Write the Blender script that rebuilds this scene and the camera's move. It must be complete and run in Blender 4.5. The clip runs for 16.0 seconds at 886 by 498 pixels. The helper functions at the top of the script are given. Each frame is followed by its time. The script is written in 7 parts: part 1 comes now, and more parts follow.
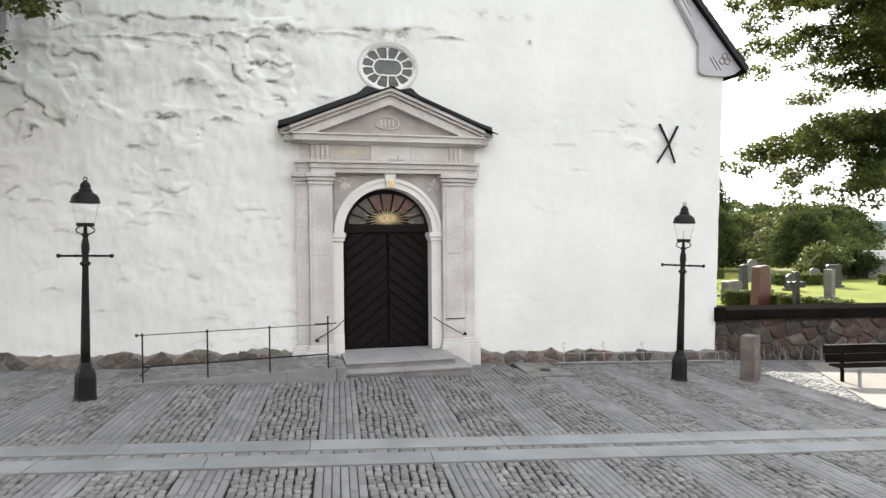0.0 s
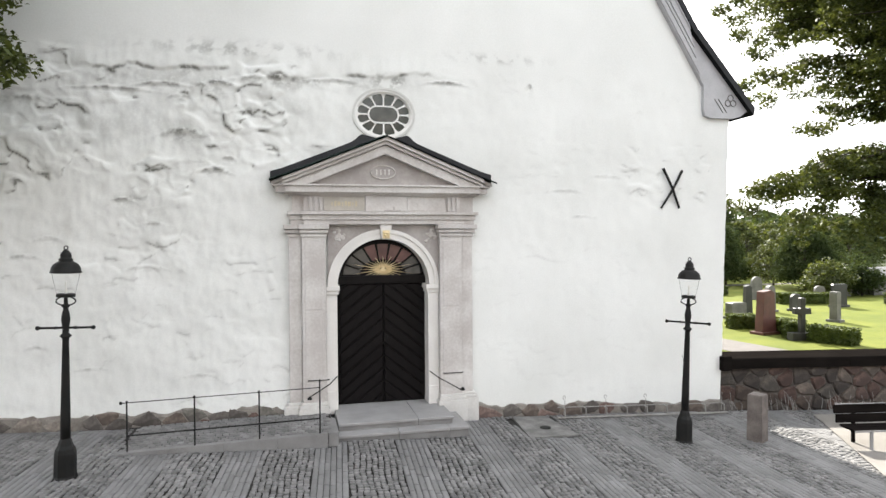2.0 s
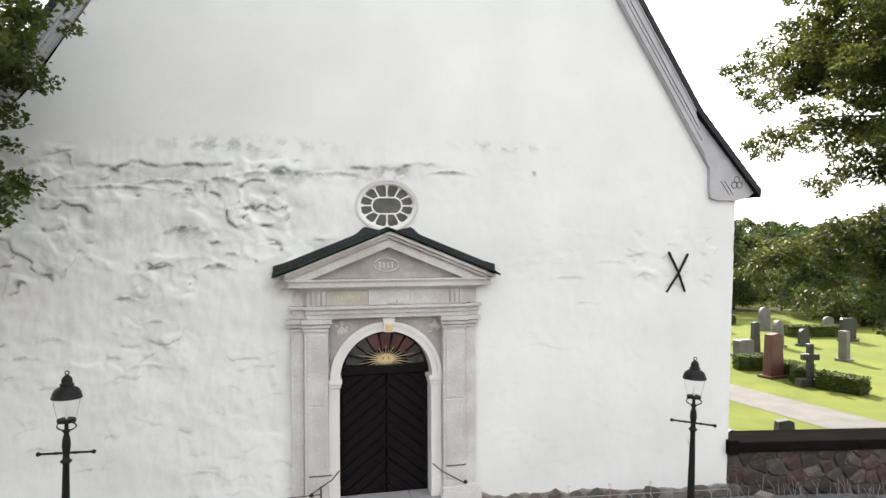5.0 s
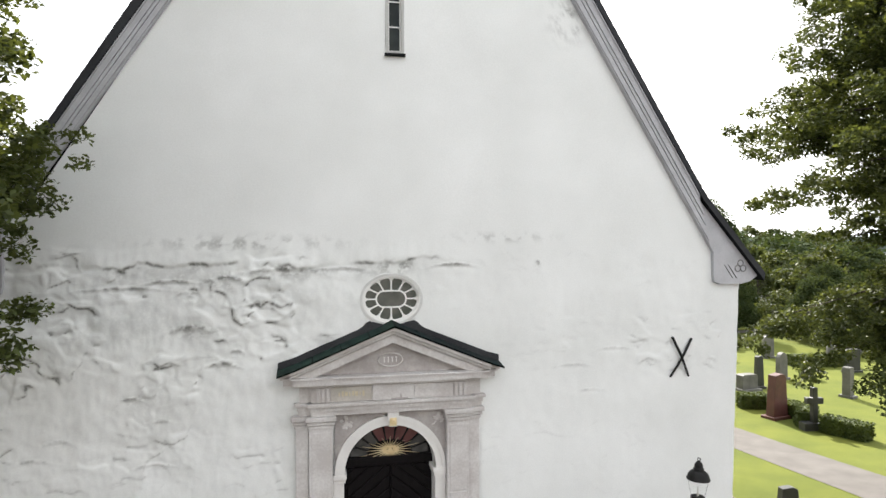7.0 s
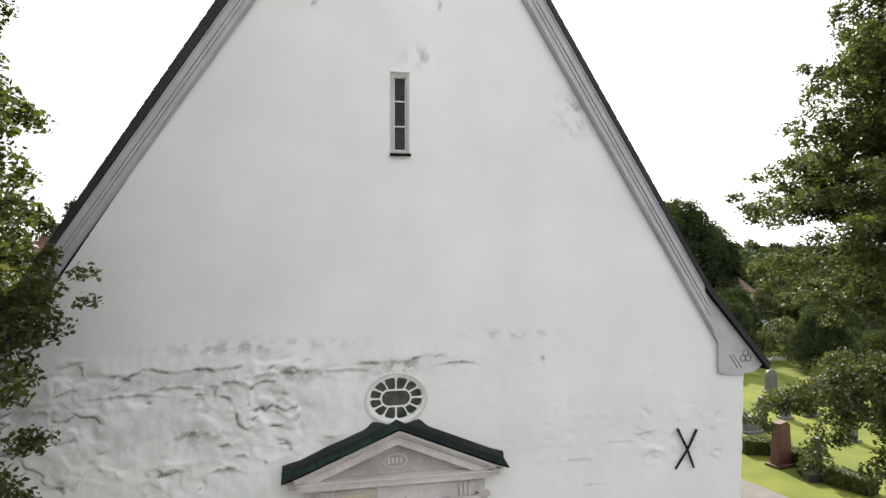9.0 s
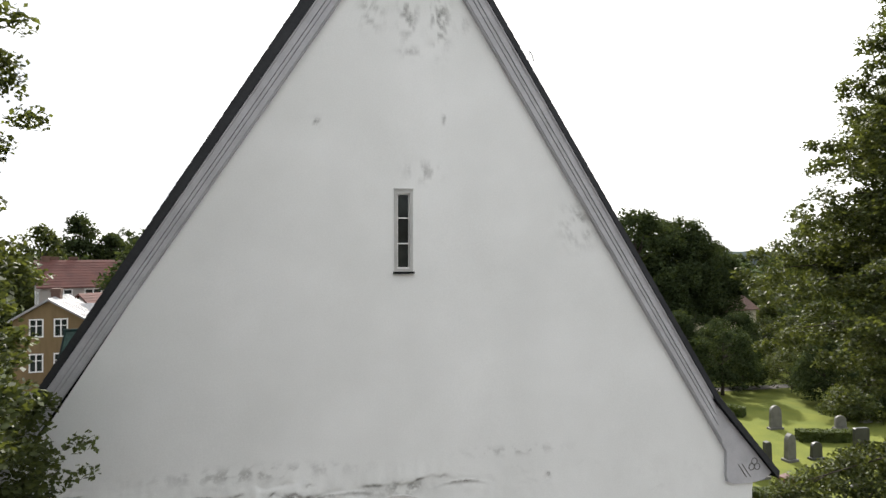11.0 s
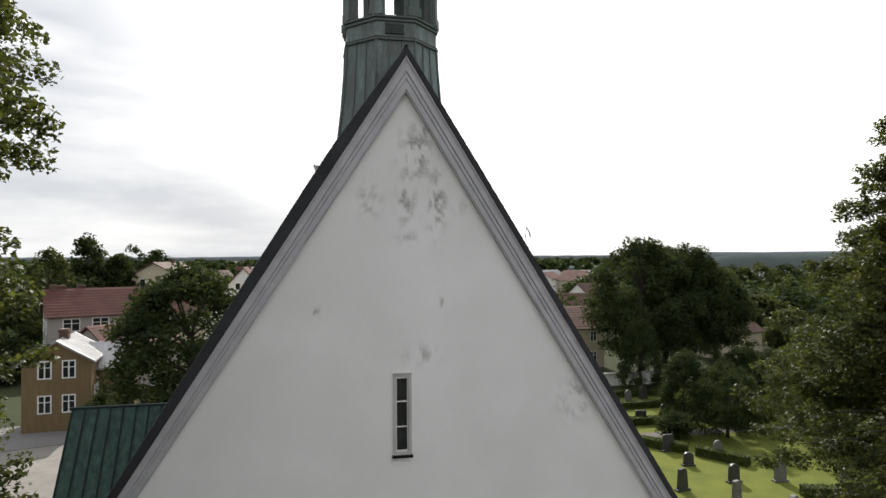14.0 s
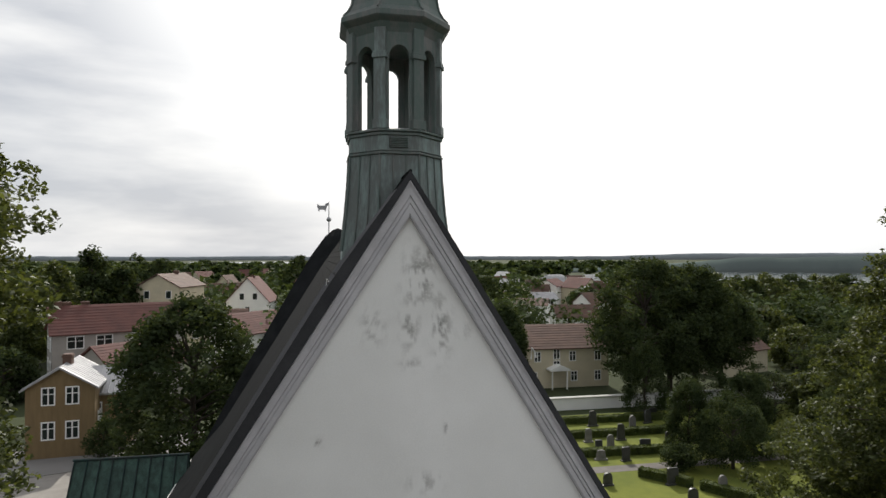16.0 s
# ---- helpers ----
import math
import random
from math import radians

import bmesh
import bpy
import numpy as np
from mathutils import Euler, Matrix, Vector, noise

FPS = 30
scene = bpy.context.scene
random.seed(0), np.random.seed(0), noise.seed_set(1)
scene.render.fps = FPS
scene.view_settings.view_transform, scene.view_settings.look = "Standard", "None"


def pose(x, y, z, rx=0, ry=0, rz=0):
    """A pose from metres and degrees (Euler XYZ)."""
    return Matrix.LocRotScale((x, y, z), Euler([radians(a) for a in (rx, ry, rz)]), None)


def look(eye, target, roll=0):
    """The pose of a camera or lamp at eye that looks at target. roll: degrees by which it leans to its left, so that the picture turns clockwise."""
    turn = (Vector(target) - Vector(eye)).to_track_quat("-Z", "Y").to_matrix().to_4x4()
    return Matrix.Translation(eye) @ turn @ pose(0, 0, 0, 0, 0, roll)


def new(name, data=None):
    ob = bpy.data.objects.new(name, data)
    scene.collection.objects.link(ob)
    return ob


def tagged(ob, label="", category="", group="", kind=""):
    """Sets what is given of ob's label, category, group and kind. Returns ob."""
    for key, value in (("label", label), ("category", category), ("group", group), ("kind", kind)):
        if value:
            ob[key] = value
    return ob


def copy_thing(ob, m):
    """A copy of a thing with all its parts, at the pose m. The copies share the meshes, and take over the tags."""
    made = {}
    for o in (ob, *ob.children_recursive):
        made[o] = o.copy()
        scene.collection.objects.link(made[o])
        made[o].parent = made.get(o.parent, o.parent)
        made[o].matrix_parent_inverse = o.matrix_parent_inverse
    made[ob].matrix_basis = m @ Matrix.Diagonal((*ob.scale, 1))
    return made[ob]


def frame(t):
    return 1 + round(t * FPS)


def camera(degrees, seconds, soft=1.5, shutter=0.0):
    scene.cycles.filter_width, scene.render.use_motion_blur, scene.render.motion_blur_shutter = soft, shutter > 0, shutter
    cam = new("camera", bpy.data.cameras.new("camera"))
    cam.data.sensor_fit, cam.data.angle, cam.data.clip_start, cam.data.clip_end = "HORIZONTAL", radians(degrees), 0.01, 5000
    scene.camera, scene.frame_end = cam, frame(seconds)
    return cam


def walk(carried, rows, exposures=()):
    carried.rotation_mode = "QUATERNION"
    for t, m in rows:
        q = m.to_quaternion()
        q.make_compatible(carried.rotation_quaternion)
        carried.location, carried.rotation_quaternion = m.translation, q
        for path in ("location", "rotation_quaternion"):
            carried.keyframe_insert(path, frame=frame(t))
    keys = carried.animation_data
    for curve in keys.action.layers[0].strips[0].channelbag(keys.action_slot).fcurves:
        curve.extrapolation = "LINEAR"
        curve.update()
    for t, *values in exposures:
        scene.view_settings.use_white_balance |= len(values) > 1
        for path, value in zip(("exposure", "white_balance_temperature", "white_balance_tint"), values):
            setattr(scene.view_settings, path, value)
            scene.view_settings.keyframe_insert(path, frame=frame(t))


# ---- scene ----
cam = camera(70.2, 16.0)
PATH = [
    (0, (-1.836, -12.008, 2.422), (-1.369, -10.064, 2.388), -0.5),
    (0.5, (-1.78, -11.927, 2.62), (-1.315, -9.982, 2.585), -0.5),
    (1, (-1.72, -11.828, 2.815), (-1.256, -9.882, 2.785), -0.4),
    (1.5, (-1.677, -11.732, 3.063), (-1.214, -9.787, 3.036), -0.5),
    (2, (-1.648, -11.67, 3.341), (-1.188, -9.724, 3.316), -0.4),
    (2.5, (-1.604, -11.621, 3.632), (-1.149, -9.674, 3.608), -0.4),
    (3, (-1.629, -11.575, 3.907), (-1.169, -9.628, 3.883), -0.3),
    (3.5, (-1.588, -11.566, 4.172), (-1.135, -9.619, 4.146), -0.3),
    (4, (-1.549, -11.587, 4.429), (-1.104, -9.637, 4.408), -0.3),
    (4.2, (-1.548, -11.608, 4.489), (-1.105, -9.657, 4.48), -0.3),
    (6.5, (-1.59, -11.618, 6.293), (-1.154, -9.666, 6.279), -0.2),
    (7, (-1.587, -11.644, 6.668), (-1.156, -9.691, 6.662), -0.2),
    (7.5, (-1.589, -11.67, 7.072), (-1.164, -9.716, 7.069), -0.1),
    (8, (-1.621, -11.651, 7.489), (-1.195, -9.697, 7.491), -0.2),
    (8.5, (-1.678, -11.636, 7.922), (-1.246, -9.683, 7.932), -0.1),
    (9, (-1.651, -11.636, 8.38), (-1.224, -9.682, 8.397), -0.1),
    (9.2, (-1.654, -11.624, 8.5), (-1.226, -9.67, 8.529), -0.2),
    (11.3, (-1.663, -11.457, 10.811), (-1.241, -9.502, 10.835), -0.1),
    (11.5, (-1.685, -11.561, 10.971), (-1.266, -9.606, 11.001), -0.3),
    (12, (-1.689, -11.692, 11.548), (-1.274, -9.736, 11.58), -0.4),
    (12.5, (-1.65, -11.698, 12.149), (-1.239, -9.741, 12.18), -0.4),
    (13, (-1.616, -11.722, 12.731), (-1.207, -9.764, 12.762), -0.3),
    (13.5, (-1.575, -11.723, 13.325), (-1.169, -9.765, 13.355), -0.3),
    (14, (-1.548, -11.716, 13.928), (-1.144, -9.758, 13.955), -0.3),
    (14.5, (-1.519, -11.668, 14.496), (-1.119, -9.709, 14.523), -0.2),
    (15, (-1.491, -11.63, 15.061), (-1.094, -9.67, 15.089), -0.2),
    (15.5, (-1.488, -11.566, 15.648), (-1.094, -9.606, 15.675), -0.2),
    (16, (-1.513, -11.557, 16.265), (-1.121, -9.596, 16.292), -0.1),
]
walk(cam, [(t, look(eye, target, roll)) for t, eye, target, roll in PATH],
     [(0.0, 1.47), (3.5, 1.43), (5.0, 1.38), (7.0, 1.18), (9.0, 0.92), (11.5, 0.54), (12.5, 0.38), (14.0, 0.01), (16.0, -0.19)])

# ---- light: a bright, thinly overcast day, sun almost straight behind the church ----
SUN_AZ, SUN_EL = radians(6.0), radians(37)
SUN_DIR = Vector((math.sin(SUN_AZ) * math.cos(SUN_EL), math.cos(SUN_AZ) * math.cos(SUN_EL), math.sin(SUN_EL)))
world = bpy.data.worlds.new("sky")
scene.world = world
world.use_nodes = True
wn, wl = world.node_tree.nodes, world.node_tree.links
wn.clear()
w_out, w_bg = wn.new("ShaderNodeOutputWorld"), wn.new("ShaderNodeBackground")
w_sky = wn.new("ShaderNodeTexSky")
w_sky.sky_type, w_sky.sun_disc = "NISHITA", False
w_sky.sun_elevation, w_sky.sun_rotation, w_sky.dust_density = SUN_EL, SUN_AZ, 3.0
w_geo, w_map = wn.new("ShaderNodeTexCoord"), wn.new("ShaderNodeMapping")
w_map.inputs["Scale"].default_value = (1.9, 1.9, 8.0)
w_noise = wn.new("ShaderNodeTexNoise")
w_noise.inputs["Scale"].default_value, w_noise.inputs["Detail"].default_value = 1.7, 6.0
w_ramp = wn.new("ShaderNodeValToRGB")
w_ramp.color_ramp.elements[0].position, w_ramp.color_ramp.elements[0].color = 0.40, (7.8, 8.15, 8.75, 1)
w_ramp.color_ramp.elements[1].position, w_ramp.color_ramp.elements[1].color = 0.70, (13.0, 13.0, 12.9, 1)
w_mix = wn.new("ShaderNodeMix")
w_mix.data_type = "RGBA"
w_mix.inputs[0].default_value = 0.92
wl.new(w_geo.outputs["Generated"], w_map.inputs["Vector"])
wl.new(w_map.outputs["Vector"], w_noise.inputs["Vector"])
wl.new(w_noise.outputs["Fac"], w_ramp.inputs["Fac"])
wl.new(w_sky.outputs["Color"], w_mix.inputs[6])
# thin cloud glows where it lies towards the sun
w_dot, w_glow, w_veil = wn.new("ShaderNodeVectorMath"), wn.new("ShaderNodeMapRange"), wn.new("ShaderNodeMix")
w_dot.operation = "DOT_PRODUCT"
w_dot.inputs[1].default_value = Vector((math.sin(SUN_AZ + 0.40) * math.cos(SUN_EL), math.cos(SUN_AZ + 0.40) * math.cos(SUN_EL), math.sin(SUN_EL)))
wl.new(w_geo.outputs["Generated"], w_dot.inputs[0])
wl.new(w_dot.outputs["Value"], w_glow.inputs["Value"])
w_glow.inputs["From Min"].default_value, w_glow.inputs["From Max"].default_value = 0.66, 0.84
w_glow.interpolation_type = "SMOOTHSTEP"
w_veil.data_type = "RGBA"
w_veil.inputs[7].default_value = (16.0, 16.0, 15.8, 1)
wl.new(w_glow.outputs[0], w_veil.inputs[0])
wl.new(w_ramp.outputs["Color"], w_veil.inputs[6])
wl.new(w_veil.outputs[2], w_mix.inputs[7])
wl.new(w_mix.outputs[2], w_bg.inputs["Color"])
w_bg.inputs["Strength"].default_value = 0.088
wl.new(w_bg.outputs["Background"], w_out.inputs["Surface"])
sun = new("sun", bpy.data.lights.new("sun", "SUN"))
sun.data.energy, sun.data.angle, sun.data.color = 5.0, radians(0.6), (1.0, 0.95, 0.86)
sun.matrix_world = look(SUN_DIR * 60, (0, 0, 0))


# ---- materials ----
def mat(name, base, vary=(), rough=0.8, metal=0.0, grain=30.0, patch=1.5, amount=0.5, bump=0.3, depth=0.01,
        per_piece=0.0, islands=False, spec=0.4, stretch=(1, 1, 1), translucent=0.0, coord="Object", tints=()):
    """A surface whose colour wanders between base and vary at two scales, with fine relief."""
    m = bpy.data.materials.new(name)
    m.use_nodes = True
    n, l = m.node_tree.nodes, m.node_tree.links
    b, out = n["Principled BSDF"], n["Material Output"]
    b.inputs["Roughness"].default_value, b.inputs["Metallic"].default_value = rough, metal
    b.inputs["Specular IOR Level"].default_value = spec
    vary = vary or tuple(c * 0.7 for c in base)
    co, mp = n.new("ShaderNodeTexCoord"), n.new("ShaderNodeMapping")
    mp.inputs["Scale"].default_value = stretch
    l.new(co.outputs[coord], mp.inputs["Vector"])
    big, fine = n.new("ShaderNodeTexNoise"), n.new("ShaderNodeTexNoise")
    big.inputs["Scale"].default_value, big.inputs["Detail"].default_value = patch, 5.0
    fine.inputs["Scale"].default_value, fine.inputs["Detail"].default_value = grain, 4.0
    for k in (big, fine):
        l.new(mp.outputs["Vector"], k.inputs["Vector"])
    add = n.new("ShaderNodeMath")
    add.operation = "MULTIPLY_ADD"
    add.inputs[1].default_value = 0.45
    l.new(fine.outputs["Fac"], add.inputs[0])
    l.new(big.outputs["Fac"], add.inputs[2])
    ramp = n.new("ShaderNodeMapRange")
    ramp.inputs["From Min"].default_value, ramp.inputs["From Max"].default_value = 0.52, 0.95
    ramp.inputs["To Min"].default_value, ramp.inputs["To Max"].default_value = 0.0, amount * 2
    l.new(add.outputs[0], ramp.inputs["Value"])
    mix = n.new("ShaderNodeMix")
    mix.data_type = "RGBA"
    mix.inputs[6].default_value, mix.inputs[7].default_value = (*base, 1), (*vary, 1)
    l.new(ramp.outputs[0], mix.inputs[0])
    colour = mix.outputs[2]
    if per_piece:
        hsv, rng = n.new("ShaderNodeHueSaturation"), n.new("ShaderNodeMapRange")
        src = n.new("ShaderNodeNewGeometry") if islands else n.new("ShaderNodeObjectInfo")
        l.new(src.outputs["Random Per Island" if islands else "Random"], rng.inputs["Value"])
        rng.inputs["To Min"].default_value, rng.inputs["To Max"].default_value = 1 - per_piece, 1 + per_piece
        l.new(rng.outputs[0], hsv.inputs["Value"])
        l.new(colour, hsv.inputs["Color"])
        colour = hsv.outputs["Color"]
    if tints:
        # each piece takes one of a few stone colours
        pick, tone, blend = n.new("ShaderNodeObjectInfo"), n.new("ShaderNodeValToRGB"), n.new("ShaderNodeMix")
        tone.color_ramp.interpolation = "CONSTANT"
        while len(tone.color_ramp.elements) < len(tints):
            tone.color_ramp.elements.new(0.5)
        for q, c in enumerate(tints):
            tone.color_ramp.elements[q].position, tone.color_ramp.elements[q].color = q / len(tints), (*c, 1)
        blend.data_type, blend.blend_type = "RGBA", "MULTIPLY"
        blend.inputs[0].default_value = 1.0
        l.new(pick.outputs["Random"], tone.inputs["Fac"])
        l.new(colour, blend.inputs[6])
        l.new(tone.outputs["Color"], blend.inputs[7])
        colour = blend.outputs[2]
    l.new(colour, b.inputs["Base Color"])
    if bump:
        bp = n.new("ShaderNodeBump")
        bp.inputs["Strength"].default_value, bp.inputs["Distance"].default_value = bump, depth
        l.new(add.outputs[0], bp.inputs["Height"])
        l.new(bp.outputs["Normal"], b.inputs["Normal"])
    if translucent:
        tr, ms = n.new("ShaderNodeBsdfTranslucent"), n.new("ShaderNodeMixShader")
        ms.inputs["Fac"].default_value = translucent
        br = n.new("ShaderNodeMix")
        br.data_type, br.blend_type = "RGBA", "MULTIPLY"
        br.inputs[0].default_value, br.inputs[7].default_value = 1.0, (1.7, 1.55, 0.7, 1)
        l.new(colour, br.inputs[6])
        l.new(br.outputs[2], tr.inputs["Color"])
        l.new(b.outputs[0], ms.inputs[1])
        l.new(tr.outputs[0], ms.inputs[2])
        l.new(ms.outputs[0], out.inputs["Surface"])
    return m


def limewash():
    """Lime-washed plaster: off-white, with grey weathering in patches and shade painted under edges."""
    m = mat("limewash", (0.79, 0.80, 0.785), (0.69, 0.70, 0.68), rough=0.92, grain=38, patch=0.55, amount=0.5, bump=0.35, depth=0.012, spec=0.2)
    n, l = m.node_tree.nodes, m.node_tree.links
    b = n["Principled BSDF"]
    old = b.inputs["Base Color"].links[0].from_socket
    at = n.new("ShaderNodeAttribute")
    at.attribute_name = "stain_shade"
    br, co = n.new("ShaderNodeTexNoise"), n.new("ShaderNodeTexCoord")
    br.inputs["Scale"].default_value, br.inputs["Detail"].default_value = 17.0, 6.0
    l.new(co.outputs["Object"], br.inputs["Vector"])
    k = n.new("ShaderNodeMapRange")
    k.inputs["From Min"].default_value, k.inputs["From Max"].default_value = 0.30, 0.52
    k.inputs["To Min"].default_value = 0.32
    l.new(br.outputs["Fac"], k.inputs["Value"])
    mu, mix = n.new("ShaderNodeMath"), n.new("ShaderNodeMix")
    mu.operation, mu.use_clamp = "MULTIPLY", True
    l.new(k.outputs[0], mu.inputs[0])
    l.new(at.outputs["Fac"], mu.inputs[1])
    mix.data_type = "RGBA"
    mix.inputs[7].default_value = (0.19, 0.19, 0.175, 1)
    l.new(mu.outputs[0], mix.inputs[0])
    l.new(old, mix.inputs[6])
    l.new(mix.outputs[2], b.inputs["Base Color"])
    return m


def thin_glass(name):
    """A thin clear pane: straight through, with gloss that grows towards grazing angles."""
    m = bpy.data.materials.new(name)
    m.use_nodes = True
    n, l = m.node_tree.nodes, m.node_tree.links
    n.remove(n["Principled BSDF"])
    clear, gloss, ms, fr = n.new("ShaderNodeBsdfTransparent"), n.new("ShaderNodeBsdfGlossy"), n.new("ShaderNodeMixShader"), n.new("ShaderNodeFresnel")
    clear.inputs["Color"].default_value = (0.985, 0.985, 0.985, 1)
    gloss.inputs["Roughness"].default_value = 0.05
    fr.inputs["IOR"].default_value = 1.03
    l.new(fr.outputs[0], ms.inputs[0])
    l.new(clear.outputs[0], ms.inputs[1])
    l.new(gloss.outputs[0], ms.inputs[2])
    l.new(ms.outputs[0], n["Material Output"].inputs["Surface"])
    return m


PLASTER = limewash()
PLASTER_PLAIN = mat("plaster", (0.78, 0.78, 0.75), (0.68, 0.68, 0.65), rough=0.92, grain=30, patch=0.6, amount=0.35, spec=0.2)
SANDSTONE = mat("sandstone", (0.64, 0.622, 0.604), (0.47, 0.440, 0.422), rough=0.85, grain=24, patch=1.7, amount=0.62, bump=0.35, depth=0.008)
SANDSTONE_DARK = mat("weathered_sandstone", (0.44, 0.41, 0.392), (0.32, 0.295, 0.282), rough=0.88, grain=20, patch=2.6, amount=0.6, depth=0.008)
LIGHT_STONE = mat("painted_stone", (0.74, 0.725, 0.70), (0.62, 0.60, 0.575), rough=0.8, grain=30, patch=2.0, amount=0.4)
PLINTH_PALE = mat("pale_plinth_stone", (0.64, 0.63, 0.61), (0.50, 0.485, 0.465), rough=0.85, grain=26, patch=2.6, amount=0.5, bump=0.4, depth=0.01)
# same granite as the risers, paler to paint in light from above
STEP_TREAD = mat("lit_step_granite", (0.33, 0.325, 0.325), (0.25, 0.245, 0.243), rough=0.75, grain=80, patch=2.4, amount=0.5)
STEP_STONE = mat("step_granite", (0.235, 0.232, 0.23), (0.165, 0.16, 0.158), rough=0.8, grain=80, patch=3.0, amount=0.5)
DOOR_WOOD = mat("tarred_wood", (0.004, 0.0032, 0.0036), (0.008, 0.0065, 0.007), rough=0.42, spec=0.13, grain=60, patch=5, stretch=(3, 3, 0.6), bump=0.5)
BLACK_IRON = mat("black_iron", (0.008, 0.009, 0.009), (0.016, 0.015, 0.014), rough=0.5, grain=60, patch=6, spec=0.16)
GOLD = mat("gilding", (0.82, 0.69, 0.44), (0.66, 0.52, 0.28), rough=0.4, metal=0.35, grain=50, patch=10)
VERGE_GREY = mat("grey_painted_board", (0.47, 0.47, 0.485), (0.37, 0.37, 0.385), rough=0.75, grain=35, patch=2.5, stretch=(1, 1, 1), bump=0.2)
ROOF_EDGE = mat("dark_verge_sheet", (0.034, 0.035, 0.038), (0.052, 0.053, 0.056), rough=0.9, grain=20, patch=1.5, spec=0.05)
RIB_GREY = mat("weathered_batten", (0.13, 0.13, 0.135), (0.08, 0.08, 0.085), rough=0.9, grain=20, patch=2)
ROOF_DARK = mat("dark_tarred_roof", (0.011, 0.012, 0.013), (0.019, 0.020, 0.021), rough=0.95, grain=20, patch=1.5, spec=0.02)
COPPER = mat("copper_patina", (0.20, 0.265, 0.255), (0.12, 0.135, 0.13), spec=0.2, rough=0.6, grain=12, patch=1.6, amount=0.75, bump=0.2, stretch=(2, 2, 0.5), metal=0.15)
COPPER_DARK = mat("dark_copper_patina", (0.022, 0.045, 0.045), (0.032, 0.04, 0.04), spec=0.1, rough=0.7, grain=12, patch=1.6, amount=0.75, bump=0.2, stretch=(2, 2, 0.5))
COPPER_DULL = mat("dull_copper", (0.155, 0.155, 0.150), (0.095, 0.125, 0.115), spec=0.2, rough=0.6, grain=12, patch=1.8, amount=0.7, stretch=(2, 2, 0.5), metal=0.15)
WHITE_PAINT = mat("white_paint", (0.78, 0.78, 0.76), (0.68, 0.68, 0.66), rough=0.55, grain=40, patch=4, amount=0.3, bump=0.1)
GREY_STONE = mat("grey_window_stone", (0.48, 0.48, 0.46), (0.38, 0.38, 0.36), rough=0.85, grain=40, patch=3)
DARK_GLASS = mat("old_window_glass", (0.012, 0.016, 0.015), (0.03, 0.036, 0.033), rough=0.12, grain=4, patch=2.0, bump=0.05, spec=0.16)
# pinkish reflection in the fanlight, put into the pane colour
PINK_GLASS = mat("pink_reflection_glass", (0.19, 0.085, 0.08), (0.12, 0.055, 0.055), rough=0.2, grain=4, patch=3, bump=0.05, spec=0.5)
SANDSTONE_WARM = mat("brownish_sandstone", (0.56, 0.53, 0.485), (0.43, 0.40, 0.36), rough=0.86, grain=24, patch=3.0, amount=0.55, depth=0.008)
WORN_GILT = mat("worn_gilding", (0.62, 0.55, 0.38), (0.48, 0.42, 0.30), rough=0.6, grain=50, patch=10)
OVAL_RIM = mat("weathered_white_rim", (0.66, 0.66, 0.64), (0.50, 0.50, 0.48), rough=0.8, grain=30, patch=3)
OVAL_GLASS = mat("grey_leaded_glass", (0.030, 0.042, 0.035), (0.085, 0.088, 0.080), rough=0.16, grain=3, patch=3.0, amount=0.6, bump=0.08, spec=0.6)
# base colour raised to grey to stand for reflected light
GREY_GLASS = mat("grey_reflection_glass", (0.11, 0.105, 0.10), (0.05, 0.05, 0.048), rough=0.16, grain=4, patch=4, bump=0.05, spec=0.5)
COPPER_GREEN = mat("green_copper_patina", (0.055, 0.105, 0.085), (0.028, 0.05, 0.044), spec=0.2, rough=0.6, grain=14, patch=2.2, amount=0.6, bump=0.2, stretch=(2, 2, 1))
CLEAR_GLASS = thin_glass("lamp_glass")
BOLLARD_STONE = mat("bollard_granite", (0.19, 0.165, 0.15), (0.10, 0.085, 0.078), rough=0.85, grain=60, patch=4, amount=0.6, bump=0.5)
RACK_GREY = mat("dull_galvanised_steel", (0.30, 0.295, 0.28), (0.20, 0.19, 0.18), rough=0.6, metal=0.2, grain=40, patch=5)
BURNER = mat("lamp_burner_white", (0.75, 0.74, 0.7), rough=0.4)
SETT = mat("granite_sett", (0.215, 0.211, 0.208), (0.12, 0.118, 0.117), rough=0.78, grain=45, patch=2.0, amount=0.5, per_piece=0.24, islands=True, bump=0.3)
SETT_ONE = mat("granite_sett_single", (0.215, 0.211, 0.208), (0.12, 0.118, 0.117), rough=0.78, grain=45, patch=2.0, amount=0.5, per_piece=0.24, bump=0.3)
STRIP = mat("sawn_granite", (0.205, 0.203, 0.203), (0.14, 0.138, 0.138), rough=0.75, grain=60, patch=1.6, amount=0.5, per_piece=0.14, islands=True, bump=0.2)
SLAB_STONE = mat("worn_grey_slab", (0.23, 0.225, 0.218), (0.13, 0.127, 0.122), rough=0.85, grain=30, patch=3.5, amount=0.7, bump=0.5)
KERB = mat("grey_kerb_slab", (0.23, 0.238, 0.242), (0.16, 0.164, 0.166), rough=0.75, grain=60, patch=1.8, amount=0.5, per_piece=0.10, bump=0.2)
JOINT = mat("sand_joint", (0.022, 0.020, 0.018), (0.012, 0.011, 0.010), rough=0.95, grain=60, patch=2, bump=0.5)
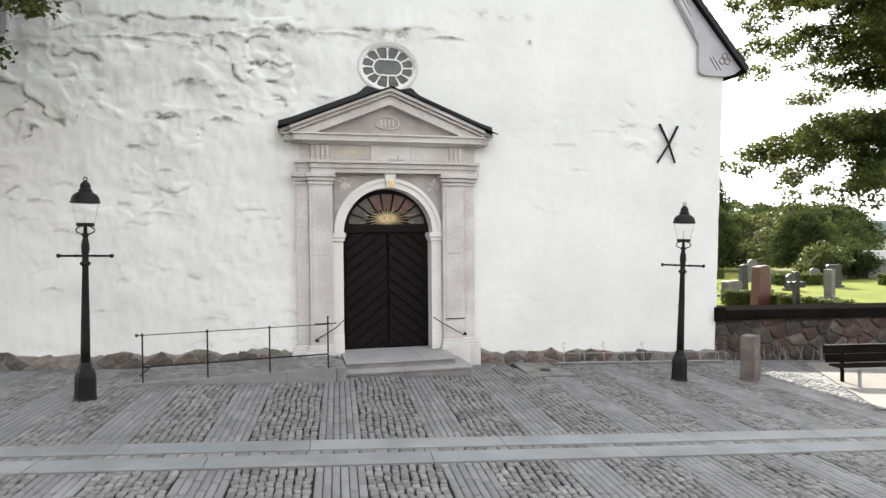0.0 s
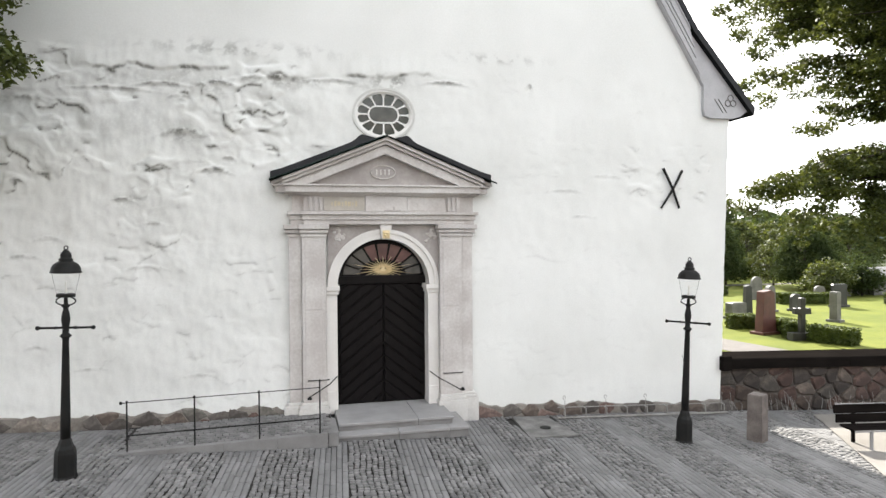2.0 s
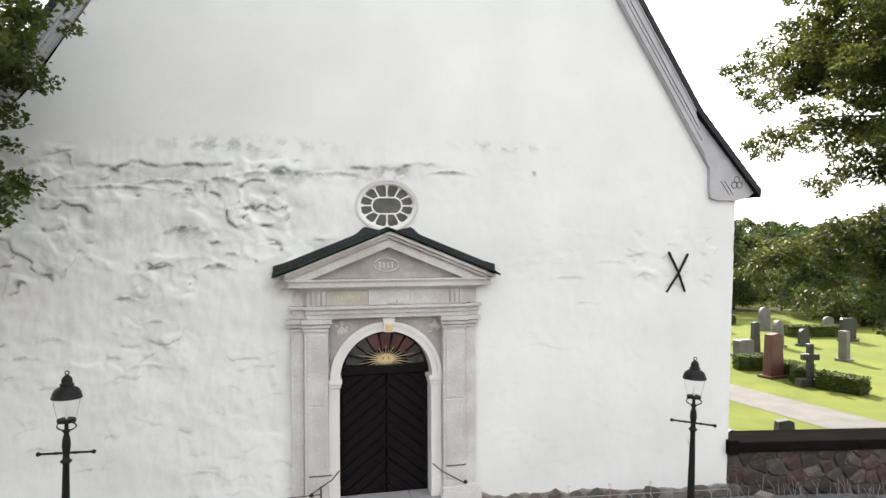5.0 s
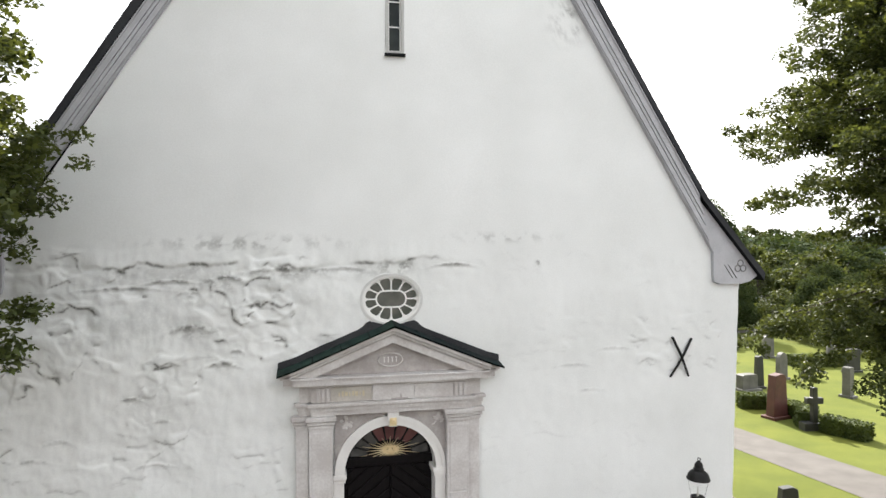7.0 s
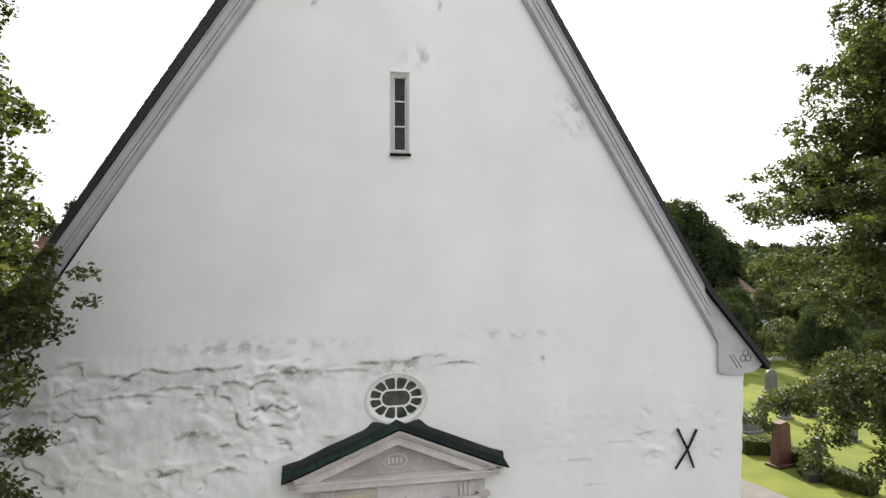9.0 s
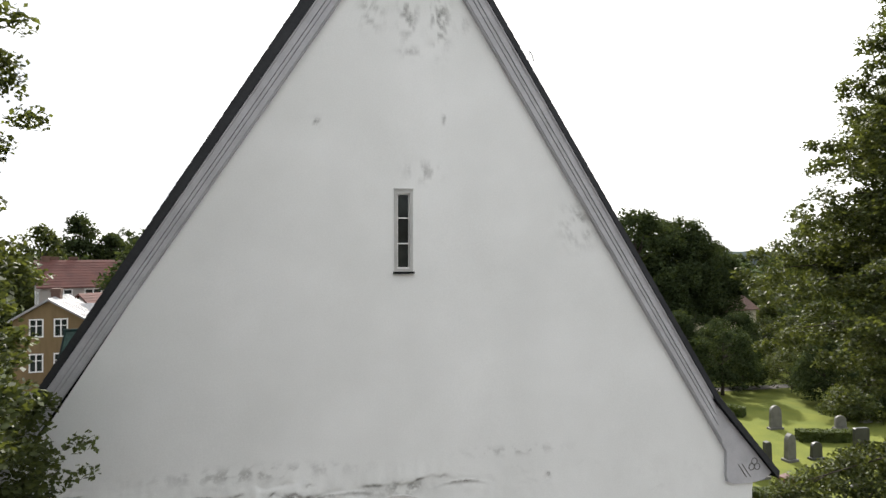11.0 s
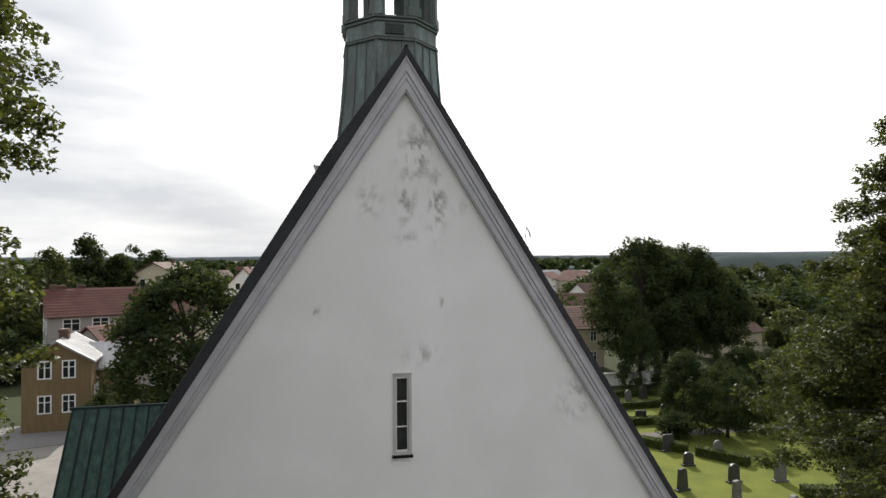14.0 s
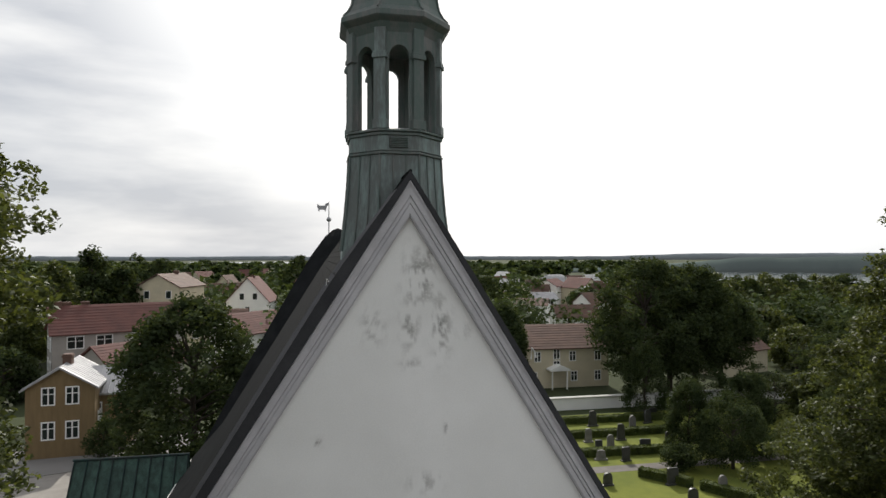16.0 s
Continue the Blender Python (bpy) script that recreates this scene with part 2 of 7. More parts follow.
RUBBLE = mat("fieldstone", (0.125, 0.105, 0.092), (0.05, 0.043, 0.04), rough=0.85, grain=25, patch=4.0, amount=0.8, per_piece=0.3, tints=((1.0, 0.98, 0.95), (1.1, 0.80, 0.74), (0.62, 0.60, 0.58), (0.95, 0.97, 0.92), (0.75, 0.66, 0.60), (1.25, 1.2, 1.12), (0.9, 0.7, 0.66)), bump=0.5, depth=0.015)
PLINTH = mat("plinth_stone", (0.24, 0.222, 0.208), (0.11, 0.10, 0.094), rough=0.88, grain=22, patch=4.0, amount=0.8, per_piece=0.3, tints=((1.0, 0.98, 0.95), (1.1, 0.80, 0.74), (0.62, 0.60, 0.58), (0.95, 0.97, 0.92), (0.75, 0.66, 0.60), (1.25, 1.2, 1.12), (0.9, 0.7, 0.66)), bump=0.5, depth=0.015)
MORTAR_DARK = mat("dark_lime_mortar", (0.14, 0.125, 0.11), (0.06, 0.053, 0.048), rough=0.95, grain=40, patch=3, amount=0.7, bump=0.6)
MORTAR = mat("lime_mortar", (0.27, 0.25, 0.225), (0.14, 0.125, 0.112), rough=0.95, grain=40, patch=4, bump=0.6)
COPING = mat("tarred_coping", (0.008, 0.007, 0.0065), (0.014, 0.012, 0.011), spec=0.0, rough=1.0, grain=40, patch=3, stretch=(0.4, 3, 3))
GRASS = mat("lawn", (0.150, 0.165, 0.034), (0.100, 0.122, 0.028), rough=0.95, grain=55, patch=0.6, amount=0.5, bump=0.7, depth=0.03, spec=0.1)
FIELD = mat("far_ground", (0.052, 0.064, 0.03), (0.038, 0.046, 0.024), rough=0.95, grain=1.2, patch=0.03, amount=0.6, bump=0.0, spec=0.1)
GRAVEL = mat("gravel_path", (0.155, 0.142, 0.133), (0.115, 0.105, 0.098), rough=0.95, grain=120, patch=1.2, amount=0.5, bump=0.5)
SAND = mat("pale_gravel", (0.25, 0.235, 0.215), (0.19, 0.175, 0.16), rough=0.95, grain=90, patch=1.0, amount=0.5, bump=0.4)
ASPHALT = mat("road_asphalt", (0.20, 0.19, 0.185), (0.15, 0.145, 0.14), rough=0.9, grain=60, patch=0.3, amount=0.5, bump=0.2)
BARK = mat("bark", (0.055, 0.043, 0.034), (0.03, 0.025, 0.02), rough=0.95, grain=18, patch=4, stretch=(2, 2, 0.4), bump=0.8, depth=0.02)
LEAF = mat("linden_leaf", (0.085, 0.105, 0.040), (0.045, 0.058, 0.024), rough=0.5, grain=3, patch=0.9, amount=0.6, bump=0, per_piece=0.35, islands=True, translucent=0.38, spec=0.12)
LEAF_DARK = mat("dark_leaf", (0.052, 0.070, 0.033), (0.030, 0.044, 0.021), rough=0.85, grain=2, patch=0.5, amount=0.6, bump=0, per_piece=0.35, islands=True, translucent=0.32, spec=0.06)
LEAF_FAR = mat("far_leaf", (0.06, 0.085, 0.032), (0.038, 0.056, 0.024), rough=0.8, grain=0.5, patch=0.06, amount=0.7, bump=0, per_piece=0.35, islands=True, translucent=0.2, spec=0.1)
HEDGE = mat("box_hedge", (0.080, 0.105, 0.024), (0.045, 0.064, 0.015), rough=0.7, grain=30, patch=2, bump=0.5, per_piece=0.3, islands=True, translucent=0.25)
RED_GRANITE = mat("red_granite", (0.13, 0.052, 0.045), (0.085, 0.036, 0.032), rough=0.45, grain=90, patch=3)
GREY_GRANITE = mat("grey_granite", (0.16, 0.155, 0.145), (0.095, 0.092, 0.086), rough=0.6, grain=90, patch=3)
DARK_GRANITE = mat("dark_granite", (0.03, 0.03, 0.031), (0.05, 0.05, 0.05), rough=0.4, grain=90, patch=3)
TILE_RED = mat("red_roof_tile", (0.13, 0.05, 0.041), (0.088, 0.037, 0.032), rough=0.8, grain=6, patch=0.7, amount=0.5, per_piece=0.12)
TILE_BROWN = mat("brown_roof_tile", (0.13, 0.075, 0.055), (0.085, 0.05, 0.04), rough=0.8, grain=6, patch=0.7, amount=0.5)
SHEET_GREY = mat("grey_sheet_roof", (0.36, 0.36, 0.37), (0.26, 0.26, 0.27), rough=0.35, metal=0.35, grain=8, patch=1.0)
YELLOW_WOOD = mat("ochre_boards", (0.20, 0.137, 0.066), (0.15, 0.105, 0.052), rough=0.8, grain=12, patch=1.0, stretch=(4, 4, 0.5))
CREAM_RENDER = mat("cream_render", (0.56, 0.50, 0.36), (0.47, 0.42, 0.31), rough=0.9, grain=12, patch=0.7)
GREY_RENDER = mat("grey_render", (0.33, 0.305, 0.28), (0.26, 0.245, 0.225), rough=0.9, grain=12, patch=0.7)
WATER = mat("lake_water", (0.10, 0.115, 0.12), (0.08, 0.095, 0.10), rough=0.12, grain=0.2, patch=0.02, bump=0.1, depth=0.3, spec=0.6)


# ---- helpers for building ----
def part(name, bm, material, parent=None, label="", smooth=False):
    """Links a bmesh as one mesh object under a thing or part."""
    me = bpy.data.meshes.new(name)
    bm.normal_update()
    bm.to_mesh(me)
    bm.free()
    me.materials.append(material)
    if smooth:
        me.polygons.foreach_set("use_smooth", [True] * len(me.polygons))
    ob = new(name, me)
    if parent is not None:
        ob.parent = parent
        ob.matrix_parent_inverse = parent.matrix_basis.inverted() if parent.parent is None else (parent.parent.matrix_basis @ parent.matrix_parent_inverse @ parent.matrix_basis).inverted()
    if label:
        ob["label"] = label
    return ob


def mesh_part(name, verts, faces, material, parent=None, label="", smooth=False):
    """A mesh object straight from arrays of corners and faces."""
    me = bpy.data.meshes.new(name)
    verts = np.asarray(verts, dtype=np.float32)
    faces = np.asarray(faces, dtype=np.int32)
    k = faces.shape[1]
    me.vertices.add(len(verts))
    me.vertices.foreach_set("co", verts.ravel())
    me.loops.add(faces.size)
    me.loops.foreach_set("vertex_index", faces.ravel())
    me.polygons.add(len(faces))
    me.polygons.foreach_set("loop_start", np.arange(0, faces.size, k, dtype=np.int32))
    if smooth:
        me.polygons.foreach_set("use_smooth", np.ones(len(faces), dtype=bool))
    me.update(calc_edges=True)
    me.validate()
    me.materials.append(material)
    ob = new(name, me)
    if parent is not None:
        ob.parent = parent
        ob.matrix_parent_inverse = parent.matrix_basis.inverted()
    if label:
        ob["label"] = label
    return ob


def thing(name, label, category, at=(0, 0, 0), group="", kind=""):
    """The Empty at a thing's base that carries its parts."""
    ob = new(name)
    ob.empty_display_size = 0.2
    ob.matrix_basis = Matrix.Translation(at)
    return tagged(ob, label, category, group, kind)


def box(bm, x0, y0, z0, x1, y1, z1, bevel=0.0, m=None):
    r = bmesh.ops.create_cube(bm, size=1.0)
    vs = r["verts"]
    for v in vs:
        v.co = Vector((x0 + (v.co.x + 0.5) * (x1 - x0), y0 + (v.co.y + 0.5) * (y1 - y0), z0 + (v.co.z + 0.5) * (z1 - z0)))
    if bevel:
        es = list({e for v in vs for e in v.link_edges})
        r2 = bmesh.ops.bevel(bm, geom=es, offset=bevel, segments=2, affect="EDGES", profile=0.6)
        vs = list({v for f in r2["faces"] for v in f.verts} | {v for v in vs if v.is_valid})
    if m is not None:
        bmesh.ops.transform(bm, matrix=m, verts=vs)
    return vs


def prism(bm, pts, y0, y1):
    """Extrudes a polygon of (x, z) corners from y0 (front) to y1."""
    a = [bm.verts.new((x, y0, z)) for x, z in pts]
    b = [bm.verts.new((x, y1, z)) for x, z in pts]
    k = len(pts)
    bm.faces.new(a)
    bm.faces.new(b[::-1])
    for i in range(k):
        j = (i + 1) % k
        bm.faces.new((a[j], a[i], b[i], b[j]))
    bmesh.ops.recalc_face_normals(bm, faces=bm.faces[:])
    return a + b


def loft(bm, rings, closed=True, caps=True):
    """Skins rings of points one after another."""
    rows = [[bm.verts.new(p) for p in r] for r in rings]
    k = len(rows[0])
    for r0, r1 in zip(rows, rows[1:]):
        for i in range(k if closed else k - 1):
            j = (i + 1) % k
            bm.faces.new((r0[i], r0[j], r1[j], r1[i]))
    if caps and closed:
        bm.faces.new(rows[0][::-1])
        bm.faces.new(rows[-1])
    return rows


def lathe(bm, profile, segs=16, cx=0.0, cy=0.0, turn=0.0):
    """Turns (radius, z) pairs about an upright axis."""
    loft(bm, [[(cx + r * math.cos(turn + 2 * math.pi * i / segs), cy + r * math.sin(turn + 2 * math.pi * i / segs), z) for i in range(segs)] for r, z in profile])


def tube(bm, pts, r0, r1=None, segs=8):
    """A round bar along points, tapering from r0 to r1."""
    r1 = r0 if r1 is None else r1
    pts = [Vector(p) for p in pts]
    rings = []
    for i, p in enumerate(pts):
        d = (pts[min(i + 1, len(pts) - 1)] - pts[max(i - 1, 0)]).normalized()
        a = d.orthogonal().normalized() if abs(d.z) > 0.99 else d.cross(Vector((0, 0, 1))).normalized()
        b = d.cross(a)
        r = r0 + (r1 - r0) * i / max(1, len(pts) - 1)
        rings.append([p + a * (r * math.cos(2 * math.pi * k / segs)) + b * (r * math.sin(2 * math.pi * k / segs)) for k in range(segs)])
    loft(bm, rings)


def ground_z(x, y):
    """The square falls gently to the east; round the church the land lies a little lower."""
    plaza = 0.03 - 0.0407 * max(-9.0, min(12.0, x))
    t = max(0.0, min(1.0, (y + 0.4) / 3.0))
    far = max(0.0, min(1.0, (-y - 9.0) / 20.0))
    t = t * t * (3 - 2 * t)
    dip = 0.25 * math.exp(-((x - 20.0) ** 2 + (y - 12.0) ** 2) / 110.0)
    return (plaza * (1 - t) - (0.62 + dip) * t) * (1 - far) - 0.2 * far


# ---- ground ----
def build_ground():
    """One sheet from the square to the horizon, finer near the church."""
    def steps(fine, reach):
        a = list(np.arange(-reach, reach + 0.01, fine))
        k = reach
        while k < 4600:
            k *= 1.35
            a = [-k] + a + [k]
        return a
    xs, ys = steps(1.0, 30.0), steps(1.0, 40.0)
    verts = [(x, y, ground_z(x, y) - 0.05) for y in ys for x in xs]
    w = len(xs)
    faces = [(j * w + i, j * w + i + 1, (j + 1) * w + i + 1, (j + 1) * w + i) for j in range(len(ys) - 1) for i in range(w - 1)]
    return tagged(mesh_part("ground", verts, faces, FIELD, smooth=True), "dull green open ground reaching the horizon", "ground", kind="structure")


def sheet(name, outline, lift, material, label, step=0.8):
    """A laid surface that follows the ground inside a straight-sided four-corner outline."""
    a, b, c, d = [Vector(p) for p in outline]
    nu = max(1, int(max((b - a).length, (c - d).length) / step))
    nv = max(1, int(max((d - a).length, (c - b).length) / step))
    vs = []
    for j in range(nv + 1):
        for i in range(nu + 1):
            u, v = i / nu, j / nv
            p = (a * (1 - u) + b * u) * (1 - v) + (d * (1 - u) + c * u) * v
            vs.append((p.x, p.y, ground_z(p.x, p.y) + lift))
    w = nu + 1
    fs = [(j * w + i, j * w + i + 1, (j + 1) * w + i + 1, (j + 1) * w + i) for j in range(nv) for i in range(nu)]
    return tagged(mesh_part(name, vs, fs, material, smooth=True), label, name.replace("_", " "), kind="structure")


build_ground()
sheet("plaza_bed", [(-24, -32), (24, -32), (24, 0.4), (-24, 0.4)], -0.018, JOINT, "dark sandy bed under the paving of the square")
sheet("churchyard_lawn", [(7.6, 0.9), (60, -6.0), (60, 52), (7.6, 52)], 0.0, GRASS, "bright sunlit churchyard lawn with short grass", step=1.5)

# ---- the church ----
RX, APEX_IN, APEX_OUT = 0.16, 17.02, 17.68
EAVE_X, EAVE_Z = 7.59, 6.05


def smooth01(a, b, v):
    t = max(0.0, min(1.0, (v - a) / (b - a)))
    return t * t * (3 - 2 * t)


def fbm(x, y, z=0.0, octaves=4):
    return noise.fractal(Vector((x, y, z)), 1.0, 2.0, octaves, noise_basis="PERLIN_ORIGINAL")


# hollows and lumps that stand out singly in the plaster: x, z, half-width, half-height, strength
LUMPS = [(-3.0, 4.58, .24, .09, 1.0), (-3.5, 5.2, .34, .12, .8), (-4.45, 4.05, .15, .06, .8), (-3.55, 5.85, .16, .07, .7), (-4.1, 2.9, .26, .06, .7),
         (-5.9, 5.7, .3, .1, .6), (-2.5, 5.62, .2, .05, .7), (-3.8, 6.05, .4, .06, .9), (-2.0, 6.22, .55, .1, .8), (-0.95, 6.25, .4, .06, .7),
         (1.2, 6.32, .3, .05, .9), (-4.0, 3.65, .22, .05, .5), (-6.0, 3.1, .25, .06, .6), (-5.6, 3.4, .2, .05, .5), (-2.75, 4.8, .1, .07, .8),
         (2.88, 6.3, .05, .1, .9), (-4.6, 5.95, .5, .05, .9), (-2.9, 6.05, .3, .12, .8), (6.7, 4.3, .09, .07, .8), (4.0, 3.8, .2, .04, .4),
         (-5.0, 1.2, .2, .04, .4), (-3.3, 1.0, .25, .05, .4), (-5.8, 1.6, .15, .05, .5), (4.5, 4.6, .3, .05, .35), (3.6, 4.3, .3, .05, .3)]
STAINS = [(0.35, 15.9, .28, .5, .55), (0.75, 14.95, .18, .5, .6), (-0.5, 15.0, .2, .28, .45), (0.15, 14.95, .16, .35, .5), (0.62, 16.35, .12, .25, .5),
          (3.55, 11.15, .35, .35, .45), (-1.5, 12.95, .12, .06, .5), (0.85, 13.1, .04, .3, .5), (0.45, 12.1, .3, .16, .35), (1.2, 14.9, .12, .12, .4), (0.2, 14.3, .2, .1, .3),
          (-2.6, 6.75, 1.5, .12, .35), (2.2, 6.85, .8, .08, .3), (0.1, 6.3, .35, .12, .55)]


def relief(x, z):
    """How far the plaster stands out (metres) and how dark stains and painted shade make it at a place on the front."""
    low = 1.0 - smooth01(6.35, 6.75, z + 0.1 * fbm(x * 0.8, 3.3))
    west = 0.10 + 0.90 * (1.0 - smooth01(-2.2, 1.2, x))
    east = 0.35 * smooth01(3.2, 5.0, x) * (1 - smooth01(4.5, 6.0, abs(z - 4.6) + 2.8))
    up = smooth01(0.5, 5.5, z)
    out = 0.010 * fbm(x * 0.35, z * 0.35, 5.0)
    out += low * (0.024 * (0.3 + west) * fbm(x * 1.1, z * 1.1, 0.0, 3) + 0.013 * (0.2 + west) * fbm(x * 3.4, z * 2.2, 9.0, 3))
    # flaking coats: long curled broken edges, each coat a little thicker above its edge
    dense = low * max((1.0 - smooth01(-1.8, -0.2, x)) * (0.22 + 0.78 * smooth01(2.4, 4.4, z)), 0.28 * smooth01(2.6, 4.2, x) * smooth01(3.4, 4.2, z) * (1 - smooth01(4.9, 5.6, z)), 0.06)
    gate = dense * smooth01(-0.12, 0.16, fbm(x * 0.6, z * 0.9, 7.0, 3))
    stain_shade = 0.16 * dense * smooth01(0.0, 0.5, fbm(x * 1.1, z * 1.6, 11.0, 3))
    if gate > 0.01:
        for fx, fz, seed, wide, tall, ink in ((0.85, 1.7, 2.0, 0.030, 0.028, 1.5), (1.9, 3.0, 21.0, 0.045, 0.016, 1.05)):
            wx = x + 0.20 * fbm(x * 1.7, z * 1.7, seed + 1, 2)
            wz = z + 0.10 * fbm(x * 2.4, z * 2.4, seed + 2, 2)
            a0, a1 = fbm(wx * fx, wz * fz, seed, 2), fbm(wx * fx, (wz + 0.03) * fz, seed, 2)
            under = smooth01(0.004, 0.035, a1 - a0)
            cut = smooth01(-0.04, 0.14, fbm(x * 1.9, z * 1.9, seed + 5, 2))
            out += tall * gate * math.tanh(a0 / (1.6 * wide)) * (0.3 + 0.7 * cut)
            # shade on the underside of each broken edge, put into the colour
            stain_shade += gate * cut * under * ink * (math.exp(-(a0 / wide) ** 2) + 0.28 * math.exp(-((a0 - 0.09) / 0.07) ** 2))
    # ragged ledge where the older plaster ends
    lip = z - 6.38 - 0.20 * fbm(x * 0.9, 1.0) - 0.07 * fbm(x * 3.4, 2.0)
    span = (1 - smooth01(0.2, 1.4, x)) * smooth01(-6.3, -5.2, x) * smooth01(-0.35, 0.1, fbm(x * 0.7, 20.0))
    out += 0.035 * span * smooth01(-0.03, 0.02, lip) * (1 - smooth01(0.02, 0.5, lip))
    # dark line and softer band below the ledge: its shade, painted on
    stain_shade += 0.9 * span * math.exp(-((lip + 0.015) / 0.03) ** 2) * smooth01(-0.15, 0.1, fbm(x * 2.2, 30.0 + z * 2)) + 0.30 * span * math.exp(-((lip + 0.16) / 0.14) ** 2) * smooth01(-0.1, 0.3, fbm(x * 1.6, z * 2.5, 1.0))
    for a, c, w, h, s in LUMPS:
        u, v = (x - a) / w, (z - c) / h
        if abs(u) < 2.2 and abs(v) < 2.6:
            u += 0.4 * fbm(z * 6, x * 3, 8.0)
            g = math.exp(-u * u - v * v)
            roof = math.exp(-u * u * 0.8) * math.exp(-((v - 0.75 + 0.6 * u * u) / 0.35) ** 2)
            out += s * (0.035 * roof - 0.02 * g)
            # painted shade under each lump's overhang and in its hollow
            stain_shade += s * (0.8 * roof + 0.4 * g) * smooth01(-0.25, 0.15, fbm(x * 6, z * 8, 17.0, 2))
    for a, c, w, h, s in STAINS:
        u, v = (x - a) / w, (z - c) / h
        if abs(u) < 2 and abs(v) < 2:
            stain_shade += s * math.exp(-u * u - v * v) * smooth01(-0.1, 0.3, fbm(x * 5, z * 5, 3.0)) * 1.5
    return out, min(1.0, stain_shade)


def in_opening(x, z):
    if abs(x) < 0.95 and z < 2.54 or math.hypot(x, z - 2.54) < 0.95 and z >= 2.54:
        return True
    if (x / 0.54) ** 2 + ((z - 5.705) / 0.44) ** 2 < 1:
        return True
    return -0.06 < x < 0.215 and 10.31 < z < 11.68


def facade_mesh(parent):
    """The gable front as a fine uneven skin with its openings."""
    zs = list(np.arange(0.0, 7.0, 0.025)) + list(np.arange(7.0, 17.3, 0.085)) + [17.3]
    zs = [z - 0.35 if i == 0 else z for i, z in enumerate(zs)]
    cols = 480
    verts, stain_shade, keep = [], [], []
    for z in zs:
        half = (APEX_OUT - z) / 1.625 - 0.15 + (0.7 * smooth01(7.6, 6.0, z))
        wob = 0.02 * fbm(z * 1.3, 40.0) + 0.012 * fbm(z * 5, 41.0)
        xr = min(7.16 + 0.035 * z + wob, RX + half)
        xl = max(-6.84 - 0.035 * z + wob, RX - half)
        for i in range(cols + 1):
            u = i / cols
            x = xl + (xr - xl) * (u * (0.64 + 0.36 * u))  # finer in the west, where the plaster is rough
            o, s = relief(x, z)
            verts.append((x, -o, z))
            stain_shade.append(s)
    w = cols + 1
    faces = []
    for j in range(len(zs) - 1):
        for i in range(cols):
            a = j * w + i
            cx = (verts[a][0] + verts[a + w + 1][0]) / 2
            cz = (verts[a][2] + verts[a + w + 1][2]) / 2
            if not in_opening(cx, cz):
                faces.append((a, a + 1, a + w + 1, a + w))
    ob = mesh_part("front_wall", verts, faces, PLASTER, parent, "white lime-washed plaster, lumpy and stained below, with shade painted under its edges", smooth=True)
    at = ob.data.attributes.new("stain_shade", "FLOAT", "POINT")
    at.data.foreach_set("value", stain_shade)
    return ob


church = thing("church", "tall white lime-washed medieval church with steep dark gable roof", "church", (RX, 0, 0))
facade_mesh(church)
NAVE = 22.0
bm = bmesh.new()
prism(bm, [(-6.9, -0.4), (7.2, -0.4), (7.2, 6.3), (RX, 17.2), (-6.9, 6.3)], 0.75, 1.1)
part("inner_leaf", bm, PLASTER_PLAIN, church)
for side in (-1, 1):
    bm = bmesh.new()
    x = RX + side * 6.72
    box(bm, min(x, x + side * 0.22), 0.012, -0.8, max(x, x + side * 0.22), NAVE, 6.4)
    part("side_wall", bm, PLASTER_PLAIN, church)
bm = bmesh.new()
lathe(bm, [(6.9, -0.8), (6.9, 6.4)], 8, -0.35, 25.0, math.pi / 8)
part("choir_wall", bm, PLASTER_PLAIN, church)
bm = bmesh.new()
lathe(bm, [(7.6, 6.2), (7.6, 6.4), (5.2, 10.6), (3.1, 14.0), (1.6, 16.4), (0.75, 17.5), (0.3, 17.85), (0.02, 17.95)], 8, -0.35, 25.0, math.pi / 8)
part("choir_roof", bm, ROOF_DARK, church, "dark polygonal roof over the choir")


def slope_point(side, f, s):
    """A place on the barge board: f across it (0 wall side, 1 roof side), s down the slope (0 ridge, 1 foot)."""
    ix, iz = 6.55 * s, APEX_IN + ((6.54 if side > 0 else 6.95) - APEX_IN) * s
    ox, oz = 6.25 * s, APEX_OUT + ((7.59 if side > 0 else 7.86) - APEX_OUT) * s
    return RX + side * (ix + (ox - ix) * f), iz + (oz - iz) * f


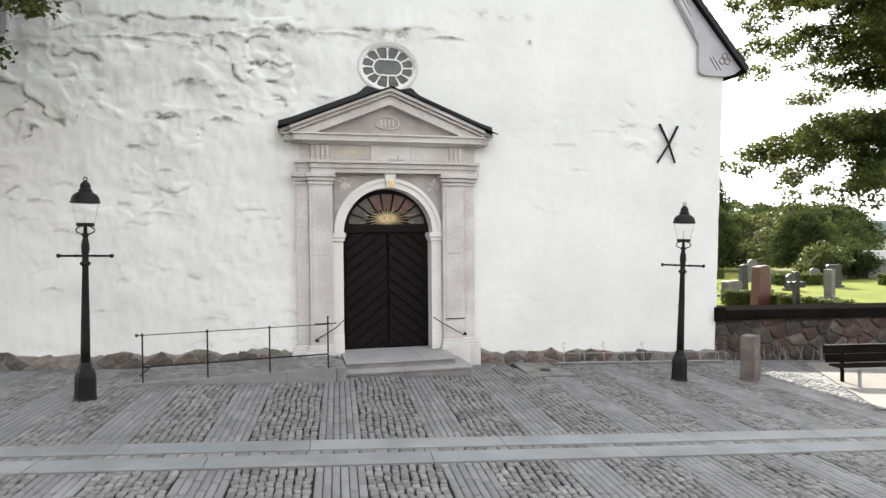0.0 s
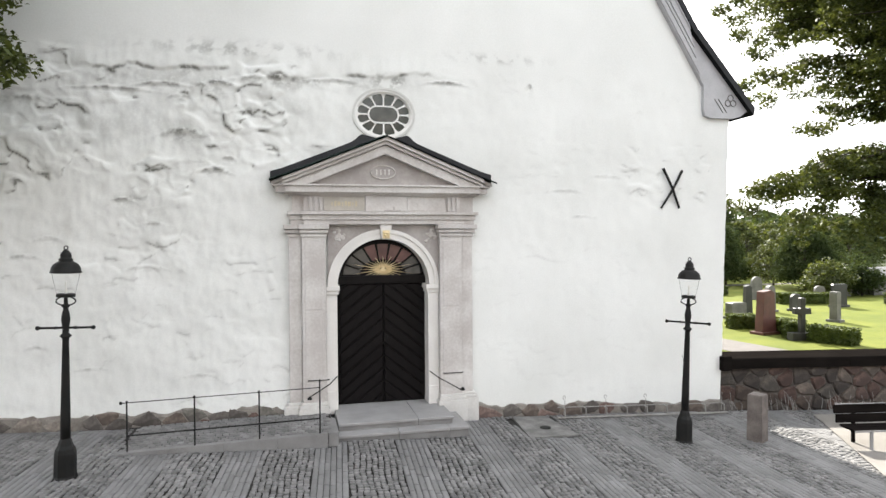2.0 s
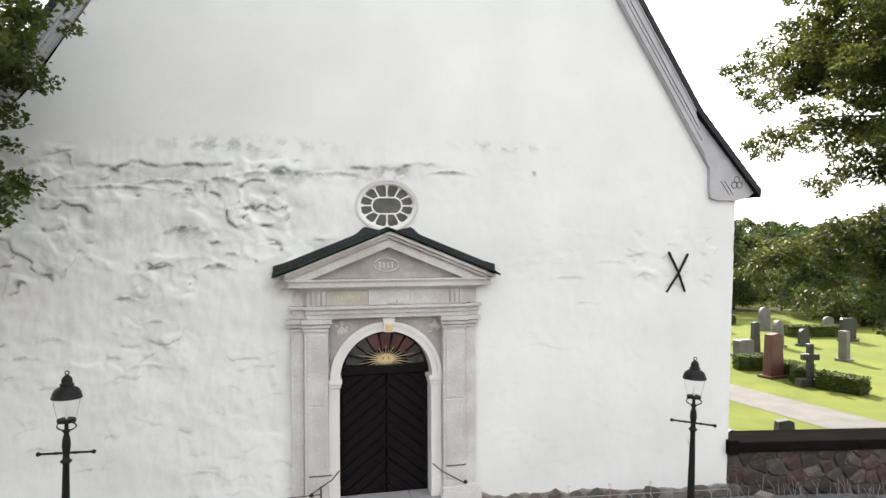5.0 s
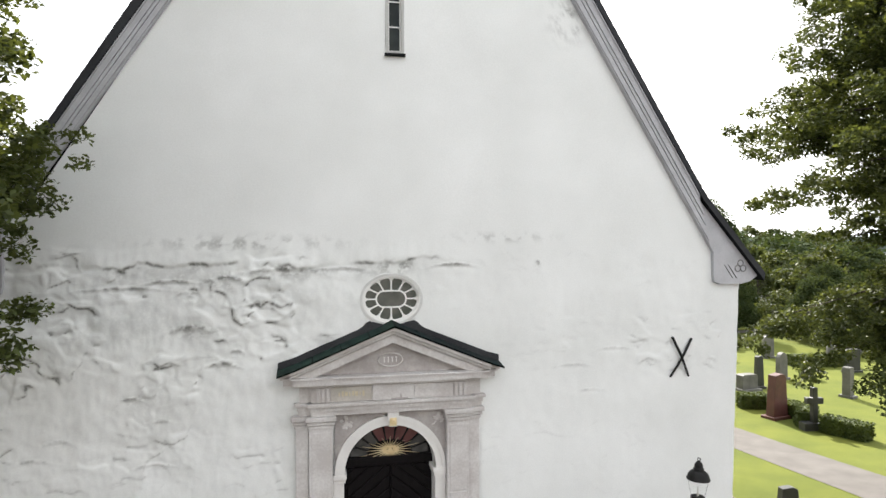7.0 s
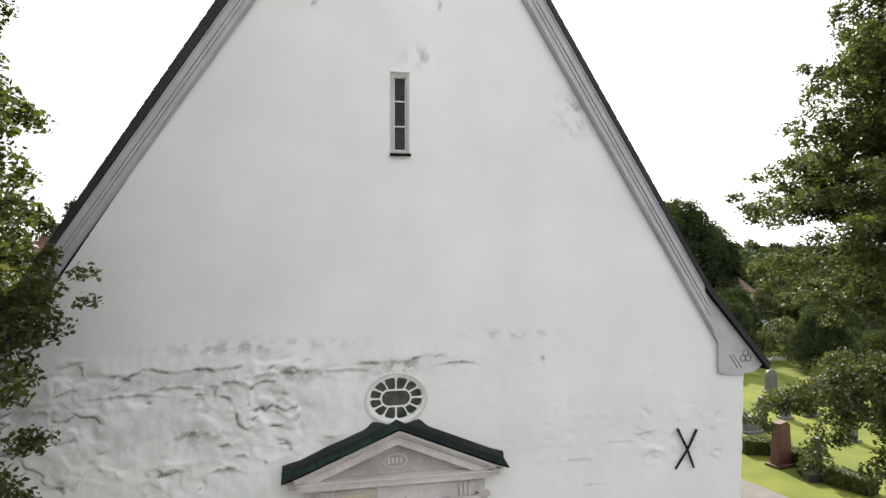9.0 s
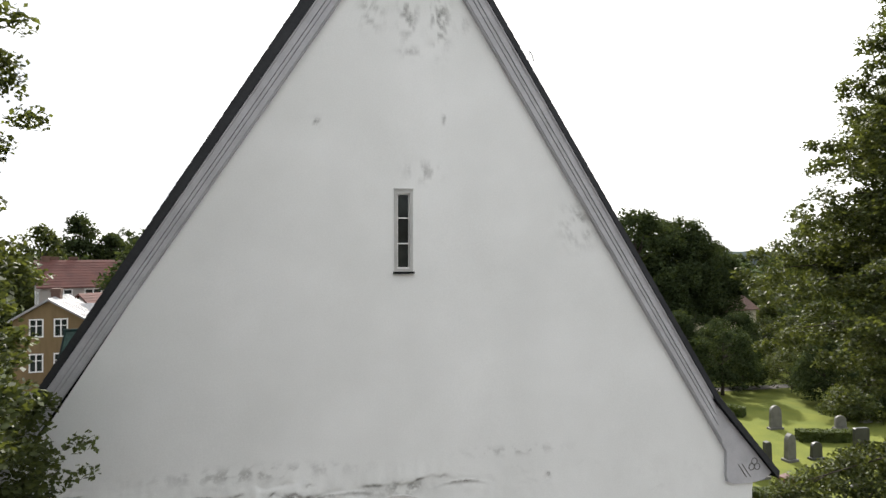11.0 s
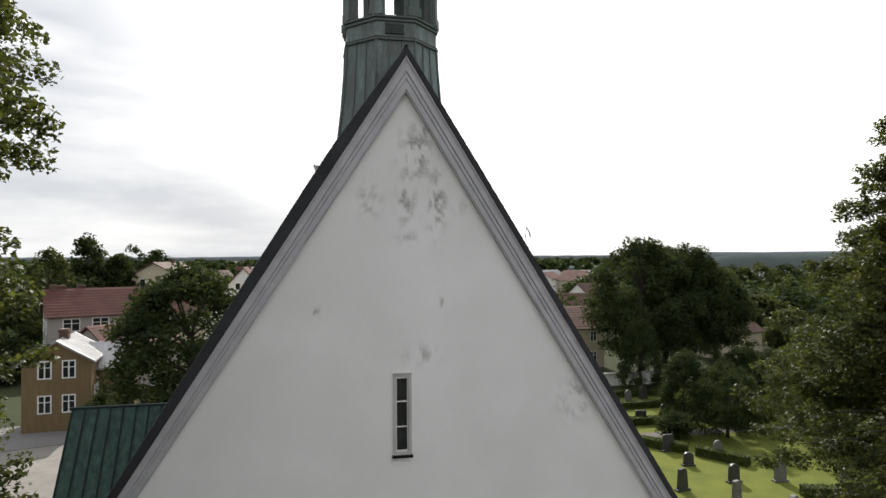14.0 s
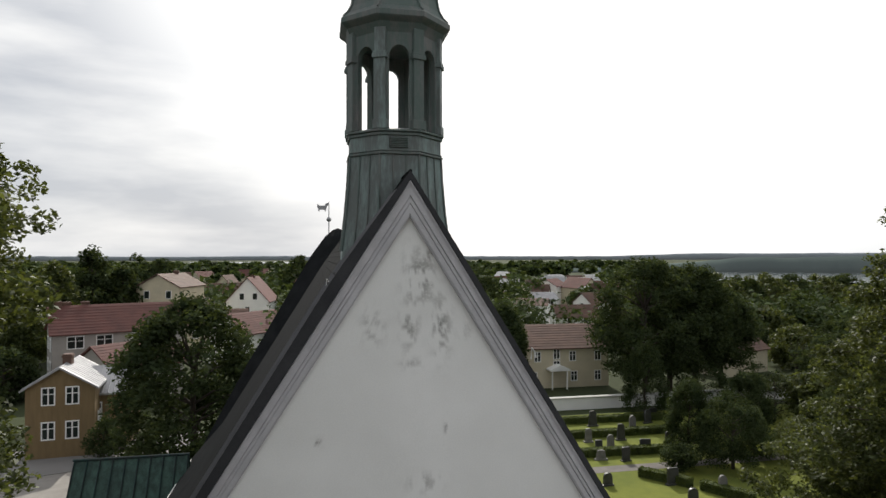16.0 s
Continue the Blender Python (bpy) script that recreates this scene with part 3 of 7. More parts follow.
for side in (-1, 1):
    bm = bmesh.new()
    prism(bm, [slope_point(side, 0, 0), slope_point(side, 1, 0), slope_point(side, 1, 1), (RX + side * EAVE_X, EAVE_Z), (RX + side * 7.42, 5.93), (RX + side * 7.2, 5.88), (RX + side * 6.70, 5.88),
               (RX + side * 6.57, 5.93), (RX + side * 6.55, 6.05), slope_point(side, 0, 1)], -0.09, 0.04)
    verge = part("barge_board", bm, VERGE_GREY, church, "grey painted moulded barge board")
    for f0, f1, y in ((0.0, 0.05, -0.105), (0.075, 0.36, -0.125), (0.385, 0.56, -0.14), (0.585, 1.0, -0.16), (0.93, 1.0, -0.19)):
        bm = bmesh.new()
        e = 0.985
        prism(bm, [slope_point(side, f0, 0.0), slope_point(side, f1, 0.0), slope_point(side, f1, e), slope_point(side, f0, e)], y, -0.088)
        part("moulding", bm, VERGE_GREY, verge)
    # rosette of three loops and two strokes cut on the foot of the board
    bm = bmesh.new()
    for k in range(3):
        a = math.pi / 2 + k * 2.1
        c = (RX + side * (7.18 + 0.075 * math.cos(a)), 6.24 + 0.075 * math.sin(a))
        tube(bm, [(c[0] + 0.065 * math.cos(b * math.pi / 6), -0.097, c[1] + 0.065 * math.sin(b * math.pi / 6)) for b in range(13)], 0.010, segs=5)
    for k in (0, 0.09):
        tube(bm, [(RX + side * (6.80 + k), -0.095, 6.28), (RX + side * (7.0 + k), -0.095, 6.0)], 0.009, segs=5)
    part("carved_rosette", bm, GREY_GRANITE, verge)

# roof: stepped courses of dark tiles on both slopes
for side in (-1, 1):
    n = 62
    top = []
    for i in range(n + 1):
        dx = (EAVE_X + 0.10) * i / n
        x = RX + side * dx
        z = APEX_OUT + 0.17 + (0.30 if side < 0 else 0.03) * min(1.0, dx / 1.4) - 1.614 * min(dx, 6.3) - 1.16 * max(0.0, dx - 6.3)
        if 0 < i:
            top.append((x - side * 0.001, z + 0.014))
        if i < n:
            top.append((x, z))
    pts = [(RX, APEX_OUT + 0.18)] + top + [(RX + side * (EAVE_X + 0.08), EAVE_Z - 0.10), (RX + side * (EAVE_X - 0.02), EAVE_Z + 0.02), (RX + side * 6.25, 7.605 if side > 0 else 7.875), (RX, APEX_OUT + 0.012)]
    bm = bmesh.new()
    prism(bm, pts, -0.20, NAVE)
    slope = part("roof", bm, ROOF_DARK, church, "dark tarred roof slope laid in fine courses")
    bm = bmesh.new()
    prism(bm, pts, -0.207, -0.202)
    part("verge_edge", bm, ROOF_EDGE, slope, "dark sheet edging along the verge")
    for k in range(16):
        bm = bmesh.new()
        y = -0.13 + 0.14 * k
        tube(bm, [(px, y, pz + 0.012) for px, pz in top[4::8]], 0.011, segs=4)
        part("batten", bm, RIB_GREY, slope)
bm = bmesh.new()
tube(bm, [(RX, -0.20, APEX_OUT + 0.165), (RX, NAVE, APEX_OUT + 0.165)], 0.035, segs=8)
part("ridge_cap", bm, ROOF_DARK, church)
bm = bmesh.new()
tube(bm, [(RX - EAVE_X - 0.22, 0.4, 6.12), (RX - EAVE_X - 0.22, NAVE, 6.12)], 0.07, segs=8)
part("gutter", bm, WHITE_PAINT, church, "white painted eaves gutter")
# lightning conductor along the verge and two roof hooks
bm = bmesh.new()
tube(bm, [(RX - 7.3 * s, -0.05, APEX_OUT + 0.25 - 11.86 * s) for s in (0.05, 0.3, 0.6, 0.95)], 0.012, segs=5)
part("lightning_conductor", bm, BLACK_IRON, church)
for x, z, y in ((-1.35, 15.75, 0.6), (2.55, 14.4, 0.1)):
    bm = bmesh.new()
    tube(bm, [(x, y, z - 0.1), (x + 0.02, y, z + 0.12), (x + 0.08, y, z + 0.02), (x + 0.1, y, z - 0.08)], 0.016, segs=6)
    part("roof_hook", bm, WHITE_PAINT, church)


# ---- annex with a copper roof on the west side of the nave ----
annex = thing("annex", "low annex with a steep green patinated standing-seam copper roof", "annex", (-9.5, 17.5, -0.6))
bm = bmesh.new()
box(bm, -11.95, 17.55, -0.9, -7.1, 20.5, 3.85)
part("wall", bm, PLASTER_PLAIN, annex)
bm = bmesh.new()
rows = [[(-12.25, 17.3, 3.5), (-7.2, 17.3, 3.5)], [(-12.0, 19.0, 7.2), (-7.2, 19.0, 7.2)], [(-12.25, 20.7, 3.5), (-7.2, 20.7, 3.5)]]
vs = [bm.verts.new(p) for r in rows for p in r]
bm.faces.new((vs[0], vs[1], vs[3], vs[2]))
bm.faces.new((vs[2], vs[3], vs[5], vs[4]))
bm.faces.new((vs[0], vs[2], vs[4]))
r = bmesh.ops.extrude_face_region(bm, geom=bm.faces[:])
bmesh.ops.translate(bm, vec=(0, 0, 0.1), verts=[v for v in r["geom"] if isinstance(v, bmesh.types.BMVert)])
bmesh.ops.recalc_face_normals(bm, faces=bm.faces[:])
roof = part("roof", bm, COPPER_GREEN, annex, "green patinated copper sheet")
for k in range(10):
    u = k / 9
    bm = bmesh.new()
    a, b = Vector((-12.2 + 4.95 * u, 17.25, 3.6)), Vector((-11.97 + 4.72 * u, 18.97, 7.31))
    tube(bm, [a, b], 0.035, segs=6)
    part("seam", bm, COPPER_DARK, roof)
bm = bmesh.new()
tube(bm, [(-12.05, 19.0, 7.34), (-7.2, 19.0, 7.34)], 0.06, segs=8)
part("ridge_roll", bm, COPPER_DARK, roof)


# ---- ridge turret ----
def octagon(r, z, cx=0.10, cy=1.86):
    """Eight corners about the turret's axis, one flat side to the front; r to a corner."""
    return [(cx + r * math.cos(math.pi / 8 + k * math.pi / 4), cy + r * math.sin(math.pi / 8 + k * math.pi / 4), z) for k in range(8)]


turret = thing("ridge_turret", "slender eight-sided copper-clad ridge turret with open arcade", "turret", (0.10, 1.86, 16.2))
bm = bmesh.new()
loft(bm, [octagon(r, z) for r, z in ((1.30, 15.2), (1.20, 16.4), (1.10, 17.2), (1.04, 17.9), (1.02, 18.34))])
skirt = part("skirt", bm, COPPER, turret, "flared skirt of green patinated copper")
for k in range(8):
    a0, a1 = math.pi / 8 + k * math.pi / 4, math.pi / 8 + (k + 1) * math.pi / 4
    for u in (0.0, 0.34, 0.67):
        bm = bmesh.new()
        pts = []
        for r, z in ((1.20, 16.4), (1.10, 17.2), (1.04, 17.9), (1.02, 18.33)):
            p0, p1 = Vector((math.cos(a0), math.sin(a0), 0)) * r, Vector((math.cos(a1), math.sin(a1), 0)) * r
            p = p0.lerp(p1, u)
            pts.append((0.10 + p.x * 1.006, 1.86 + p.y * 1.006, z))
        tube(bm, pts, 0.018 if u else 0.028, segs=5)
        part("seam", bm, COPPER_DULL, skirt)
for z0, z1, r in ((18.32, 18.38, 1.07), (18.38, 18.42, 1.05), (18.70, 18.77, 1.06), (18.77, 18.83, 1.09)):
    bm = bmesh.new()
    loft(bm, [octagon(r - 0.03, z0), octagon(r, z0 + 0.015), octagon(r, z1 - 0.012), octagon(r - 0.03, z1)])
    part("band", bm, COPPER_DULL, turret)
bm = bmesh.new()
loft(bm, [octagon(1.02, 18.36), octagon(1.02, 18.78)])
drum = part("drum", bm, COPPER, turret)
bm = bmesh.new()
box(bm, -0.105, 0.895, 18.455, 0.265, 0.93, 18.665)
louvre = part("louvre", bm, BLACK_IRON, turret, "dark louvred vent")
for k in range(6):
    bm = bmesh.new()
    box(bm, -0.1, -0.012, -0.010, 0.1 + 0.16, 0.012, 0.010, m=Matrix.Translation((0, 0.888, 18.475 + k * 0.034)) @ Matrix.Rotation(0.6, 4, "X"))
    part("slat", bm, COPPER_DULL, louvre)
bm = bmesh.new()
loft(bm, [octagon(0.96, 18.80), octagon(0.96, 18.86)])
part("floor", bm, SHEET_GREY, turret, "pale sheet-metal floor")
bm = bmesh.new()
loft(bm, [octagon(0.5, 18.855), octagon(0.3, 18.98), octagon(0.05, 19.02)])
part("hatch", bm, SHEET_GREY, turret, "pale domed sheet-metal hatch")
# eight wall panels, each with a round-headed opening, and corner posts
for k in range(8):
    a = k * math.pi / 4 - math.pi / 2
    fm = Matrix.Translation((0.10, 1.86, 0)) @ Matrix.Rotation(a + math.pi / 2, 4, "Z")
    half, ap = 0.385, 0.925
    o, spring, topz = 0.205, 20.30, 20.86
    bm = bmesh.new()
    outline = [(-half, 18.83), (-o, 18.83), (-o, spring)] + [(-o * math.cos(math.pi * i / 10), spring + 0.235 * math.sin(math.pi * i / 10)) for i in range(1, 10)] + [(o, spring), (o, 18.83), (half, 18.83), (half, topz), (-half, topz)]
    prism(bm, outline, -ap, -ap + 0.13)
    bmesh.ops.transform(bm, matrix=fm, verts=bm.verts[:])
    part("arcade_panel", bm, COPPER_DULL, turret)
    post = Matrix.Translation((0.10, 1.86, 0)) @ Matrix.Rotation(a + math.pi / 2 + math.pi / 8, 4, "Z")
    bm = bmesh.new()
    for (w, d, z0, z1) in ((0.115, 0.05, 18.83, 20.86), (0.15, 0.075, 18.83, 19.02), (0.155, 0.085, 20.24, 20.33), (0.14, 0.07, 20.33, 20.38)):
        box(bm, -w, -0.985 - d, z0, w, -0.93, z1, bevel=0.012)
    bmesh.ops.transform(bm, matrix=post, verts=bm.verts[:])
    part("corner_post", bm, COPPER if k % 3 else COPPER_DULL, turret)
bm = bmesh.new()
loft(bm, [octagon(r, z) for r, z in ((1.00, 20.78), (1.04, 20.86), (1.10, 20.96), (1.20, 21.03), (1.23, 21.06), (1.23, 21.16), (1.17, 21.21), (1.07, 21.30), (0.99, 21.45), (0.94, 21.65),
                                    (0.93, 21.9), (0.95, 22.15), (0.94, 22.4), (0.84, 22.7), (0.6, 23.05), (0.36, 23.35), (0.22, 23.8), (0.12, 24.6), (0.03, 25.6))])
cap = part("cap", bm, COPPER_DULL, turret, "bell-shaped copper cap")
for k in range(8):
    a = math.pi / 8 + k * math.pi / 4
    bm = bmesh.new()
    tube(bm, [(0.10 + r * math.cos(a), 1.86 + r * math.sin(a), z) for r, z in ((1.18, 21.21), (1.08, 21.31), (1.0, 21.46), (0.95, 21.66), (0.94, 21.9), (0.96, 22.15), (0.95, 22.4))], 0.024, segs=6)
    part("seam", bm, COPPER_DULL, cap)

# weathervane over the choir
vane = thing("weathervane", "gilded animal-shaped weathervane on a thin pole with ball", "weathervane", (-0.85, 25.0, 17.8))
bm = bmesh.new()
tube(bm, [(-0.85, 25, 17.2), (-0.85, 25, 19.5)], 0.035, 0.02, segs=8)
part("pole", bm, SHEET_GREY, vane)
bm = bmesh.new()
bmesh.ops.create_uvsphere(bm, u_segments=12, v_segments=8, radius=0.14, matrix=Matrix.Translation((-0.85, 25, 18.45)))
part("ball", bm, SHEET_GREY, vane, smooth=True)
bm = bmesh.new()
prism(bm, [(-1.45, 19.0), (-1.40, 18.86), (-1.35, 19.0), (-1.1, 19.0), (-1.06, 18.86), (-1.0, 19.02), (-0.95, 19.2), (-0.86, 19.3), (-0.88, 19.42), (-1.02, 19.36), (-1.08, 19.24), (-1.4, 19.24), (-1.48, 19.34), (-1.52, 19.2)], 24.99, 25.01)
part("figure", bm, SHEET_GREY, vane)


# ---- stone portal ----
portal = thing("stone_portal", "pinkish-grey sandstone portal with pilasters, arch and pediment", "portal", (0, -0.1, 0.2))
SPRING, ARCH_R = 2.54, 0.85
PX = -0.045


def mirrored(name, shapes, material, label="", parent=None):
    """One part on each side of the portal's axis; shapes: x0, y0, z0, x1, y1, z1 on the right side."""
    made = []
    for side in (-1, 1):
        bm = bmesh.new()
        for x0, y0, z0, x1, y1, z1 in shapes:
            box(bm, PX + min(side * x0, side * x1), y0, z0, PX + max(side * x0, side * x1), y1, z1, bevel=0.012)
        made.append(part(name, bm, material, parent or portal, label))
    return made


mirrored("pilaster", [(1.05, -0.20, 0.46, 1.47, 0.02, 3.44), (1.10, -0.215, 0.62, 1.42, -0.19, 0.82), (1.10, -0.212, 0.86, 1.42, -0.19, 2.1), (1.10, -0.212, 2.13, 1.42, -0.19, 3.36)], SANDSTONE, "pinkish-grey sandstone pilaster")
mirrored("outer_pilaster", [(1.475, -0.11, 0.46, 1.70, 0.02, 3.44)], SANDSTONE)
mirrored("plinth", [(1.00, -0.27, -0.15, 1.55, 0.02, 0.36), (1.02, -0.255, 0.36, 1.53, 0.02, 0.42), (1.035, -0.23, 0.42, 1.50, 0.02, 0.47),
                    (1.55, -0.17, -0.15, 1.80, 0.02, 0.36), (1.53, -0.16, 0.36, 1.78, 0.02, 0.42), (1.50, -0.14, 0.42, 1.74, 0.02, 0.47)], PLINTH_PALE, "pale stone plinth with weathered edges")
mirrored("capital", [(1.03, -0.225, 3.43, 1.49, 0.02, 3.49), (1.01, -0.25, 3.50, 1.51, 0.02, 3.56), (0.99, -0.285, 3.57, 1.53, 0.02, 3.652),
                     (1.49, -0.13, 3.43, 1.72, 0.02, 3.49), (1.51, -0.155, 3.50, 1.75, 0.02, 3.56), (1.53, -0.19, 3.57, 1.78, 0.02, 3.652)], SANDSTONE)
# door jambs, imposts and the arch
mirrored("jamb", [(0.845, -0.07, 0.2, 1.045, 0.46, 2.38), (0.842, -0.085, 0.2, 1.046, 0.0, 0.62)], LIGHT_STONE, "pale stone door jamb")
mirrored("impost", [(0.82, -0.10, 2.38, 1.046, 0.46, 2.45), (0.80, -0.125, 2.45, 1.048, 0.46, 2.54)], LIGHT_STONE)
bm = bmesh.new()
n = 28
for r0, r1, y0, y1 in ((0.85, 0.96, -0.10, 0.46), (0.96, 1.03, -0.125, 0.02)):
    ring = [(r1 * math.cos(math.pi * i / n), SPRING + r1 * math.sin(math.pi * i / n)) for i in range(n + 1)] + [(r0 * math.cos(math.pi * (n - i) / n), SPRING + r0 * math.sin(math.pi * (n - i) / n)) for i in range(n + 1)]
    prism(bm, [(x + PX * 0.7, z) for x, z in ring], y0, y1)
part("archivolt", bm, LIGHT_STONE, portal, "pale moulded stone arch")
for side in (-1, 1):
    bm = bmesh.new()
    pts = [(1.05 * side, SPRING), (1.05 * side, 3.64), (0.0, 3.64), (0.0, SPRING + 1.0)] + [(side * 1.0 * math.cos(math.pi / 2 * i / 12), SPRING + 1.0 * math.sin(math.pi / 2 * i / 12)) for i in range(11, -1, -1)]
    prism(bm, pts, -0.06, 0.02)
    sp = part("spandrel", bm, SANDSTONE_DARK, portal, "grey weathered spandrel with worn carving")
    bm = bmesh.new()
    for k in range(26):
        u, v = random.gauss(0, 0.05), random.gauss(0, 0.045)
        bmesh.ops.create_uvsphere(bm, u_segments=8, v_segments=6, radius=random.uniform(0.014, 0.034), matrix=Matrix.Translation((side * (0.86 + u), -0.062, 3.47 + v)) @ Matrix.Diagonal((1.2, 0.5, 0.9, 1)))
    tagged(part("worn_carving", bm, SANDSTONE, sp), kind="stuff")
bm = bmesh.new()
prism(bm, [(-0.075, 3.38), (0.075, 3.38), (0.115, 3.68), (-0.115, 3.68)], -0.17, 0.0)
key = part("keystone", bm, LIGHT_STONE, portal)
bm = bmesh.new()
box(bm, -0.066, -0.19, 3.395, 0.066, -0.168, 3.545, bevel=0.008)
part("gilt_panel", bm, GOLD, key, "small gilded carved panel")
for k, (u, v) in enumerate(((0, 0.03), (-0.03, 0.02), (0.03, 0.02), (-0.022, -0.02), (0.022, -0.02), (0, -0.04))):
    bm = bmesh.new()
    bmesh.ops.create_uvsphere(bm, u_segments=8, v_segments=6, radius=0.022, matrix=Matrix.Translation((u, -0.192, 3.475 + v)) @ Matrix.Diagonal((1, 0.6, 1, 1)))
    part("crest_lobe", bm, GOLD, key)

# entablature
bm = bmesh.new()
for x, y, z0, z1 in ((1.48, -0.205, 3.655, 3.735), (1.50, -0.235, 3.738, 3.825), (1.545, -0.285, 3.828, 3.885)):
    box(bm, -x, y, z0, x, 0.02, z1, bevel=0.008)
for side in (-1, 1):
    for x, y, z0, z1 in ((1.70, -0.11, 3.655, 3.735), (1.72, -0.135, 3.738, 3.825), (1.765, -0.18, 3.828, 3.885)):
        box(bm, min(side * 1.3, side * x), y, z0, max(side * 1.3, side * x), 0.02, z1, bevel=0.008)
part("architrave", bm, SANDSTONE, portal)
bm = bmesh.new()
box(bm, -1.47, -0.165, 3.887, 1.47, 0.02, 4.17)
box(bm, -1.68, -0.08, 3.887, 1.68, 0.02, 4.17)
frieze = part("frieze", bm, SANDSTONE, portal, "weathered frieze with worn lettering")
bm = bmesh.new()
box(bm, -0.375, -0.205, 3.89, 0.38, -0.16, 4.167, bevel=0.006)
part("centre_tablet", bm, SANDSTONE, frieze)
for side in (-1, 1):
    bm = bmesh.new()
    box(bm, min(side * 0.395, side * 1.125), -0.180, 3.905, max(side * 0.395, side * 1.125), -0.16, 4.152, bevel=0.006)
    part("lettered_panel", bm, SANDSTONE_WARM if side < 0 else SANDSTONE, frieze, "brownish panel with worn gilt lettering" if side < 0 else "")
bm = bmesh.new()
box(bm, -0.04, -0.235, 3.90, 0.27, -0.204, 3.92)
box(bm, 0.13, -0.232, 3.92, 0.155, -0.204, 3.975)
part("small_ledge", bm, SANDSTONE_DARK, frieze)
for side in (-1, 1):
    bm = bmesh.new()
    box(bm, min(side * 1.135, side * 1.40), -0.185, 3.89, max(side * 1.135, side * 1.40), -0.16, 4.165, bevel=0.004)
    part("triglyph", bm, SANDSTONE, frieze)
    for k in range(3):
        bm = bmesh.new()
        x = side * (1.18 + 0.085 * k)
        box(bm, x - 0.027, -0.215, 3.892, x + 0.027, -0.18, 4.15, bevel=0.010)
        part("triglyph_bar", bm, SANDSTONE, frieze)
    for k in range(8):
        bm = bmesh.new()
        xx = side * 0.76 + (k - 3.5) * 0.062
        w = 0.010 + 0.008 * ((k * 7) % 3)
        box(bm, xx - w, -0.188, 3.995 - 0.012 * (k % 2), xx + w, -0.178, 4.055 + 0.012 * ((k * 5) % 3))
        part("worn_letter_bar", bm, WORN_GILT if side < 0 else SANDSTONE, frieze)
for x, xo, y, z0, z1 in ((1.52, 1.73, -0.215, 4.17, 4.195), (1.60, 1.80, -0.265, 4.196, 4.225), (1.77, 1.94, -0.33, 4.226, 4.335), (1.81, 1.99, -0.37, 4.337, 4.365)):
    bm = bmesh.new()
    # plan of one course: a wider back part with a middle that breaks forward
    plan = [(-xo, 0.02), (-xo, y + 0.11), (-x, y + 0.11), (-x, y), (x, y), (x, y + 0.11), (xo, y + 0.11), (xo, 0.02)]
    loft(bm, [[(px + PX * 0.3, py, z) for px, py in plan] for z in (z0, z1)])
    bmesh.ops.recalc_face_normals(bm, faces=bm.faces[:])
    part("cornice", bm, SANDSTONE, portal)

# pediment
PED_A, PED_F, SL = 5.235, 4.366, 0.408
bm = bmesh.new()
prism(bm, [(-1.5, 4.37), (1.5, 4.37), (0, 4.98)], -0.13, 0.02)
tym = part("tympanum", bm, SANDSTONE_DARK, portal, "recessed brownish pediment field")
bm = bmesh.new()
rim = [(PX + 0.225 * math.cos(2 * math.pi * i / 28), -0.148, 4.61 + 0.122 * math.sin(2 * math.pi * i / 28)) for i in range(29)]
tube(bm, rim, 0.014, segs=6)
part("oval_rim", bm, SANDSTONE, tym)
bm = bmesh.new()
prism(bm, [(PX + 0.205 * math.cos(2 * math.pi * i / 28), 4.61 + 0.105 * math.sin(2 * math.pi * i / 28)) for i in range(28)], -0.140, -0.12)
part("oval_shield", bm, SANDSTONE_DARK, tym)
for k in range(4):
    bm = bmesh.new()
    x = PX + (k - 1.5) * 0.075
    box(bm, x - 0.009, -0.150, 4.56, x + 0.009, -0.138, 4.66)
    box(bm, x - 0.022, -0.150, 4.645, x + 0.016, -0.138, 4.66)
    part("worn_letter_bar", bm, LIGHT_STONE, tym)


def rake_strip(side, lo, hi, x_from, x_to, y):
    """One moulding of the raking cornice between two distances below the top line, standing on the cornice."""
    top = lambda x, d: max(PED_F, PED_A + d - SL * x)
    foot = lambda d: (PED_A + d - PED_F) / SL
    xs = sorted({x_from, x_to} | {x for x in (foot(lo), foot(hi)) if x_from < x < x_to})
    low, high = [(x, top(x, lo)) for x in xs], [(x, top(x, hi)) for x in xs]
    while len(low) > 1 and low[-1] == high[-1] and low[-2] == high[-2]:
        low.pop(), high.pop()
    pts = low + [p for p in high[::-1] if p not in low]
    bm = bmesh.new()
    if len(pts) >= 3:
        prism(bm, [(PX * 0.3 + side * x, z) for x, z in pts], y, 0.02)
    return bm


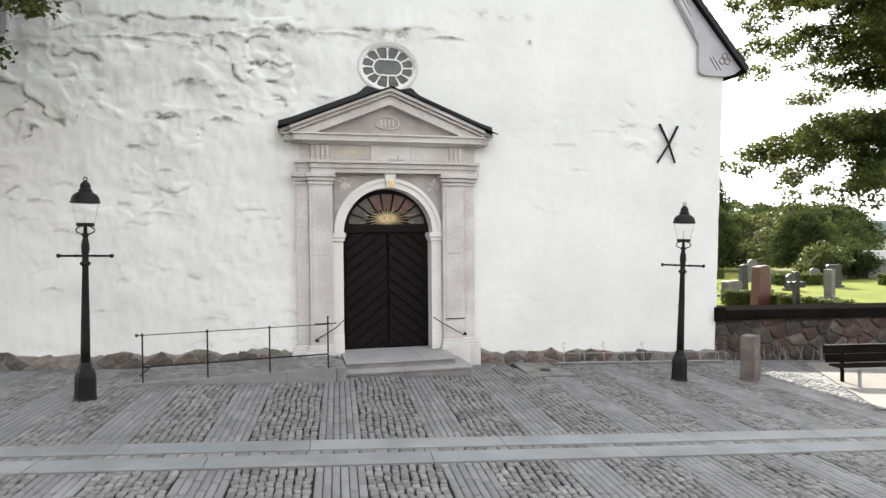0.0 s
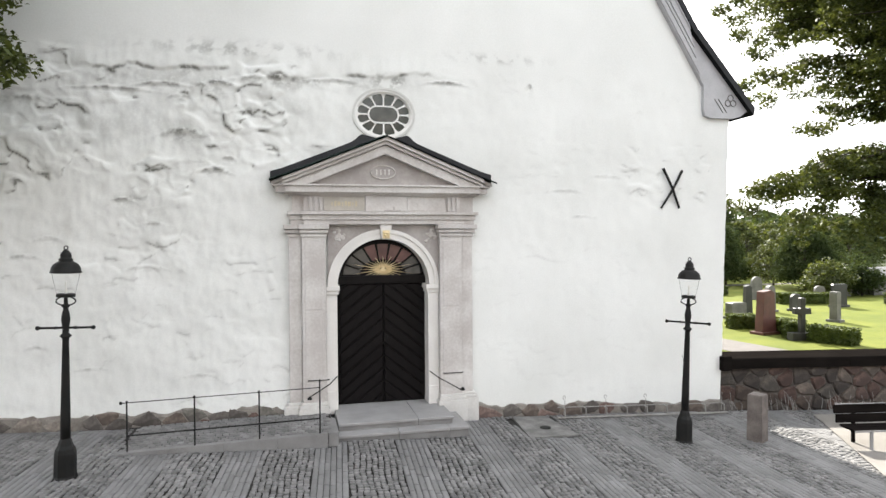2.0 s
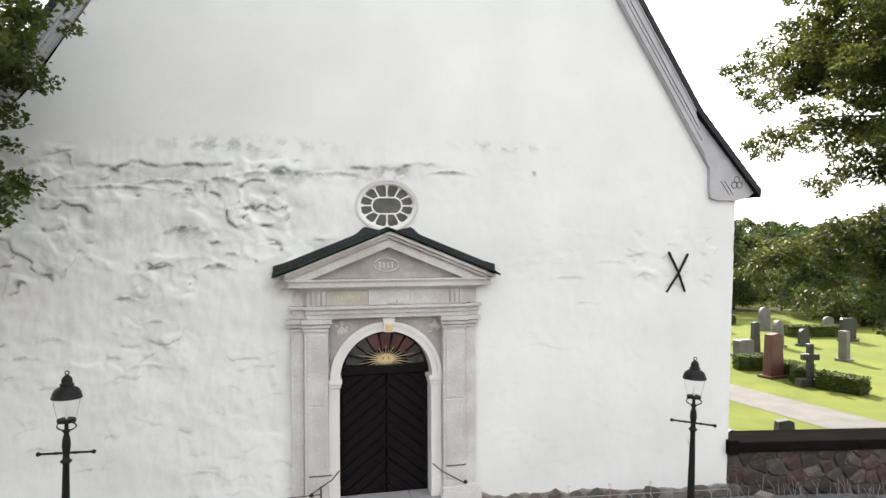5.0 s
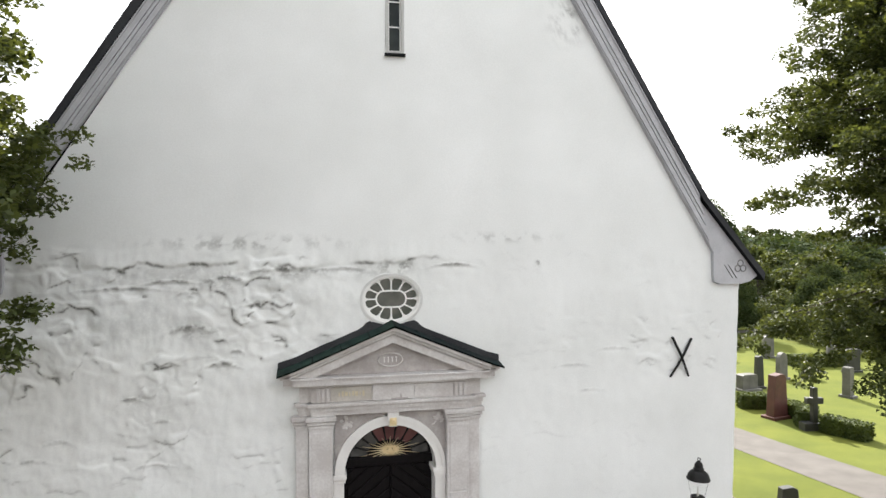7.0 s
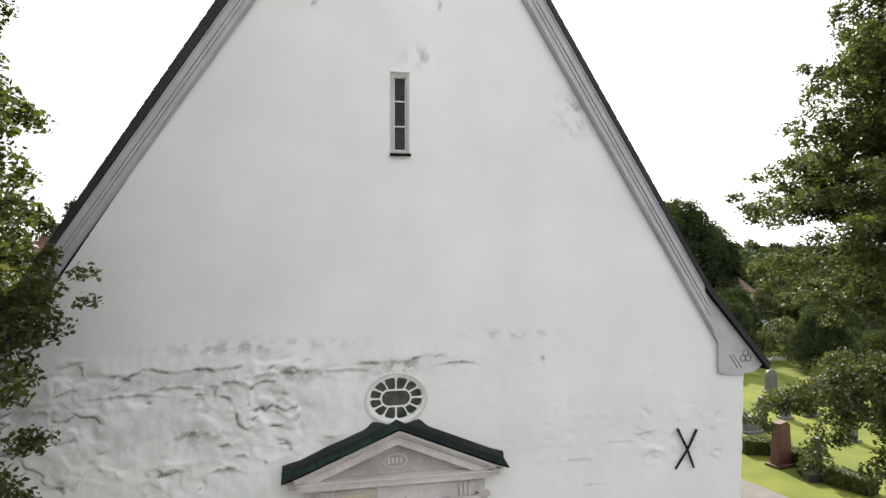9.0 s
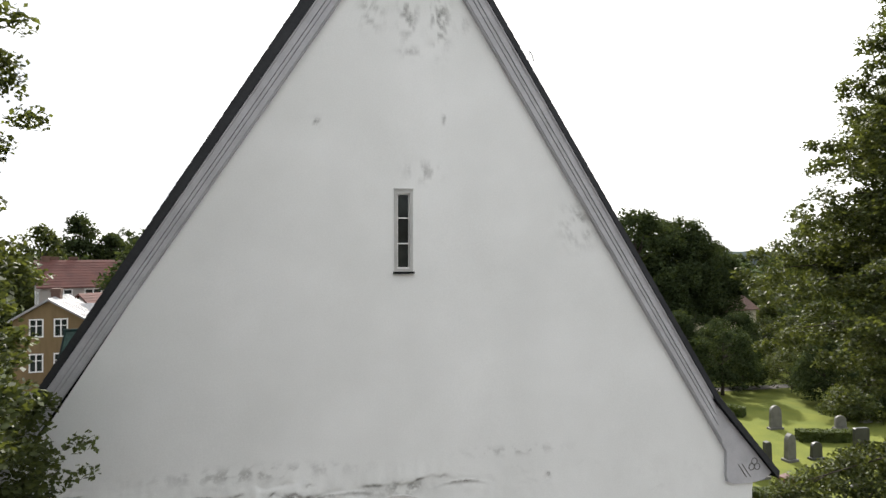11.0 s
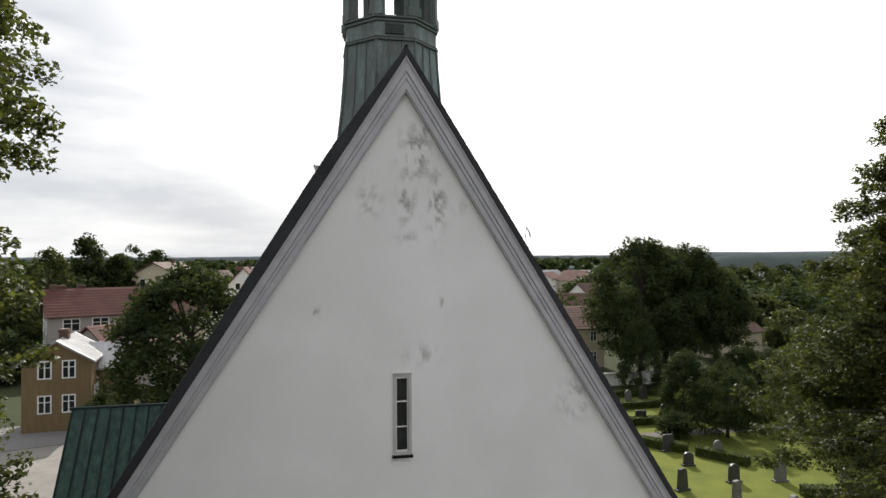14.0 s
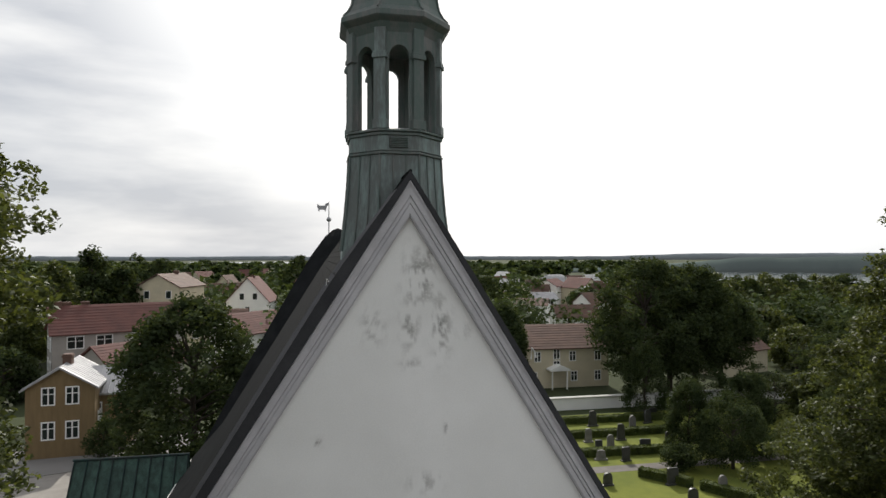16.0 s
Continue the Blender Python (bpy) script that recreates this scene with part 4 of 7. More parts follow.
for side in (-1, 1):
    rake = None
    for lo, hi, y in ((-0.30, -0.150, -0.270), (-0.151, -0.128, -0.235), (-0.129, -0.085, -0.325), (-0.086, -0.066, -0.290), (-0.067, 0.0, -0.385)):
        for x0, x1, back in ((0.0, 1.83, 0.0), (1.83, 2.02, 0.11)):
            bm = rake_strip(side, lo, hi, x0, x1, y + back)
            if not bm.verts:
                bm.free()
            elif rake is None:
                rake = part("raking_cornice", bm, SANDSTONE, portal, "moulded raking cornice")
            else:
                part("moulding", bm, SANDSTONE, rake)
    # roof of the pediment: copper sheet rising to the wall, with a dark upstand
    bm = bmesh.new()
    for_x = [0, 0.35, 0.7, 1.05, 1.4, 1.75, 1.9, 2.06]
    fall = lambda x: PED_A - SL * x + (0.06 * (x - 1.75) if x > 1.75 else 0.0)
    front = [(side * x, -0.415, fall(x) + 0.016) for x in for_x]
    back = [(side * x, 0.0, fall(x) + 0.085) for x in for_x]
    low_f = [(x, y, z - 0.028) for x, y, z in front]
    loft(bm, [low_f, front, back], closed=False, caps=False)
    bmesh.ops.solidify(bm, geom=bm.faces[:], thickness=0.012)
    bmesh.ops.recalc_face_normals(bm, faces=bm.faces[:])
    proof = part("pediment_roof", bm, COPPER_GREEN if side < 0 else COPPER_DARK, portal, "green copper sheet over the pediment")
    for x in (0.45, 0.95, 1.45):
        bm = bmesh.new()
        tube(bm, [(side * x, -0.41, fall(x) + 0.02), (side * x, -0.09, fall(x) + 0.075)], 0.011, segs=5)
        part("seam", bm, COPPER_DARK, proof)
    bm = bmesh.new()
    up_x = [0.0, 0.12, 0.24, 0.34, 0.42, 0.48, 0.54, 0.62, 0.9, 1.3, 1.7, 1.84, 2.05]
    up_z = lambda x: max(4.605, min(5.405 - 0.402 * x + 0.075 * math.exp(-((x - 0.44) / 0.09) ** 2), 5.71 - 0.485 * math.sqrt(max(0.0, 1 - (x / 0.59) ** 2)) if x < 0.5 else 9.0))
    prism(bm, [(side * x, fall(x) - 0.02) for x in up_x] + [(side * x, up_z(x)) for x in up_x[::-1]], -0.085, 0.03)
    part("upstand", bm, ROOF_EDGE, proof, "dark sheet-metal upstand against the wall")

# ---- door ----
door = thing("door_1", "closed black-tarred double door with chevron boards", "door", (0, 0.36, 0.33), kind="structure")
bm = bmesh.new()
box(bm, -0.86, 0.34, 0.26, 0.86, 0.40, 2.56)
part("frame", bm, DOOR_WOOD, door)
for side in (-1, 1):
    bm = bmesh.new()
    box(bm, min(side * 0.008, side * 0.83), 0.300, 0.288, max(side * 0.008, side * 0.83), 0.345, 2.54, bevel=0.004)
    leaf = part("door_leaf", bm, DOOR_WOOD, door)
    step, rise = 0.235, 0.62
    k = -4
    while True:
        z0 = 0.33 + k * step
        if z0 > 2.6:
            break
        quad = [(0.014, z0 + rise), (0.014, z0 + rise + step - 0.03), (0.815, z0 + step - 0.03), (0.815, z0)]
        zmin, zmax = 0.296, 2.53
        # clip the slanting board to the leaf
        def clip(pts, zc, above):
            res = []
            for (xa, za), (xb, zb) in zip(pts, pts[1:] + pts[:1]):
                ina, inb = (za > zc) == above, (zb > zc) == above
                if ina:
                    res.append((xa, za))
                if ina != inb:
                    f = (zc - za) / (zb - za)
                    res.append((xa + (xb - xa) * f, zc))
            return res
        poly = clip(quad, zmin, True)
        poly = clip(poly, zmax, False) if poly else poly
        if len(poly) >= 3:
            bm = bmesh.new()
            prism(bm, [(side * x, z) for x, z in poly], 0.272, 0.302)
            es = [e for e in bm.edges if all(abs(v.co.y - 0.272) < 1e-4 for v in e.verts)]
            bmesh.ops.bevel(bm, geom=es, offset=0.012, segments=1, affect="EDGES")
            part("board", bm, DOOR_WOOD, leaf)
        k += 1
bm = bmesh.new()
tube(bm, [(0.045 + 0.035 * math.cos(a * math.pi / 6), 0.262, 1.52 + 0.045 * math.sin(a * math.pi / 6)) for a in range(13)], 0.008, segs=6)
part("ring_handle", bm, BLACK_IRON, door)

# ---- fanlight over the door ----
fan = thing("window_1", "half-round fanlight with pink and grey reflections painted in its panes and gilded sunburst", "window", (0, 0.36, 2.6), kind="structure")
bm = bmesh.new()
box(bm, -0.85, 0.25, 2.545, 0.85, 0.42, 2.70, bevel=0.01)
part("transom", bm, DOOR_WOOD, fan)
FZ = 2.70
bm = bmesh.new()
n = 24
prism(bm, [(0.86 * math.cos(math.pi * i / n), SPRING + 0.16 + 0.70 * math.sin(math.pi * i / n)) for i in range(n + 1)] + [(0.76 * math.cos(math.pi * (n - i) / n), SPRING + 0.16 + 0.61 * math.sin(math.pi * (n - i) / n)) for i in range(n + 1)], 0.30, 0.38)
part("window_frame", bm, DOOR_WOOD, fan)
bm = bmesh.new()
prism(bm, [(0.86 * math.cos(math.pi * i / n), SPRING + 0.86 * math.sin(math.pi * i / n)) for i in range(n + 1)], 0.44, 0.47)
part("back_board", bm, DOOR_WOOD, fan)
for k in range(9):
    a0, a1 = math.pi * k / 9 + 0.03, math.pi * (k + 1) / 9 - 0.03
    arc = [a0 + (a1 - a0) * i / 4 for i in range(5)]
    bm = bmesh.new()
    prism(bm, [(0.75 * math.cos(a), FZ + 0.60 * math.sin(a)) for a in arc] + [(0.44 * math.cos(a), FZ + 0.30 * math.sin(a)) for a in arc[::-1]], 0.335, 0.342)
    part("pane", bm, PINK_GLASS if 1 < k < 6 else GREY_GLASS, fan, "pane with a pink reflection painted in" if 1 < k < 6 else "")
    bm = bmesh.new()
    a = math.pi * k / 9
    tube(bm, [(0.34 * math.cos(a), 0.325, FZ + 0.24 * math.sin(a)), (0.78 * math.cos(a), 0.325, FZ + 0.62 * math.sin(a))], 0.013, segs=5)
    part("glazing_bar", bm, BLACK_IRON, fan)
bm = bmesh.new()
prism(bm, [(0.44 * math.cos(math.pi * i / n), FZ + 0.30 * math.sin(math.pi * i / n)) for i in range(n + 1)], 0.32, 0.35)
part("centre_board", bm, DOOR_WOOD, fan)
burst = thing("sunburst", "gilded sunburst ornament with central triangle", "ornament", (0, 0.3, 2.83))
c = Vector((0, 0.285, 2.815))
for k in range(28):
    a = 2 * math.pi * k / 28
    ln = (0.47 if k % 2 else 0.36) * (1.0 if abs(math.sin(a)) < 0.5 else 0.80)
    ln *= 1.28 if abs(math.cos(a)) > 0.85 else 1.0
    d, s = Vector((math.cos(a), 0, 0.72 * math.sin(a))), Vector((-math.sin(a), 0, math.cos(a))) * 0.014
    p0, p1 = c + d * 0.06, c + d * ln
    bm = bmesh.new()
    v = [bm.verts.new(q) for q in (p0 - s, p0 + s, p1, p0 + Vector((0, -0.012, 0)))]
    for f in ((0, 2, 3), (1, 3, 2), (0, 3, 1), (0, 1, 2)):
        bm.faces.new([v[i] for i in f])
    part("ray", bm, GOLD, burst)

bm = bmesh.new()
prism(bm, [(-0.075, 2.775), (0.075, 2.775), (0, 2.89)], 0.262, 0.285)
part("triangle", bm, GOLD, burst)

# ---- oval window ----
rose = thing("window_2", "white oval window with radial glazing bars and dark glass", "window", (0, 0.1, 5.3), kind="structure")
OX, OZ = 0.0, 5.705


def ring_xz(rx, rz, n=48, cx=OX, cz=OZ):
    return [(cx + rx * math.cos(2 * math.pi * i / n), cz + rz * math.sin(2 * math.pi * i / n)) for i in range(n)]


def flat_ring(bm, outer, inner, y0, y1):
    k = len(outer)
    rows = [[(x, y, z) for x, z in pts] for pts, y in ((outer, y1), (outer, y0), (inner, y0), (inner, y1))]
    vs = [[bm.verts.new(p) for p in r] for r in rows]
    for a, b in ((0, 1), (1, 2), (2, 3), (3, 0)):
        for i in range(k):
            j = (i + 1) % k
            bm.faces.new((vs[a][i], vs[a][j], vs[b][j], vs[b][i]))
    bmesh.ops.recalc_face_normals(bm, faces=bm.faces[:])


bm = bmesh.new()
flat_ring(bm, ring_xz(0.585, 0.485), ring_xz(0.545, 0.445), -0.035, 0.03)
part("stone_surround", bm, OVAL_RIM, rose, "grey-white rounded surround")
bm = bmesh.new()
flat_ring(bm, ring_xz(0.548, 0.448), ring_xz(0.512, 0.408), -0.018, 0.30)
part("reveal", bm, WHITE_PAINT, rose)
bm = bmesh.new()
flat_ring(bm, ring_xz(0.515, 0.412), ring_xz(0.488, 0.385), 0.02, 0.10)
part("window_frame", bm, WHITE_PAINT, rose)


def stadium(hx, hz, n=24):
    pts = []
    for i in range(n):
        a = 2 * math.pi * i / n
        pts.append((OX + math.copysign(hx - hz, math.cos(a)) * (1 if abs(math.cos(a)) > 1e-6 else 0) + hz * math.cos(a), OZ + hz * math.sin(a)))
    return pts


bm = bmesh.new()
flat_ring(bm, stadium(0.295, 0.168), stadium(0.265, 0.140), 0.03, 0.09)
part("inner_bar", bm, WHITE_PAINT, rose)
rays = []
for k in range(12):
    a = math.pi * k / 6
    rays.append(a)
    q = Vector((OX + 0.497 * math.cos(a), 0, OZ + 0.393 * math.sin(a)))
    p = Vector((OX + 0.282 * math.cos(a) * (1.0 if abs(math.cos(a)) > 0.3 else 0.55 if abs(math.cos(a)) > 0.01 else 0), 0, OZ + (0.154 * math.sin(a) / max(abs(math.sin(a)), 0.72))))
    bm = bmesh.new()
    d = (q - p).normalized()
    s = Vector((-d.z, 0, d.x))
    # the bar flares where it meets the rim, so that the panes end round
    ways = [(0.0, 0.013), (0.62, 0.013), (0.82, 0.022), (0.93, 0.042), (1.0, 0.075)]
    rim_pts = [p.lerp(q, f) + s * w for f, w in ways] + [p.lerp(q, f) - s * w for f, w in ways[::-1]]
    prism(bm, [(v.x, v.z) for v in rim_pts], 0.035, 0.085)
    part("glazing_bar", bm, WHITE_PAINT, rose)
for k in range(12):
    arc = [rays[k] + math.pi / 6 * i / 4 for i in range(5)]
    bm = bmesh.new()
    prism(bm, [(OX + 0.485 * math.cos(a), OZ + 0.385 * math.sin(a)) for a in arc] + [(OX + 0.22 * math.cos(a), OZ + 0.13 * math.sin(a)) for a in arc[::-1]], 0.062, 0.068)
    part("pane", bm, OVAL_GLASS, rose)
bm = bmesh.new()
prism(bm, stadium(0.275, 0.150), 0.055, 0.061)
part("pane", bm, OVAL_GLASS, rose)

# ---- slit window ----
slit = thing("window_3", "narrow upright window with grey frame and three dark panes", "window", (0.08, 0.05, 10.2), kind="structure")
SX0, SX1, SZ0, SZ1 = -0.095, 0.25, 10.25, 11.76
bm = bmesh.new()
for b in ((SX0, SZ0, SX0 + 0.055, SZ1), (SX1 - 0.055, SZ0, SX1, SZ1), (SX0 + 0.055, SZ1 - 0.06, SX1 - 0.055, SZ1), (SX0 + 0.055, SZ0, SX1 - 0.055, SZ0 + 0.06)):
    box(bm, b[0], -0.02, b[1], b[2], 0.16, b[3])
part("window_frame", bm, GREY_STONE, slit)
bm = bmesh.new()
box(bm, SX0 + 0.02, 0.045, SZ0 + 0.04, SX0 + 0.075, 0.07, SZ1 - 0.04)
box(bm, SX1 - 0.075, 0.045, SZ0 + 0.04, SX1 - 0.02, 0.07, SZ1 - 0.04)
box(bm, SX0 + 0.075, 0.045, SZ0 + 0.04, SX1 - 0.075, 0.07, SZ0 + 0.085)
box(bm, SX0 + 0.075, 0.045, SZ1 - 0.09, SX1 - 0.075, 0.07, SZ1 - 0.04)
part("sash", bm, WHITE_PAINT, slit)
for k in range(3):
    h = (SZ1 - SZ0 - 0.1) / 3
    z = SZ0 + 0.05 + k * h
    bm = bmesh.new()
    box(bm, SX0 + 0.05, 0.055, z + 0.006, SX1 - 0.05, 0.062, z + h - 0.006)
    part("pane", bm, DARK_GLASS, slit)
    if k:
        bm = bmesh.new()
        box(bm, SX0 + 0.06, 0.035, z - 0.011, SX1 - 0.06, 0.07, z + 0.011)
        part("glazing_bar", bm, WHITE_PAINT, slit)
bm = bmesh.new()
prism(bm, [(SX0 - 0.02, SZ0 - 0.035), (SX1 + 0.02, SZ0 - 0.035), (SX1 + 0.02, SZ0 + 0.005), (SX0 - 0.02, SZ0 + 0.005)], -0.08, 0.03)
part("window_sill", bm, ROOF_DARK, slit, "dark sheet-metal sill")
bm = bmesh.new()
box(bm, SX0 - 0.01, -0.035, SZ1, SX1 + 0.01, 0.03, SZ1 + 0.02)
part("drip_mould", bm, GREY_STONE, slit)

# ---- iron wall anchor ----
anchor = thing("wall_anchor", "black iron wall anchor shaped like a long cross", "wall anchor", (6.0, -0.03, 4.0))
for a, b in (((5.78, 4.81), (6.15, 3.99)), ((6.22, 4.77), (5.73, 3.99))):
    bm = bmesh.new()
    tube(bm, [(a[0], -0.045, a[1]), ((a[0] + b[0]) / 2 + 0.015, -0.07, (a[1] + b[1]) / 2), (b[0], -0.045, b[1])], 0.028, 0.022, segs=6)
    part("bar", bm, BLACK_IRON, anchor)

# ---- steps, ramp and rail ----
steps = thing("entrance_steps", "two grey granite steps before the church door", "steps", (0, -1.1, 0.0))
for x0, x1, y0, y1, z0, z1, cuts in ((-0.95, 1.05, -1.0, 0.30, -0.1, 0.28, (0.42,)), (-0.97, 1.28, -1.24, -0.0, -0.2, 0.15, (0.05, 0.92))):
    edges = [x0, *cuts, x1]
    for a, b in zip(edges, edges[1:]):
        bm = bmesh.new()
        box(bm, a + 0.002, y0 + 0.028, z0, b - 0.002 - (0.02 if b == x1 else 0.0), y1, z1 - 0.05, bevel=0.006)
        part("step_block", bm, STEP_STONE, steps)
        # tread in the lit tone, riser in the shaded one
        bm = bmesh.new()
        box(bm, a + 0.002, y0, z1 - 0.0495, b - 0.002, y1, z1, bevel=0.012)
        part("tread", bm, STEP_TREAD, steps, "tread with the light on its top painted in as a paler tone")
bm = bmesh.new()
box(bm, -1.14, -1.46, -0.1, -0.975, -0.6, 0.285, bevel=0.01)
part("end_block", bm, STEP_STONE, steps)


def ramp_z(x):
    """Top of the ramp: level with the ground in the west, up to the threshold at the door."""
    u = max(0.0, min(1.0, (x + 4.4) / 3.3))
    return ground_z(-4.4, -1) + (0.28 - ground_z(-4.4, -1)) * u


ramp = thing("ramp", "sloping cobbled access ramp with a low stone kerb", "ramp", (-2.7, -0.7, 0.1))
bm = bmesh.new()
rows = []
for i in range(12):
    x = -4.4 + 3.36 * i / 11
    rows.append([(x, -1.40, -0.2), (x, -1.40, ramp_z(x) - 0.012), (x, -0.02, ramp_z(x) - 0.012), (x, -0.02, -0.2)])
loft(bm, rows)
bmesh.ops.recalc_face_normals(bm, faces=bm.faces[:])
part("bed", bm, JOINT, ramp)
for i in range(4):
    a, b = -4.3 + 0.789 * i, -4.3 + 0.789 * (i + 1) - 0.006
    bm = bmesh.new()
    loft(bm, [[(x, -1.52, -0.15), (x, -1.52, ramp_z(x) + 0.012), (x, -1.40, ramp_z(x) + 0.012), (x, -1.40, -0.15)] for x in (a, b)])
    bmesh.ops.recalc_face_normals(bm, faces=bm.faces[:])
    part("kerb_stone", bm, STEP_STONE, ramp)

rail = thing("handrail", "thin black iron handrail along the ramp", "handrail", (-2.6, -1.45, 0.3))
posts = [-4.10, -3.15, -2.20, -1.27]
for x in posts:
    bm = bmesh.new()
    h = 0.76 if x < -1.5 else 0.86
    tube(bm, [(x, -1.46, ramp_z(x) - 0.05), (x, -1.46, ramp_z(x) + h)], 0.012, segs=8)
    bmesh.ops.create_uvsphere(bm, u_segments=8, v_segments=6, radius=0.018, matrix=Matrix.Translation((x, -1.46, ramp_z(x) + h)))
    part("post", bm, BLACK_IRON, rail)
for h in (0.745, 0.25):
    bm = bmesh.new()
    ext = -0.08 if h > 0.5 else 0.0
    tube(bm, [(posts[0] + ext, -1.46, ramp_z(posts[0]) + h)] + [(x, -1.46, ramp_z(x) + h) for x in posts], 0.007 if h > 0.5 else 0.012, segs=8)
    if h > 0.5:
        bmesh.ops.create_uvsphere(bm, u_segments=8, v_segments=6, radius=0.026, matrix=Matrix.Translation((posts[0] + ext, -1.46, ramp_z(posts[0]) + h)))
    part("rail_bar", bm, BLACK_IRON, rail)

# door stays: iron rods from jamb to plinth, each with a weight, and thin bars on the pilasters
for side in (-1, 1):
    stay = thing("door_stay", "slanting black iron rod with a knob beside the door", "iron rod", (side * 1.1, -0.3, 0.7))
    bm = bmesh.new()
    tube(bm, [(PX + side * 0.86, -0.12, 0.90), (PX + side * 1.0, -0.27, 0.80), (PX + side * 1.40, -0.31, 0.57)], 0.010, segs=6)
    part("rod", bm, BLACK_IRON, stay)
    bm = bmesh.new()
    lathe(bm, [(0.01, 0.61), (0.022, 0.60), (0.04, 0.565), (0.042, 0.55), (0.01, 0.545)], 10, side * 1.40, -0.30)
    part("knob", bm, BLACK_IRON, stay)
    bm = bmesh.new()
    tube(bm, [(side * 1.06, -0.235, 0.87), (side * 1.42, -0.235, 0.87)], 0.009, segs=6)
    for x in (1.06, 1.42):
        tube(bm, [(side * x, -0.235, 0.87), (side * x, -0.20, 0.87)], 0.011, segs=6)
    part("cross_bar", bm, BLACK_IRON, stay)


# ---- street lamps ----
def street_lamp(x, y, z, turn, lean):
    """A cast-iron lamp post with ladder bar and a round lantern, built upright at the origin and then set down."""
    lamp = thing("street_lamp", "black cast-iron gas-style street lamp with glass lantern", "street lamp", group="lamps on the square")
    bm = bmesh.new()
    lathe(bm, [(0.165, -0.1), (0.165, 0.03), (0.15, 0.06), (0.145, 0.38), (0.13, 0.45), (0.10, 0.50), (0.085, 0.56), (0.07, 0.60)], 8, turn=math.pi / 8)
    part("base", bm, BLACK_IRON, lamp)
    bm = bmesh.new()
    lathe(bm, [(0.068, 0.58), (0.066, 0.9), (0.055, 1.5), (0.044, 2.04), (0.05, 2.06), (0.078, 2.085), (0.078, 2.10), (0.046, 2.13), (0.044, 2.2), (0.05, 2.25), (0.058, 2.30), (0.060, 2.34), (0.052, 2.41), (0.036, 2.48), (0.033, 2.5),
               (0.055, 2.52), (0.055, 2.54), (0.028, 2.56), (0.026, 2.68)], 14)
    part("post", bm, BLACK_IRON, lamp, smooth=True)
    bm = bmesh.new()
    tube(bm, [(-0.36, 0, 2.21), (0.36, 0, 2.21)], 0.017, segs=8)
    for s in (-1, 1):
        bmesh.ops.create_uvsphere(bm, u_segments=10, v_segments=8, radius=0.033, matrix=Matrix.Translation((s * 0.365, 0, 2.21)))
        bmesh.ops.create_uvsphere(bm, u_segments=8, v_segments=6, radius=0.026, matrix=Matrix.Translation((s * 0.13, 0, 2.21)))
    part("ladder_bar", bm, BLACK_IRON, lamp)
    bm = bmesh.new()
    for s in (-1, 1):
        tube(bm, [(s * (0.03 + 0.10 * math.sin(math.pi * i / 10) ** 0.7), 0, 2.535 + 0.13 * i / 10) for i in range(11)], 0.011, segs=6)
    part("scroll_bracket", bm, BLACK_IRON, lamp)
    lantern_bits = bmesh.new()
    lathe(lantern_bits, [(0.11, 2.655), (0.125, 2.66), (0.125, 2.70), (0.11, 2.71)], 20)
    part("lantern_ring", lantern_bits, BLACK_IRON, lamp)
    bm = bmesh.new()
    rows = loft(bm, [[(r * math.cos(2 * math.pi * i / 24), r * math.sin(2 * math.pi * i / 24), z) for i in range(24)] for r, z in ((0.118, 2.705), (0.14, 2.80), (0.165, 2.92), (0.178, 3.015))], caps=False)
    g = part("glass", bm, CLEAR_GLASS, lamp, "clear glass lantern bowl", smooth=True)
    g.visible_shadow = False
    bm = bmesh.new()
    lathe(bm, [(0.02, 2.70), (0.02, 2.76), (0.012, 2.77), (0.012, 2.88)], 8)
    part("burner", bm, BURNER, lamp, "white burner mantle")
    bm = bmesh.new()
    lathe(bm, [(0.17, 3.005), (0.205, 3.01), (0.21, 3.025), (0.195, 3.04), (0.19, 3.08), (0.165, 3.13), (0.12, 3.165), (0.085, 3.18), (0.095, 3.20), (0.095, 3.215), (0.07, 3.225), (0.075, 3.26), (0.065, 3.30), (0.035, 3.335), (0.02, 3.345)], 24)
    part("hood", bm, BLACK_IRON, lamp, "domed black sheet hood", smooth=True)
    bm = bmesh.new()
    tube(bm, [(0.027 * math.cos(math.pi * i / 6), 0, 3.375 + 0.027 * math.sin(math.pi * i / 6)) for i in range(13)], 0.009, segs=6)
    part("finial_ring", bm, BLACK_IRON, lamp)
    lamp.matrix_basis = Matrix.Translation((x, y, z)) @ Matrix.Rotation(lean, 4, "Y") @ Matrix.Rotation(turn, 4, "Z")
    return lamp


def height_scale(ob, s):
    ob.scale = (s, s, s)


lamp_w = street_lamp(-4.65, -2.35, 0.20, 0.0, radians(0.9))
height_scale(lamp_w, 0.915)
lamp_e = copy_thing(lamp_w, Matrix.Translation((4.92, -2.0, -0.19)) @ Matrix.Rotation(radians(2.2), 4, "Y") @ Matrix.Rotation(radians(-38), 4, "Z"))
height_scale(lamp_e, 0.945)

